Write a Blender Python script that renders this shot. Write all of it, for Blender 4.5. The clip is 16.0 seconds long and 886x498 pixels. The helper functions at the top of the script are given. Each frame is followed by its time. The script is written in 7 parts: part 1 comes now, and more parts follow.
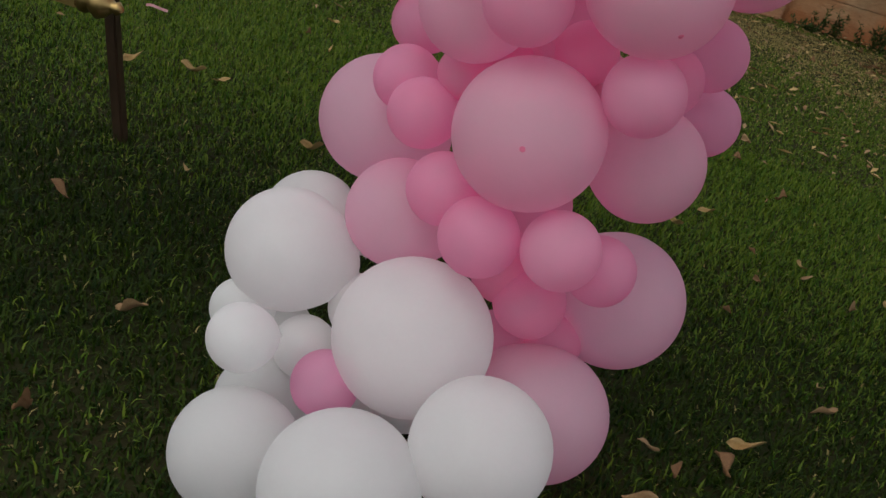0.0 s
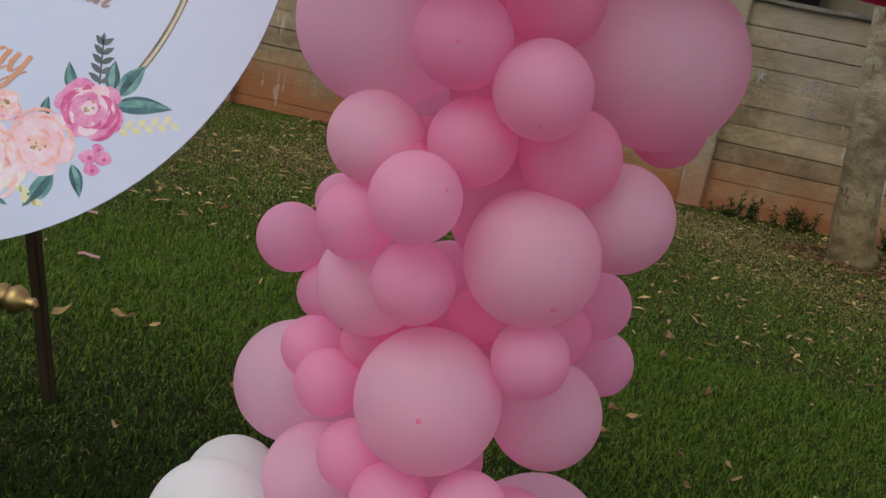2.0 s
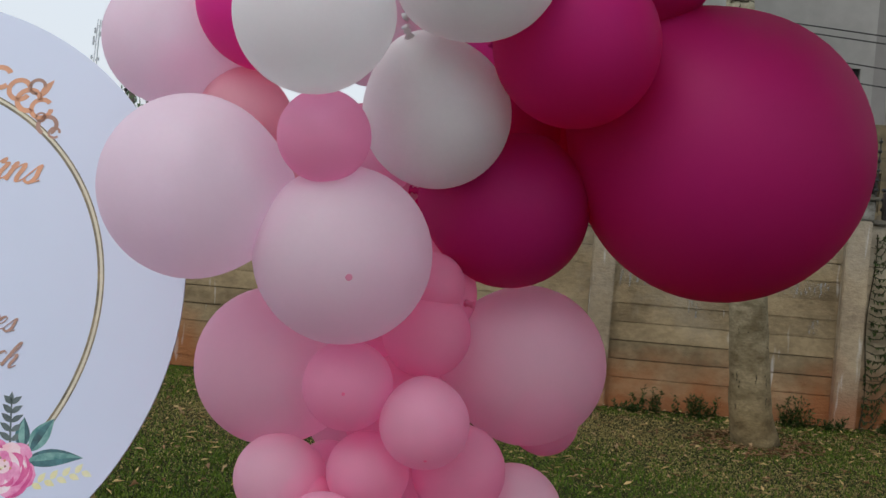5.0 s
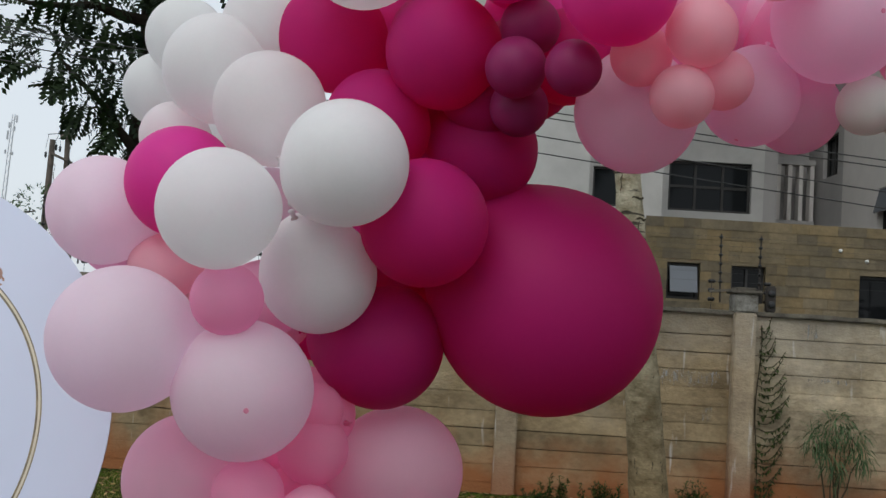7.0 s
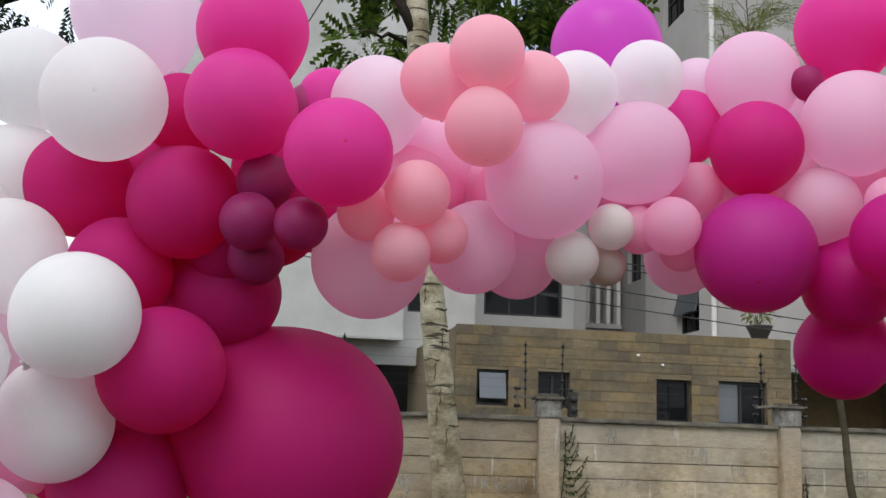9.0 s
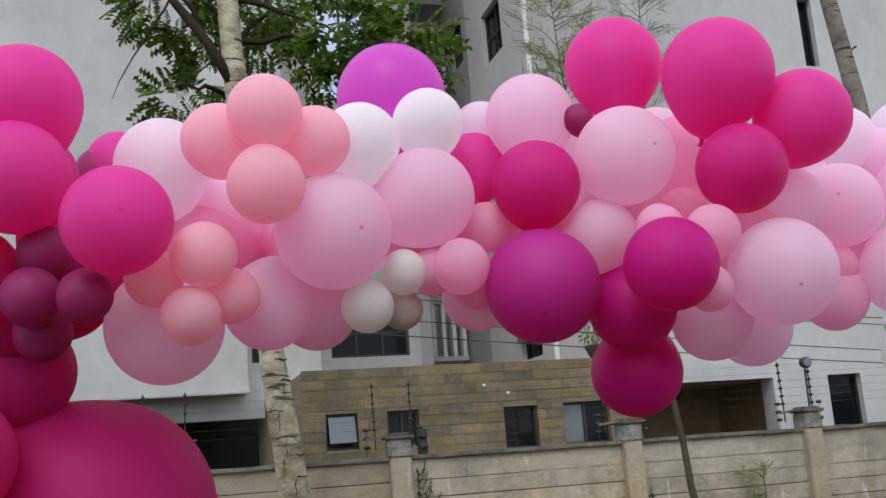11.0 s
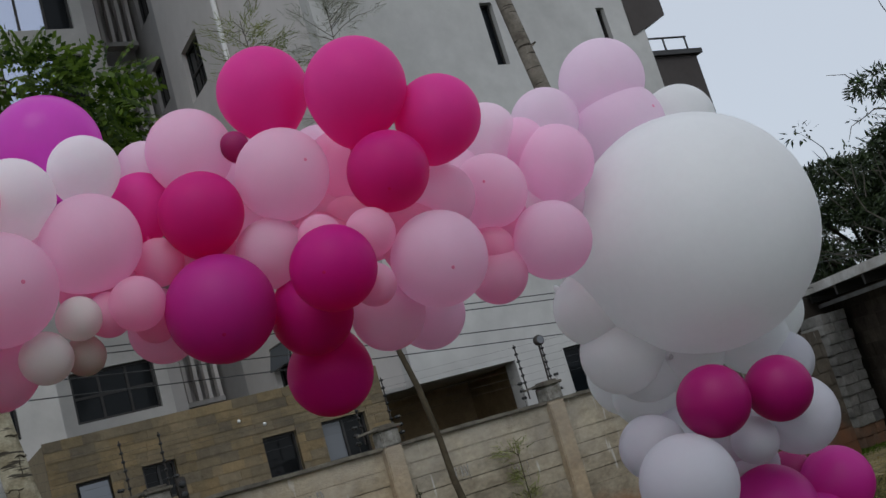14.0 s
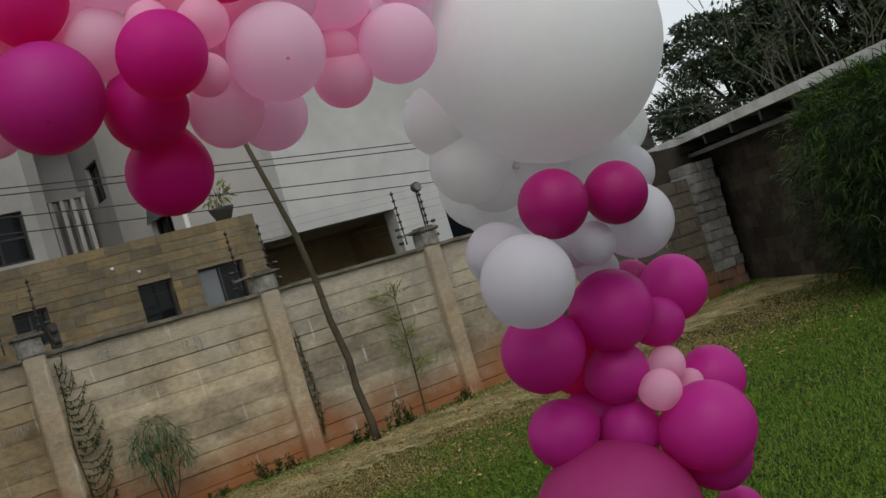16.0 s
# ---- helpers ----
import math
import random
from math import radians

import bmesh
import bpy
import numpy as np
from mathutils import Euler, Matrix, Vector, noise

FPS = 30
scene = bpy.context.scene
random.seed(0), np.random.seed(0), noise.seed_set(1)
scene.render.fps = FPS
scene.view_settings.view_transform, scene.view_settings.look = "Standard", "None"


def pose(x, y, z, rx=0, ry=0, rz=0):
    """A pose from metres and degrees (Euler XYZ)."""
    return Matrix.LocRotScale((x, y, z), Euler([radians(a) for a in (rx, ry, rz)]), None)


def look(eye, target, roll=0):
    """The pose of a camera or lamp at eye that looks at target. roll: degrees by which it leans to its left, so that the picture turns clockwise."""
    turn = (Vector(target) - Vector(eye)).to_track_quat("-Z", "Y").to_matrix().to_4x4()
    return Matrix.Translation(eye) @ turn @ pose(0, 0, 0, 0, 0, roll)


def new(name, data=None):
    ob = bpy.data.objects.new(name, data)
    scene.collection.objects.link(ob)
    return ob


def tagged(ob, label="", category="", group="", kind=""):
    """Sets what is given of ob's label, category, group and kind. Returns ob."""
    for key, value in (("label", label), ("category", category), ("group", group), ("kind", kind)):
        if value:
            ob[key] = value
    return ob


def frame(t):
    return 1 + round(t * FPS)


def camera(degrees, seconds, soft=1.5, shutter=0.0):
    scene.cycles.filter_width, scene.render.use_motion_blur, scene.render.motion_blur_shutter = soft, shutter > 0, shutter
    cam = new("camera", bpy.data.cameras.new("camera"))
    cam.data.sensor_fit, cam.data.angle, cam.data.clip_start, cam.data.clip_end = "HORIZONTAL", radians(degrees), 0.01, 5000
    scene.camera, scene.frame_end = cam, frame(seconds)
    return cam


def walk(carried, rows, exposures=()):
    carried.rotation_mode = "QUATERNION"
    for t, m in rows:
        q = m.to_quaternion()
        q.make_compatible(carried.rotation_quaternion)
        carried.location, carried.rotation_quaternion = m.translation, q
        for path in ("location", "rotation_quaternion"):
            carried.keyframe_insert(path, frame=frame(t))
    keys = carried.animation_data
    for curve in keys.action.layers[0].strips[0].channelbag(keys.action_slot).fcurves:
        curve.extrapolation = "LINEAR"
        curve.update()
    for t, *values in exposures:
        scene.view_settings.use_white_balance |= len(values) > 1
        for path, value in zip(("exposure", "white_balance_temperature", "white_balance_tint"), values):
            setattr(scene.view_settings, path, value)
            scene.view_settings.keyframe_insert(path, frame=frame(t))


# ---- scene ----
cam = camera(46.50, 16.0)
# seconds, eye, then yaw, pitch and roll in degrees
ROWS = [
    (0, 0.0004, -0.0000, 1.1625, 9.108, -24.091, 15.648),
    (0.5, 0.0051, -0.0209, 1.1954, 9.535, -21.722, 14.801),
    (1, 0.0246, -0.0309, 1.2358, 9.797, -19.078, 12.992),
    (1.5, 0.0484, -0.0257, 1.2891, 9.088, -15.879, 12.251),
    (2, 0.0575, -0.0292, 1.3258, 8.976, -13.334, 11.354),
    (2.5, 0.0585, -0.0336, 1.3643, 9.074, -10.927, 10.522),
    (3, 0.0579, -0.0384, 1.4058, 8.931, -8.079, 9.022),
    (3.5, 0.0608, -0.0362, 1.4394, 8.974, -5.665, 7.826),
    (4, 0.0702, -0.0359, 1.4779, 8.374, -4.121, 6.742),
    (6.5, 0.1299, -0.5428, 1.6201, 1.512, 2.406, 3.058),
    (7, 0.1991, -0.6150, 1.6475, 1.375, 3.754, 3.482),
    (7.5, 0.2441, -0.6705, 1.6768, 0.260, 5.722, 2.463),
    (8, 0.3005, -0.6997, 1.7019, -3.205, 7.582, 2.194),
    (8.5, 0.3522, -0.7253, 1.7112, -5.922, 8.091, 2.200),
    (9, 0.3763, -0.7305, 1.7359, -7.866, 9.811, 2.052),
    (11.5, 0.5059, -0.8138, 1.7532, -19.061, 11.945, -6.122),
    (12, 0.5316, -0.8486, 1.7565, -21.636, 12.249, -7.992),
    (12.5, 0.5499, -0.8709, 1.7488, -23.909, 12.319, -10.857),
    (13, 0.5647, -0.8935, 1.7329, -26.600, 11.792, -12.774),
    (13.5, 0.5682, -0.9286, 1.7106, -28.665, 11.361, -14.907),
    (14, 0.5768, -0.9532, 1.6804, -30.853, 10.518, -16.378),
    (14.5, 0.5891, -0.9647, 1.6347, -32.300, 8.500, -16.899),
    (15, 0.5928, -0.9931, 1.5892, -33.529, 6.382, -17.099),
    (15.5, 0.6088, -0.9907, 1.5550, -34.349, 4.445, -17.092),
    (16, 0.6309, -0.9881, 1.5054, -34.656, 1.244, -16.855),
]
# seconds, stops, white balance
EXPOSURES = [(0.0, -0.76, 6500, 9), (1.5, -0.62, 6400, 10), (3.0, -0.42, 6300, 9), (4.0, -0.46, 6250, 8), (6.5, -0.56, 6200, 6), (7.5, -0.54, 6200, 6), (8.0, -0.49, 6200, 7), (9.0, -0.05, 6150, 8), (11.5, -0.05, 5950, 8.5), (12.5, -0.14, 5900, 9), (13.2, -0.42, 5900, 9), (14.0, -0.89, 5950, 8), (15.0, -1.01, 6050, 7), (16.0, -0.55, 6450, 6)]


def eye_pose(x, y, z, yaw, pitch, roll):
    return pose(x, y, z, 90 + pitch, 0, yaw) @ pose(0, 0, 0, 0, 0, roll)


walk(cam, [(t, eye_pose(*p)) for t, *p in ROWS], EXPOSURES)

# ---- light: a bright overcast sky ----
scene.cycles.max_bounces, scene.cycles.diffuse_bounces, scene.cycles.transmission_bounces = 20, 10, 16
world = bpy.data.worlds.new("sky")
scene.world = world
world.use_nodes = True
wn = world.node_tree
sky = wn.nodes.new("ShaderNodeTexSky")
sky.sky_type = "NISHITA"
sky.sun_disc = False
SUN_UP, SUN_TURN = 50.0, 205.0
sky.sun_elevation, sky.sun_rotation = radians(SUN_UP), radians(SUN_TURN)
sky.air_density, sky.dust_density, sky.ozone_density = 1.0, 4.0, 1.0
back = wn.nodes["Background"]
back.inputs["Strength"].default_value = 0.13
# thin bright cloud over the blue
cloud = wn.nodes.new("ShaderNodeMix")
cloud.data_type = "RGBA"
cloud.inputs[0].default_value = 0.72
cloud.inputs[7].default_value = (11.0, 11.2, 11.6, 1)
wn.links.new(sky.outputs[0], cloud.inputs[6])
wn.links.new(cloud.outputs[2], back.inputs["Color"])
sun_data = bpy.data.lights.new("sun", "SUN")
sun_data.energy, sun_data.angle, sun_data.color = 1.1, radians(40), (1.0, 0.96, 0.9)
sun = new("sun", sun_data)
_az = radians(SUN_TURN)
sun.matrix_world = look((0, 0, 30), Vector((0, 0, 30)) - Vector((math.sin(_az) * math.cos(radians(SUN_UP)), math.cos(_az) * math.cos(radians(SUN_UP)), math.sin(radians(SUN_UP)))))

# ---- materials ----
def material(name, base, rough=0.6, metal=0.0, spec=0.5, second=None, scale=6.0, bump=0.0, bump_scale=40.0, fine=0.15, coat=0.0, rand=0.0, stretch=(1, 1, 1), world=False):
    """A procedural surface: base and second colour mixed by two scales of noise, bump, and a per-piece shift of brightness."""
    m = bpy.data.materials.new(name)
    m.use_nodes = True
    nt = m.node_tree
    n, l = nt.nodes, nt.links
    b = n["Principled BSDF"]
    b.inputs["Roughness"].default_value, b.inputs["Metallic"].default_value = rough, metal
    b.inputs["Specular IOR Level"].default_value = spec
    b.inputs["Coat Weight"].default_value = coat
    tc = n.new("ShaderNodeTexCoord")
    mp = n.new("ShaderNodeMapping")
    mp.inputs["Scale"].default_value = stretch
    l.new(n.new("ShaderNodeNewGeometry").outputs["Position"] if world else tc.outputs["Object"], mp.inputs["Vector"])
    big, small = n.new("ShaderNodeTexNoise"), n.new("ShaderNodeTexNoise")
    big.inputs["Scale"].default_value, big.inputs["Detail"].default_value, big.inputs["Roughness"].default_value = scale, 6, 0.65
    small.inputs["Scale"].default_value, small.inputs["Detail"].default_value = scale * 9, 4
    for t in (big, small):
        l.new(mp.outputs[0], t.inputs["Vector"])
    mix = n.new("ShaderNodeMix")
    mix.data_type = "RGBA"
    mix.inputs[6].default_value = (*base, 1)
    mix.inputs[7].default_value = (*(second or [c * 0.8 for c in base]), 1)
    ramp = n.new("ShaderNodeMapRange")
    ramp.inputs[1].default_value, ramp.inputs[2].default_value = 0.35, 0.65
    l.new(big.outputs[0], ramp.inputs[0])
    l.new(ramp.outputs[0], mix.inputs[0])
    hsv = n.new("ShaderNodeHueSaturation")
    l.new(mix.outputs[2], hsv.inputs["Color"])
    val = n.new("ShaderNodeMath")
    val.operation = "MULTIPLY_ADD"
    val.inputs[1].default_value, val.inputs[2].default_value = fine * 2, 1 - fine
    l.new(small.outputs[0], val.inputs[0])
    out = val.outputs[0]
    if rand:
        info = n.new("ShaderNodeObjectInfo")
        ra = n.new("ShaderNodeMath")
        ra.operation = "MULTIPLY_ADD"
        ra.inputs[1].default_value, ra.inputs[2].default_value = rand * 2, 1 - rand
        l.new(info.outputs["Random"], ra.inputs[0])
        mu = n.new("ShaderNodeMath")
        mu.operation = "MULTIPLY"
        l.new(out, mu.inputs[0])
        l.new(ra.outputs[0], mu.inputs[1])
        out = mu.outputs[0]
    l.new(out, hsv.inputs["Value"])
    l.new(hsv.outputs[0], b.inputs["Base Color"])
    if bump:
        bn, bt = n.new("ShaderNodeBump"), n.new("ShaderNodeTexNoise")
        bt.inputs["Scale"].default_value, bt.inputs["Detail"].default_value = bump_scale, 5
        l.new(mp.outputs[0], bt.inputs["Vector"])
        bn.inputs["Strength"].default_value, bn.inputs["Distance"].default_value = bump, 0.01
        l.new(bt.outputs[0], bn.inputs["Height"])
        l.new(bn.outputs[0], b.inputs["Normal"])
    return m


def latex(name, base, rough=0.4, thin=0.4, glow=None, clear=0.12, spec=0.3):
    """Stretched latex: a satin, see-through skin that passes light on into its neighbours."""
    m = material(name, base, rough=rough, spec=spec, second=[c * 0.96 for c in base], scale=2.0, fine=0.03, bump=0.02, bump_scale=60)
    nt = m.node_tree
    n, l = nt.nodes, nt.links
    tr = n.new("ShaderNodeBsdfTranslucent")
    tr.inputs["Color"].default_value = (*(glow or base), 1)
    mx = n.new("ShaderNodeMixShader")
    mx.inputs[0].default_value = thin
    l.new(n["Principled BSDF"].outputs[0], mx.inputs[1])
    l.new(tr.outputs[0], mx.inputs[2])
    see = n.new("ShaderNodeBsdfTransparent")
    see.inputs["Color"].default_value = (*(glow or base), 1)
    skin = n.new("ShaderNodeMixShader")
    skin.inputs[0].default_value = clear
    l.new(mx.outputs[0], skin.inputs[1])
    l.new(see.outputs[0], skin.inputs[2])
    l.new(skin.outputs[0], n["Material Output"].inputs["Surface"])
    return m


LATEX = {
    "white": latex("white_latex", (0.945, 0.95, 0.95), thin=0.5, glow=(0.98, 0.98, 0.977), clear=0.18),
    "lilac": latex("lilac_white_latex", (0.96, 0.85, 0.95), thin=0.5, glow=(1.0, 0.85, 0.95), clear=0.24),
    "pastel": latex("pastel_pink_latex", (0.97, 0.75, 0.87), thin=0.52, glow=(1.0, 0.65, 0.8), clear=0.3),
    "rose": latex("rose_pink_latex", (1.0, 0.66, 0.83), thin=0.55, glow=(1.0, 0.59, 0.775), clear=0.3),
    "pink": latex("bubblegum_pink_latex", (1.0, 0.62, 0.815), thin=0.56, glow=(1.0, 0.56, 0.76), clear=0.32),
    "blush": latex("blush_pink_latex", (0.98, 0.89, 0.96), thin=0.5, glow=(1.0, 0.85, 0.94), clear=0.22),
    "magenta": latex("magenta_latex", (0.6, 0.03, 0.285), rough=0.5, thin=0.48, glow=(0.9, 0.014, 0.205), clear=0.11, spec=0.15),
    "wine": latex("wine_magenta_latex", (0.51, 0.022, 0.215), rough=0.5, thin=0.4, glow=(0.83, 0.01, 0.175), clear=0.08, spec=0.2),
    # Lavender-white, greyed in colour for the shade under the giant balloon.
    "shaded_white": latex("shade_greyed_lavender_latex", (0.72, 0.72, 0.775), thin=0.45, glow=(0.86, 0.85, 0.885), clear=0.12),
    "hot": latex("hot_pink_latex", (0.82, 0.08, 0.49), thin=0.45, glow=(0.95, 0.055, 0.43), clear=0.14, spec=0.2),
    "cerise": latex("cerise_latex", (0.68, 0.03, 0.335), thin=0.45, glow=(0.88, 0.02, 0.285), clear=0.1, spec=0.2),
    "cherry": latex("cherry_latex", (0.44, 0.012, 0.2), thin=0.35, glow=(0.58, 0.01, 0.18), clear=0.08),
    "fuchsia": latex("fuchsia_latex", (0.62, 0.018, 0.34), thin=0.45, glow=(0.84, 0.014, 0.3), clear=0.1, spec=0.2),
    "dusty": latex("dusty_magenta_latex", (0.52, 0.06, 0.29), rough=0.5, thin=0.5, glow=(0.64, 0.045, 0.26), clear=0.1),
    "coral": latex("coral_latex", (1.0, 0.67, 0.75), thin=0.5, glow=(1.0, 0.6, 0.69), clear=0.2),
    "orchid": latex("orchid_latex", (0.76, 0.13, 0.7), rough=0.13, thin=0.48, glow=(0.86, 0.14, 0.76), clear=0.1),
    "berry": latex("berry_latex", (0.42, 0.045, 0.22), thin=0.45, glow=(0.6, 0.03, 0.22), clear=0.1),
    "plum": latex("plum_latex", (0.6, 0.035, 0.38), rough=0.4, thin=0.42, glow=(0.78, 0.03, 0.36), clear=0.1),
    "petal": latex("petal_pink_latex", (0.98, 0.82, 0.96), thin=0.6, glow=(1.0, 0.72, 0.87), clear=0.15),
    "candy": latex("candy_pink_latex", (1.0, 0.66, 0.84), thin=0.5, glow=(1.0, 0.62, 0.81), clear=0.28),
    "sand": latex("sand_latex", (0.72, 0.65, 0.58)),
    "cream": latex("cream_latex", (0.85, 0.865, 0.81), thin=0.45, glow=(0.95, 0.955, 0.91)),
    "chalk": latex("thick_white_latex", (0.915, 0.925, 0.925), thin=0.36, glow=(0.96, 0.965, 0.96), clear=0.04),
}
DRY_EARTH = material("dry_trodden_earth", (0.42, 0.345, 0.2), rough=0.95, spec=0.1, second=(0.085, 0.082, 0.038), scale=2.5, fine=0.35, bump=0.6, bump_scale=50)
GRASS_SOIL = material("lawn_soil", (0.016, 0.021, 0.006), rough=0.95, spec=0.1, second=(0.034, 0.03, 0.012), scale=0.9, fine=0.35, bump=0.6, bump_scale=60)


def lime_wash():
    """Thin patchy crust of white lime, worn through to the concrete."""
    m = material("lime_bloom", (0.5, 0.5, 0.49), rough=0.95, second=(0.36, 0.355, 0.34), scale=12, fine=0.3, world=True)
    nt = m.node_tree
    n, l = nt.nodes, nt.links
    geo = n.new("ShaderNodeNewGeometry")
    mp = n.new("ShaderNodeMapping")
    mp.inputs["Scale"].default_value = (38, 38, 7)
    l.new(geo.outputs["Position"], mp.inputs["Vector"])
    patch = n.new("ShaderNodeTexNoise")
    patch.inputs["Scale"].default_value, patch.inputs["Detail"].default_value = 1.0, 5
    l.new(mp.outputs[0], patch.inputs["Vector"])
    cut = n.new("ShaderNodeMapRange")
    cut.inputs[1].default_value, cut.inputs[2].default_value, cut.inputs[4].default_value = 0.42, 0.72, 0.85
    l.new(patch.outputs[0], cut.inputs[0])
    bare = n.new("ShaderNodeBsdfTransparent")
    mx = n.new("ShaderNodeMixShader")
    l.new(cut.outputs[0], mx.inputs[0])
    l.new(bare.outputs[0], mx.inputs[1])
    l.new(n["Principled BSDF"].outputs[0], mx.inputs[2])
    l.new(mx.outputs[0], n["Material Output"].inputs["Surface"])
    return m


def wall_concrete(name, base, second, mud):
    """Weathered concrete: blotches, red soil splashed up from the bed, pale lime runs."""
    m = material(name, base, rough=0.93, second=second, scale=1.7, fine=0.38, bump=0.9, bump_scale=38, rand=0.15, stretch=(1, 1, 1.5), world=True)
    nt = m.node_tree
    n, l = nt.nodes, nt.links
    hsv = next(x for x in n if x.type == "HUE_SAT")
    geo = n.new("ShaderNodeNewGeometry")
    sep = n.new("ShaderNodeSeparateXYZ")
    l.new(geo.outputs["Position"], sep.inputs[0])
    wob = n.new("ShaderNodeTexNoise")
    wob.inputs["Scale"].default_value, wob.inputs["Detail"].default_value = 2.3, 6
    l.new(geo.outputs["Position"], wob.inputs["Vector"])
    high = n.new("ShaderNodeMath")
    high.operation = "MULTIPLY_ADD"
    high.inputs[1].default_value, high.inputs[2].default_value = -1.1, 0.56
    l.new(wob.outputs[0], high.inputs[0])
    add = n.new("ShaderNodeMath")
    add.operation = "ADD"
    l.new(sep.outputs["Z"], add.inputs[0])
    l.new(high.outputs[0], add.inputs[1])
    rng_ = n.new("ShaderNodeMapRange")
    rng_.inputs[1].default_value, rng_.inputs[2].default_value, rng_.inputs[3].default_value, rng_.inputs[4].default_value = 0.12, 0.62, 0.95, 0.0
    l.new(add.outputs[0], rng_.inputs[0])
    splash = n.new("ShaderNodeMix")
    splash.data_type = "RGBA"
    splash.inputs[7].default_value = (*mud, 1)
    l.new(rng_.outputs[0], splash.inputs[0])
    l.new(hsv.outputs[0], splash.inputs[6])
    mp = n.new("ShaderNodeMapping")
    mp.inputs["Scale"].default_value = (11, 11, 1.5)
    l.new(geo.outputs["Position"], mp.inputs["Vector"])
    runs = n.new("ShaderNodeTexNoise")
    runs.inputs["Scale"].default_value, runs.inputs["Detail"].default_value = 1.0, 3
    l.new(mp.outputs[0], runs.inputs["Vector"])
    cut = n.new("ShaderNodeMapRange")
    cut.inputs[1].default_value, cut.inputs[2].default_value, cut.inputs[4].default_value = 0.66, 0.77, 0.6
    l.new(runs.outputs[0], cut.inputs[0])
    lime = n.new("ShaderNodeMix")
    lime.data_type = "RGBA"
    lime.inputs[7].default_value = (0.74, 0.74, 0.73, 1)
    l.new(cut.outputs[0], lime.inputs[0])
    # pale grey bleached upper panels
    pale = n.new("ShaderNodeTexNoise")
    pale.inputs["Scale"].default_value, pale.inputs["Detail"].default_value, pale.inputs["Roughness"].default_value = 0.9, 7, 0.7
    l.new(geo.outputs["Position"], pale.inputs["Vector"])
    rise = n.new("ShaderNodeMath")
    rise.operation = "MULTIPLY_ADD"
    rise.inputs[1].default_value = 0.22
    l.new(sep.outputs["Z"], rise.inputs[0])
    l.new(pale.outputs[0], rise.inputs[2])
    worn = n.new("ShaderNodeMapRange")
    worn.inputs[1].default_value, worn.inputs[2].default_value, worn.inputs[4].default_value = 0.72, 1.0, 0.65
    l.new(rise.outputs[0], worn.inputs[0])
    bleach = n.new("ShaderNodeMix")
    bleach.data_type = "RGBA"
    bleach.inputs[7].default_value = (*[0.3 * c + 0.7 * sum(base) / 3 * k for c, k in zip(base, (1.22, 1.15, 1.02))], 1)
    l.new(worn.outputs[0], bleach.inputs[0])
    l.new(splash.outputs[2], bleach.inputs[6])
    l.new(bleach.outputs[2], lime.inputs[6])
    l.new(lime.outputs[2], n["Principled BSDF"].inputs["Base Color"])
    return m


def ringed(m):
    """Dark crosswise lenticels on bark."""
    n, l = m.node_tree.nodes, m.node_tree.links
    hsv = next(x for x in n if x.type == "HUE_SAT")
    tc = next(x for x in n if x.type == "TEX_COORD")
    mp = n.new("ShaderNodeMapping")
    mp.inputs["Scale"].default_value = (2.2, 2.2, 24)
    l.new(tc.outputs["Object"], mp.inputs["Vector"])
    t = n.new("ShaderNodeTexNoise")
    t.inputs["Scale"].default_value, t.inputs["Detail"].default_value = 1.0, 3
    l.new(mp.outputs[0], t.inputs["Vector"])
    cut = n.new("ShaderNodeMapRange")
    cut.inputs[1].default_value, cut.inputs[2].default_value, cut.inputs[4].default_value = 0.61, 0.64, 0.95
    l.new(t.outputs[0], cut.inputs[0])
    mx = n.new("ShaderNodeMix")
    mx.data_type = "RGBA"
    mx.inputs[7].default_value = (0.035, 0.028, 0.02, 1)
    geo, sep = n.new("ShaderNodeNewGeometry"), n.new("ShaderNodeSeparateXYZ")
    l.new(geo.outputs["Position"], sep.inputs[0])
    young = n.new("ShaderNodeMapRange")
    young.inputs[1].default_value, young.inputs[2].default_value, young.inputs[3].default_value = 1.7, 2.3, 0.12
    l.new(sep.outputs["Z"], young.inputs[0])
    both = n.new("ShaderNodeMath")
    both.operation = "MULTIPLY"
    l.new(cut.outputs[0], both.inputs[0])
    l.new(young.outputs[0], both.inputs[1])
    l.new(both.outputs[0], mx.inputs[0])
    l.new(hsv.outputs[0], mx.inputs[6])
    # browner and darker towards the foot
    low = n.new("ShaderNodeMapRange")
    low.inputs[1].default_value, low.inputs[2].default_value, low.inputs[3].default_value, low.inputs[4].default_value = 0.2, 2.3, 1.0, 0.0
    l.new(sep.outputs["Z"], low.inputs[0])
    foot = n.new("ShaderNodeMix")
    foot.data_type = "RGBA"
    foot.blend_type = "MULTIPLY"
    foot.inputs[7].default_value = (0.52, 0.42, 0.28, 1)
    l.new(low.outputs[0], foot.inputs[0])
    l.new(mx.outputs[2], foot.inputs[6])
    l.new(foot.outputs[2], n["Principled BSDF"].inputs["Base Color"])
    return m


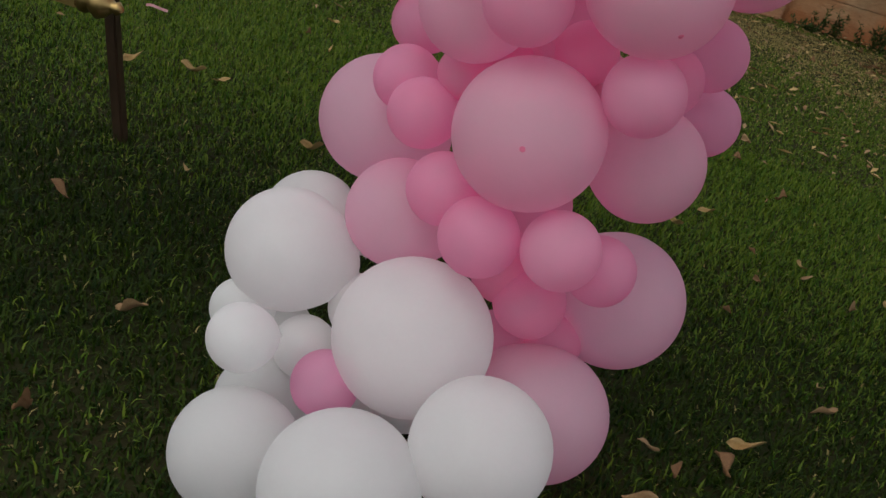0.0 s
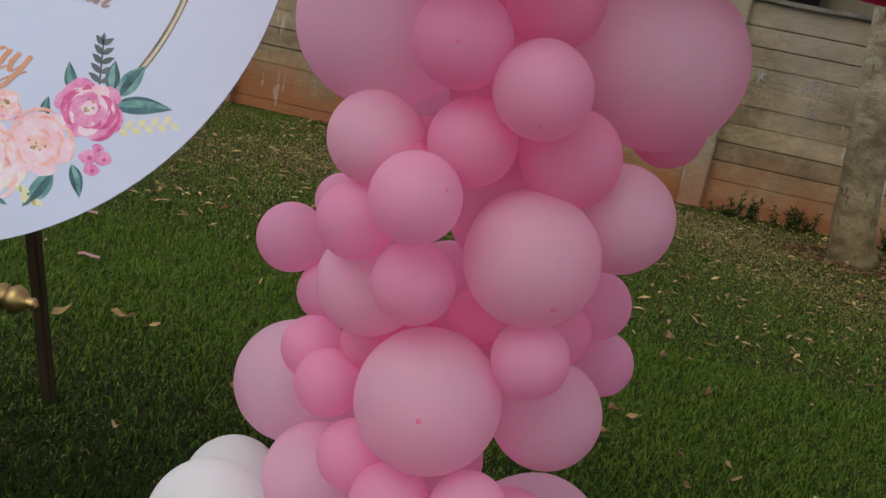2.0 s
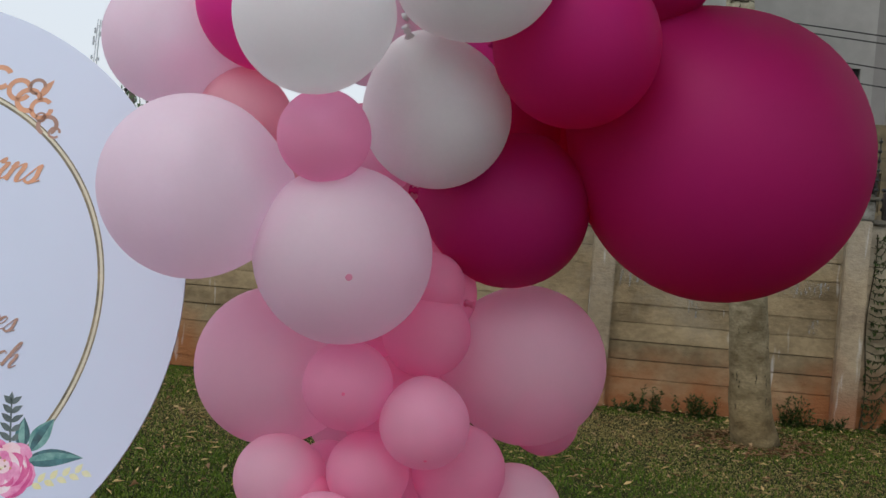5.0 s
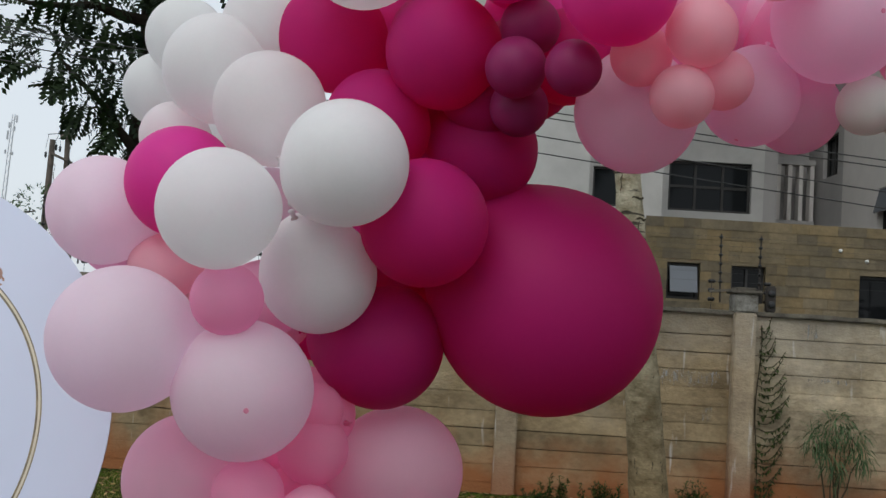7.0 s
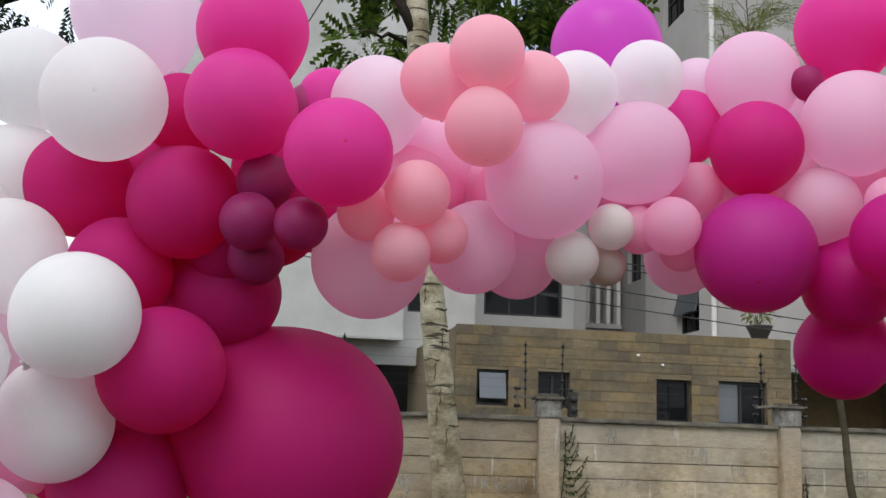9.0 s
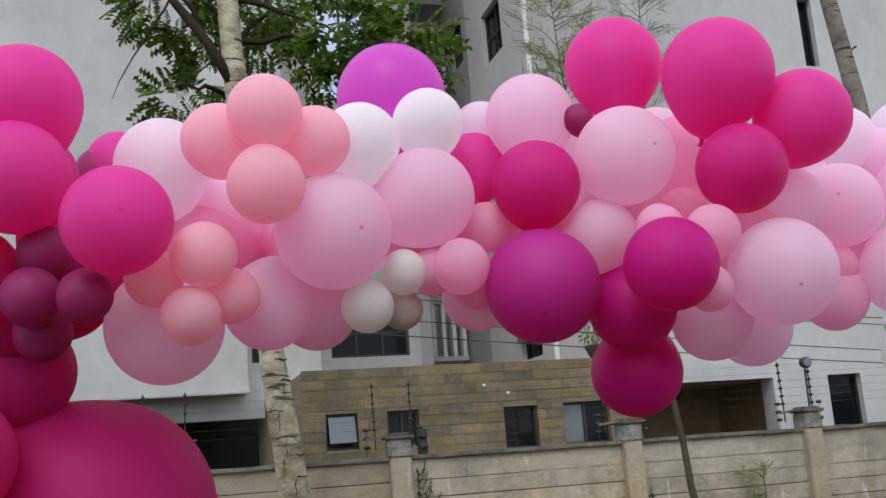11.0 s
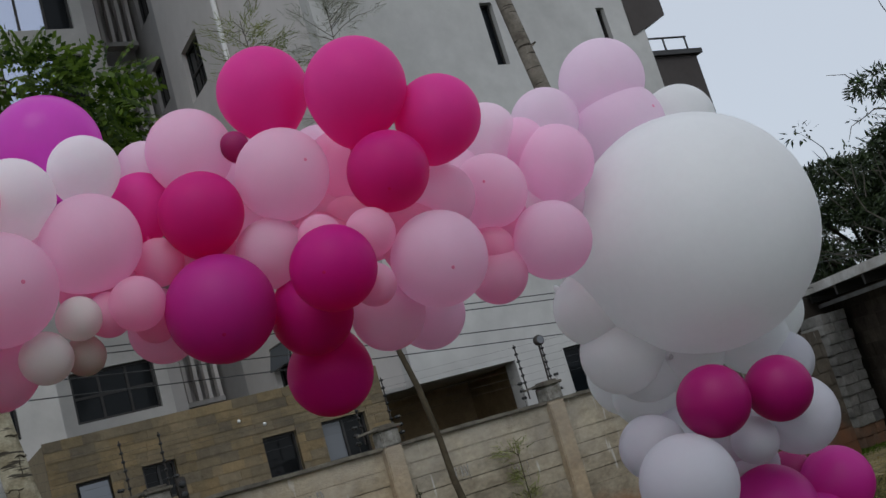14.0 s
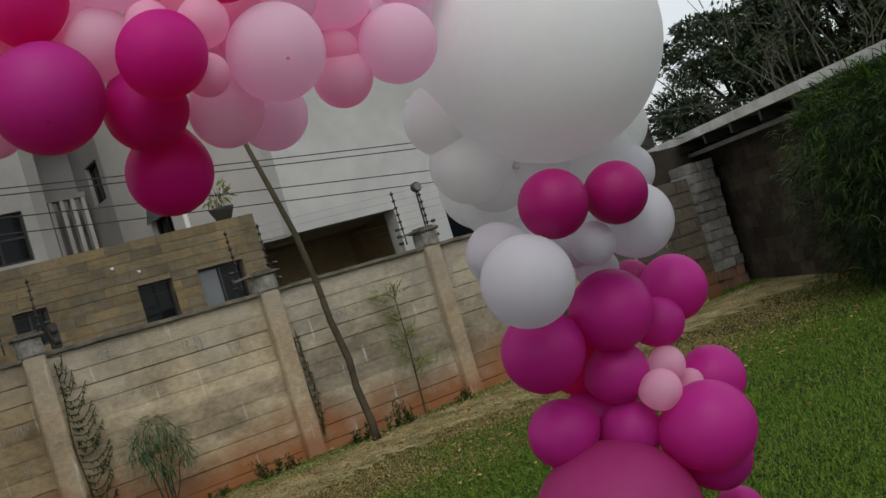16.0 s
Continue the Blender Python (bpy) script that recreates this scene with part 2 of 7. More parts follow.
CONCRETE = wall_concrete("precast_concrete", (0.5, 0.41, 0.275), (0.2, 0.158, 0.1), (0.3, 0.115, 0.038))
CONCRETE_GREY = wall_concrete("greyed_precast_concrete", (0.44, 0.385, 0.285), (0.2, 0.168, 0.118), (0.29, 0.115, 0.04))
# Left bays: browner concrete, also darkened in colour for dimmer light there.
CONCRETE_DIM = wall_concrete("brown_dimmed_precast_concrete", (0.37, 0.28, 0.16), (0.165, 0.118, 0.062), (0.29, 0.108, 0.035))
CONCRETE_POST = wall_concrete("post_concrete", (0.40, 0.315, 0.205), (0.27, 0.21, 0.14), (0.30, 0.14, 0.07))
HEAD_GREY = material("lichened_grey_concrete", (0.33, 0.32, 0.29), rough=0.95, spec=0.2, second=(0.13, 0.12, 0.1), scale=9, fine=0.35, bump=0.6, bump_scale=35, world=True)
JOINT = material("packed_joint", (0.1, 0.082, 0.06), rough=0.95, fine=0.3)
COPING = material("dark_coping", (0.09, 0.08, 0.065), rough=0.95, second=(0.2, 0.18, 0.14), scale=5, fine=0.3, bump=0.5)
STONE = material("sandstone", (0.25, 0.195, 0.115), rough=0.9, spec=0.2, second=(0.15, 0.124, 0.08), scale=1.8, fine=0.3, bump=0.6, bump_scale=30, rand=0.12, world=True)
STONE_B = material("greyish_sandstone", (0.225, 0.182, 0.115), rough=0.9, spec=0.2, second=(0.13, 0.11, 0.078), scale=1.8, fine=0.3, bump=0.6, bump_scale=30, rand=0.13, world=True)
STONE_C = material("ochre_sandstone", (0.27, 0.2, 0.105), rough=0.9, spec=0.2, second=(0.17, 0.135, 0.08), scale=1.8, fine=0.3, bump=0.6, bump_scale=30, rand=0.14, world=True)
STONE_DARK = material("dark_stone", (0.36, 0.27, 0.15), rough=0.9, second=(0.24, 0.18, 0.10), scale=4, bump=0.3)
STONE_GREY = material("grey_rubble", (0.30, 0.29, 0.27), rough=0.95, second=(0.18, 0.175, 0.16), scale=5, fine=0.3, bump=0.8, bump_scale=22, rand=0.3, world=True)
STONE_RED = material("red_stained_rubble", (0.28, 0.15, 0.09), rough=0.95, second=(0.2, 0.13, 0.09), scale=5, fine=0.3, bump=0.8, bump_scale=22, rand=0.25, world=True)
BLOCK_STAINED = wall_concrete("stained_block", (0.12, 0.1, 0.074), (0.07, 0.058, 0.044), (0.2, 0.08, 0.035))
# Lean-to walls darkened in colour for the deep shade under the eaves.
BLOCK_ROUGH = material("rough_shade_dark_block", (0.075, 0.062, 0.048), rough=0.95, spec=0.1, second=(0.04, 0.032, 0.026), scale=2.5, fine=0.35, bump=0.9, bump_scale=24, rand=0.3, world=True)
BLOCK_SHADE = material("shade_dark_block_wall", (0.065, 0.055, 0.045), rough=0.95, spec=0.1, second=(0.04, 0.032, 0.026), scale=1.2, fine=0.3, bump=0.4)
MORTAR = material("mortar", (0.24, 0.19, 0.115), rough=0.95, bump=0.3)
PAINT = material("white_render", (0.82, 0.82, 0.8), rough=0.85, second=(0.72, 0.72, 0.7), scale=0.35, fine=0.06, bump=0.12, bump_scale=25)
PAINT_DIMMED = material("blotchy_dimmed_white_render", (0.56, 0.555, 0.535), rough=0.85, second=(0.42, 0.415, 0.4), scale=0.45, fine=0.1, bump=0.15, bump_scale=25, world=True)
PAINT_WARM = material("warm_grey_render", (0.64, 0.61, 0.585), rough=0.85, second=(0.54, 0.515, 0.49), scale=0.4, fine=0.06, bump=0.12, bump_scale=25)
PAINT_SHADE_GREY = material("shade_grey_render", (0.4, 0.385, 0.375), rough=0.85, second=(0.32, 0.31, 0.3), scale=0.5, fine=0.06, bump=0.1, bump_scale=25)
PAINT_WORN = material("peeling_white_paint", (0.7, 0.7, 0.68), rough=0.8, second=(0.45, 0.43, 0.4), scale=2, fine=0.2)
ROOF_GREY = material("weathered_roof_sheet", (0.2, 0.2, 0.2), rough=0.7, second=(0.12, 0.11, 0.1), scale=3, fine=0.3)
# Near-black that stands for shade inside rooms and the carport.
DARK = material("interior_shade_black", (0.02, 0.018, 0.016), rough=0.9)
BRONZE = material("dark_window_frame", (0.03, 0.028, 0.026), rough=0.5)
BRONZE_WALL = material("dark_brown_cladding", (0.045, 0.035, 0.03), rough=0.7, second=(0.06, 0.05, 0.045), scale=1)
BARK = ringed(material("pale_bark", (0.52, 0.475, 0.35), rough=0.9, second=(0.2, 0.165, 0.095), scale=5, fine=0.4, bump=0.9, bump_scale=18, stretch=(1, 1, 1.6)))
BARK_BROWN = material("grey_brown_bark", (0.085, 0.07, 0.045), rough=0.92, spec=0.15, second=(0.055, 0.045, 0.03), scale=6, fine=0.3, bump=0.5, bump_scale=30)
BARK_GREY = ringed(material("grey_ringed_bark", (0.27, 0.24, 0.2), rough=0.9, spec=0.2, second=(0.12, 0.105, 0.085), scale=4, fine=0.3, bump=0.7, bump_scale=18))
BARK_PALE = material("pale_grey_twig_bark", (0.13, 0.12, 0.1), rough=0.9, spec=0.2, second=(0.07, 0.062, 0.05), scale=8, fine=0.3, bump=0.3)
BARK_DARK = material("dark_bark", (0.045, 0.035, 0.025), rough=0.95, spec=0.1, second=(0.028, 0.022, 0.018), scale=6, fine=0.3, bump=0.6, bump_scale=25)


def glass(name, tint=(0.02, 0.025, 0.03)):
    m = bpy.data.materials.new(name)
    m.use_nodes = True
    b = m.node_tree.nodes["Principled BSDF"]
    b.inputs["Base Color"].default_value = (*tint, 1)
    b.inputs["Roughness"].default_value = 0.06
    b.inputs["Specular IOR Level"].default_value = 0.8
    return m


GLASS = glass("window_glass", (0.007, 0.009, 0.011))
GLASS.node_tree.nodes["Principled BSDF"].inputs["Specular IOR Level"].default_value = 0.15
# Mirror metal tinted sky blue, standing for the sky reflected in upper panes.
GLASS_SKY = glass("sky_mirror_glass", (0.5, 0.54, 0.66))
GLASS_SKY.node_tree.nodes["Principled BSDF"].inputs["Metallic"].default_value = 0.85
GLASS_PALE = glass("pale_window_glass", (0.12, 0.13, 0.145))
GLASS_DUSTY = glass("dusty_dark_glass", (0.012, 0.013, 0.014))
GLASS_DUSTY.node_tree.nodes["Principled BSDF"].inputs["Specular IOR Level"].default_value = 0.15


# ---- mesh helpers ----
def finish(bm, name, mat, smooth=False):
    me = bpy.data.meshes.new(name)
    bmesh.ops.recalc_face_normals(bm, faces=bm.faces)
    bm.to_mesh(me)
    bm.free()
    me.materials.append(mat)
    if smooth:
        me.shade_smooth()
    return me


def part(name, bm, mat, parent, label="", smooth=False):
    ob = new(name, finish(bm, name, mat, smooth))
    ob.parent = parent
    return tagged(ob, label)


def piece(name, me, parent, m):
    ob = new(name, me)
    ob.parent = parent
    ob.matrix_basis = m
    return ob


def thing(name, label, category, group="", kind="", at=(0, 0, 0)):
    ob = new(name)
    ob.location = at
    ob.empty_display_size = 0.05
    return tagged(ob, label, category, group, kind)


def box(bm, x0, x1, y0, y1, z0, z1, bevel=0.0):
    m = Matrix.Translation(((x0 + x1) / 2, (y0 + y1) / 2, (z0 + z1) / 2)) @ Matrix.Diagonal((abs(x1 - x0), abs(y1 - y0), abs(z1 - z0), 1))
    g = bmesh.ops.create_cube(bm, size=1, matrix=m)
    if bevel:
        ed = list({e for v in g["verts"] for e in v.link_edges})
        bmesh.ops.bevel(bm, geom=ed, offset=bevel, segments=2, affect="EDGES")
    return bm


def tube(bm, pts, radii, sides=8):
    """A tapered tube along points."""
    rings = []
    pts = [Vector(p) for p in pts]
    for i, p in enumerate(pts):
        d = (pts[min(i + 1, len(pts) - 1)] - pts[max(i - 1, 0)]).normalized()
        q = d.to_track_quat("Z", "Y")
        rings.append([bm.verts.new(p + q @ Vector((math.cos(a) * radii[i], math.sin(a) * radii[i], 0))) for a in (2 * math.pi * k / sides for k in range(sides))])
    for a, b in zip(rings, rings[1:]):
        for k in range(sides):
            bm.faces.new((a[k], a[(k + 1) % sides], b[(k + 1) % sides], b[k]))
    bm.faces.new(rings[0][::-1])
    bm.faces.new(rings[-1])
    return bm

# ---- ground ----
bm = bmesh.new()
bmesh.ops.create_grid(bm, x_segments=60, y_segments=60, size=1, matrix=Matrix.Diagonal((400, 400, 1, 1)))
ground = tagged(new("ground", finish(bm, "ground", GRASS_SOIL)), "lawn ground of dark soil under short grass", "ground", kind="structure")

# worn strip of dry earth in front of the wall, with a ragged edge
bm = bmesh.new()
edge = [(3.4 + 10.6 * k / 120, 7.6 + 0.5 * noise.noise(Vector((k * 0.11, 0, 0))) + 0.6 * noise.noise(Vector((k * 0.57, 3, 0)))) for k in range(121)]
rows = [(bm.verts.new((x, y, 0.004)), bm.verts.new((x, 9.32, 0.004))) for x, y in edge]
for p, q in zip(rows, rows[1:]):
    bm.faces.new((p[0], q[0], q[1], p[1]))
strip_earth = tagged(new("bare_earth", finish(bm, "bare_earth", DRY_EARTH)), "strip of dry trodden earth under thin grass before the wall", "ground", kind="structure")

# ---- precast boundary wall ----
WALL_Y = 9.33
POSTS = [-10.6, -8.3, -6.05, -3.8, -1.55, 0.66, 2.87, 5.37, 7.57, 9.9]
WALL_TOP = 1.83
JOINTS = [0.0] + [0.104 + 0.1695 * k for k in range(10)] + [WALL_TOP]
boundary = thing("boundary_wall", "weathered precast concrete panel wall with upright posts", "wall", kind="structure")
rng = random.Random(3)
for xa, xb in zip(POSTS, POSTS[1:]):
    for k, (z0, z1) in enumerate(zip(JOINTS, JOINTS[1:])):
        lean = rng.uniform(-0.006, 0.006)
        bm = box(bmesh.new(), xa + 0.05, xb - 0.05, WALL_Y + lean, WALL_Y + 0.05 + lean, z0 + 0.0015, z1 - 0.0015, 0.004)
        for v in bm.verts:
            if v.co.z > (z0 + z1) / 2 and k < 10:
                v.co.z += 0.004 * math.sin(v.co.x * 3.1 + k)
        part("panel", bm, CONCRETE_DIM if xb < 3 else CONCRETE if xb < 6 else CONCRETE_GREY, boundary)
    part("backing", box(bmesh.new(), xa + 0.1, xb - 0.1, WALL_Y + 0.035, WALL_Y + 0.048, 0.01, WALL_TOP - 0.01), JOINT, boundary, "dark packed joints behind the panels")
    bm = box(bmesh.new(), xa + 0.09, xb - 0.09, WALL_Y - 0.05, WALL_Y + 0.1, WALL_TOP, WALL_TOP + 0.045, 0.01)
    bmesh.ops.subdivide_edges(bm, edges=[e for e in bm.edges if abs(e.verts[0].co.x - e.verts[1].co.x) > 0.5], cuts=14)
    for v in bm.verts:
        v.co.z += 0.012 * noise.noise(v.co * 4)
        v.co.y += 0.012 * noise.noise(v.co * 3 + Vector((7, 0, 0)))
    part("coping", bm, COPING, boundary, "dark stained coping strip")
LIME = lime_wash()
for x0, x1, zt, ln in ((0.82, 1.06, 1.285, 0.24), (1.32, 1.54, 1.285, 0.19), (1.44, 1.54, 1.115, 0.25), (2.1, 2.42, 1.285, 0.2), (2.42, 2.66, 1.285, 0.16), (2.52, 2.6, 0.95, 0.2), (3.46, 3.56, 1.79, 0.18), (3.5, 3.86, 1.285, 0.06), (4.3, 4.5, 1.62, 0.2), (4.75, 4.9, 1.455, 0.15), (6.0, 6.25, 1.455, 0.2), (6.8, 7.0, 1.285, 0.22)):
    bm = bmesh.new()
    x = x0
    while x < x1:
        w = rng.uniform(0.008, 0.022)
        z1 = zt - rng.uniform(0.0, 0.02)
        for za in np.arange(zt - ln * rng.uniform(0.35, 1.0), z1, 0.05):
            zb = min(za + 0.05, z1)
            q = [bm.verts.new((x + d, WALL_Y - 0.009 + e, z)) for d, z, e in ((0, za, 0), (w, za, 0), (w, zb, 0), (0, zb, 0))]
            bm.faces.new(q)
        x += w + rng.uniform(0.001, 0.008)
    part("lime_run", bm, LIME, boundary, "whitish lime streaks run down the panels")
for x in POSTS:
    part("post", box(bmesh.new(), x - 0.105, x + 0.105, WALL_Y - 0.10, WALL_Y + 0.12, 0, 1.86, 0.012), CONCRETE_POST, boundary)
    bm = box(bmesh.new(), x - 0.112, x + 0.112, WALL_Y - 0.107, WALL_Y + 0.127, 1.86, 2.04, 0.014)
    bmesh.ops.subdivide_edges(bm, edges=[e for e in bm.edges if e.calc_length() > 0.1], cuts=3)
    for v in bm.verts:
        v.co += Vector((0.006, 0.006, 0.0)) * noise.noise(v.co * 14)
    part("post_head", bm, HEAD_GREY, boundary, "grey lichen-stained head of the post")
    bm = box(bmesh.new(), x - 0.33, x + 0.02, WALL_Y - 0.03, WALL_Y + 0.03, -0.012, 0.012, 0.004)
    for v in bm.verts:
        v.co.z += 2.088 + 0.12 * (v.co.x - x)
    part("bracket_arm", bm, COPING, boundary, "thin dark arm laid across the post cap")
    bm = box(bmesh.new(), x - 0.14, x + 0.14, WALL_Y - 0.135, WALL_Y + 0.155, 2.04, 2.075, 0.01)
    box(bm, x - 0.1, x + 0.1, WALL_Y - 0.095, WALL_Y + 0.115, 2.075, 2.1, 0.01)
    part("cap", bm, COPING, boundary, "dark weathered post cap")


# ---- buildings ----
def cut_wall(bm, a0, a1, z0, z1, holes, slab):
    """A wall of boxes from a0 to a1 and z0 to z1, left open at the holes (a0, a1, z0, z1). slab(a, b, z, zz) gives a box's six limits."""
    us = sorted({a0, a1, *(h[0] for h in holes), *(h[1] for h in holes)})
    zs = sorted({z0, z1, *(h[2] for h in holes), *(h[3] for h in holes)})
    for u, uu in zip(us, us[1:]):
        for z, zz in zip(zs, zs[1:]):
            if not any(h[0] - 1e-6 <= u and uu <= h[1] + 1e-6 and h[2] - 1e-6 <= z and zz <= h[3] + 1e-6 for h in holes):
                box(bm, *slab(u, uu, z, zz))
    bmesh.ops.remove_doubles(bm, verts=bm.verts, dist=1e-4)
    return bm


def window(parent, m, w, h, cols=2, rows=1, bar=0.05, pane=None):
    """A dark-framed window in its own plane: x across, z up, y into the wall. Its panes are parts of it."""
    win = new("window")
    win.parent, win.matrix_basis = parent, m
    bm = bmesh.new()
    for x0, x1, z0, z1 in ((0, w, 0, bar), (0, w, h - bar, h), (0, bar, bar, h - bar), (w - bar, w, bar, h - bar)):
        box(bm, x0, x1, 0, 0.08, z0, z1)
    for i in range(1, cols):
        box(bm, w * i / cols - bar / 2, w * i / cols + bar / 2, 0.01, 0.07, bar, h - bar)
    for j in range(1, rows):
        box(bm, bar, w - bar, 0.012, 0.068, h * j / rows - bar / 2, h * j / rows + bar / 2)
    part("frame", bm, BRONZE, win)
    for i in range(cols):
        for j in range(rows):
            bm = box(bmesh.new(), w * i / cols + bar / 2, w * (i + 1) / cols - bar / 2, 0.036, 0.044, h * j / rows + bar / 2, h * (j + 1) / rows - bar / 2)
            part("pane", bm, (pane[i] if isinstance(pane, tuple) else pane) or GLASS, win)
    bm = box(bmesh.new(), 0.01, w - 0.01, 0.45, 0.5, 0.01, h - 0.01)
    part("room_shade_sheet", bm, DARK, win, "black sheet painted as the unlit room behind the glass")
    return win


FACE_X = Matrix(((0, 1, 0, 0), (-1, 0, 0, 0), (0, 0, 1, 0), (0, 0, 0, 1)))  # turns a window to look towards -x

# stone annexe
ANX0, ANX1, ANY, ANTOP = 2.14, 6.12, 10.72, 2.9
annexe = thing("stone_annexe", "low annexe clad in yellow sandstone blocks with small windows", "building")
HOLES = [(2.39, 2.75, 2.0, 2.4), (3.09, 3.46, 2.0, 2.4), (4.48, 4.90, 1.88, 2.37), (5.23, 5.82, 1.88, 2.38)]
bm = cut_wall(bmesh.new(), ANX0, ANX1, 0, ANTOP - 0.03, HOLES, lambda a, b, z, zz: (a, b, ANY - 0.009, ANY + 0.3, z, zz))
part("wall", bm, MORTAR, annexe)
for x, z in ((4.261, 2.626), (4.549, 2.526)):
    part("wall_lamp", tube(bmesh.new(), [(x, ANY - 0.012, z), (x, ANY - 0.03, z), (x, ANY - 0.045, z)], [0.022, 0.02, 0.01], 12), PAINT, annexe, "small round white wall lamp", smooth=True)
bm = box(bmesh.new(), ANX0, ANX0 + 0.3, ANY + 0.3, 15.5, 0, ANTOP - 0.03)
box(bm, ANX1 - 0.3, ANX1, ANY + 0.3, 15.5, 0, ANTOP - 0.03)
box(bm, ANX0 + 0.3, ANX1 - 0.3, ANY + 0.3, 15.5, ANTOP - 0.2, ANTOP - 0.03)
part("side_wall", bm, MORTAR, annexe)
# Last window: left pane coloured pale to stand for a reflection.
for (a, b, z, zz), cols in zip(HOLES, (1, 2, 1, 2)):
    window(annexe, Matrix.Translation((a, ANY + 0.06, z)), b - a, zz - z, cols, 1, 0.03, (GLASS_PALE, GLASS_DUSTY) if a > 5 else GLASS_DUSTY)
# an open top-hung sash in the first window
bm = box(bmesh.new(), -0.15, 0.15, -0.012, 0.012, -0.3, 0, 0.004)
sash = part("sash", bm, GLASS_PALE, annexe, "open pale glass sash")
sash.matrix_basis = pose(2.57, ANY + 0.02, 2.36, -16)

# apartment building
YA, XB, YC, TOP = 19.0, 7.09, 11.65, 17.0
flats = thing("apartment_building", "pale rendered apartment building of several storeys", "building")
A_WIN = [(3.95, 5.52, 3.94, 4.9), (3.95, 5.52, 6.6, 8.7), (3.95, 5.52, 9.27, 11.36), (3.95, 5.52, 11.93, 14.0)]
bm = cut_wall(bmesh.new(), 3.2, 5.75, 0, TOP, A_WIN, lambda a, b, z, zz: (a, b, YA, YA + 0.3, z, zz))
part("wall", bm, PAINT_DIMMED, flats, "pale grey rendered front")
part("wall", box(bmesh.new(), -1.4, 3.2, YA + 0.02, YA + 0.3, 0, TOP), PAINT, flats, "white rendered front")
for i, (a, b, z, zz) in enumerate(A_WIN):
    window(flats, Matrix.Translation((a, YA + 0.1, z)), b - a, zz - z, 3, 2, 0.05, (GLASS_SKY, GLASS_SKY, GLASS) if i else GLASS)
# Recess and its side wall are greyed in colour to stand for shade.
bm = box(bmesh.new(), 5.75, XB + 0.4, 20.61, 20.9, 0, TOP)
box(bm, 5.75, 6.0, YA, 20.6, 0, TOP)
part("wall", bm, PAINT_SHADE_GREY, flats, "recess walls greyed to stand for shade")
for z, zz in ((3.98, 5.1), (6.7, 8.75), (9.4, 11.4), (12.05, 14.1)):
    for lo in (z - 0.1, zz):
        part("ledge", box(bmesh.new(), 6.0, XB - 0.05, 19.95, 20.2, lo, lo + 0.1), PAINT_SHADE_GREY, flats)
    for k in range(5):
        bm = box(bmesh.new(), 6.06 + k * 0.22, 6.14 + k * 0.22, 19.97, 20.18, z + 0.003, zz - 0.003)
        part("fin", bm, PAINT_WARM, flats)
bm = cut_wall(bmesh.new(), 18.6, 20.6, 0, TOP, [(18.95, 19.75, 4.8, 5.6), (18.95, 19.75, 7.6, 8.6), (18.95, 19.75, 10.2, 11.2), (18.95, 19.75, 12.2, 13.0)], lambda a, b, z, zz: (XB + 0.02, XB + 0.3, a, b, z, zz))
part("wall", bm, PAINT_SHADE_GREY, flats)
for z, h in ((4.8, 0.8), (7.6, 1.0), (10.2, 1.0), (12.2, 0.8)):
    window(flats, Matrix.Translation((XB + 0.1, 19.75, z)) @ FACE_X, 0.8, h, 2, 1, 0.04)
B_WIN = [(15.88, 16.92, 3.5, 4.26), (16.5, 17.6, 6.7, 7.85), (16.5, 17.6, 9.46, 10.55), (16.5, 17.6, 12.1, 13.2)]
bm = cut_wall(bmesh.new(), YC + 0.3, 18.6, 2.65, TOP, B_WIN, lambda a, b, z, zz: (XB, XB + 0.3, a, b, z, zz))
part("wall", bm, PAINT_WARM, flats, "warm grey rendered side")
for a, b, z, zz in B_WIN:
    window(flats, Matrix.Translation((XB + 0.1, b, z)) @ FACE_X, b - a, zz - z, 2, 2, 0.04)
bm = box(bmesh.new(), -0.5, 0.5, -0.016, 0.016, -0.42, 0, 0.004)
sash = part("sash", bm, GLASS_PALE, flats, "top-hung window sash standing open")
sash.matrix_basis = pose(XB + 0.03, 16.4, 4.24) @ pose(0, 0, 0, 0, 0, -90) @ pose(0, 0, 0, -14)
bm = tube(bmesh.new(), [(XB - 0.06, 15.1, z) for z in (2.9, 8, 17)], [0.05] * 3, 8)
part("drainpipe", bm, PAINT, flats, "white drainpipe")
C_WIN = [(10.05, 10.29, 7.2, 8.3), (12.4, 12.58, 7.43, 8.12), (10.23, 10.4, 6.1, 6.5), (9.61, 10.15, 1.7, 2.6)]
bm = cut_wall(bmesh.new(), XB, 13.05, 0, TOP, C_WIN + [(XB, 8.74, 0, 2.6)], lambda a, b, z, zz: (a, b, YC, YC + 0.3, z, zz))
part("wall", bm, PAINT_DIMMED, flats, "blotchy white rendered front")
for a, b, z, zz in C_WIN:
    window(flats, Matrix.Translation((a, YC + 0.1, z)), b - a, zz - z, 1, 1, 0.03)
part("carport_back", box(bmesh.new(), 7.0, 9.0, 13.6, 13.8, 0, 2.6), STONE_DARK, flats, "stone back wall of the open carport")
part("carport_side", box(bmesh.new(), 9.0, 9.2, YC + 0.3, 16, 0, 2.6), STONE_DARK, flats, "stone side wall of the open carport")
part("carport_soffit", box(bmesh.new(), 6.3, 9.2, YC + 0.3, 16, 2.6, 2.65), PAINT_SHADE_GREY, flats, "grey carport soffit")
bm = box(bmesh.new(), 13.05, 13.35, YC, 20, 0, TOP)
part("wall", bm, PAINT_DIMMED, flats)
bm = box(bmesh.new(), 13.352, 13.95, YC + 0.02, 18, 7.55, 9.6)
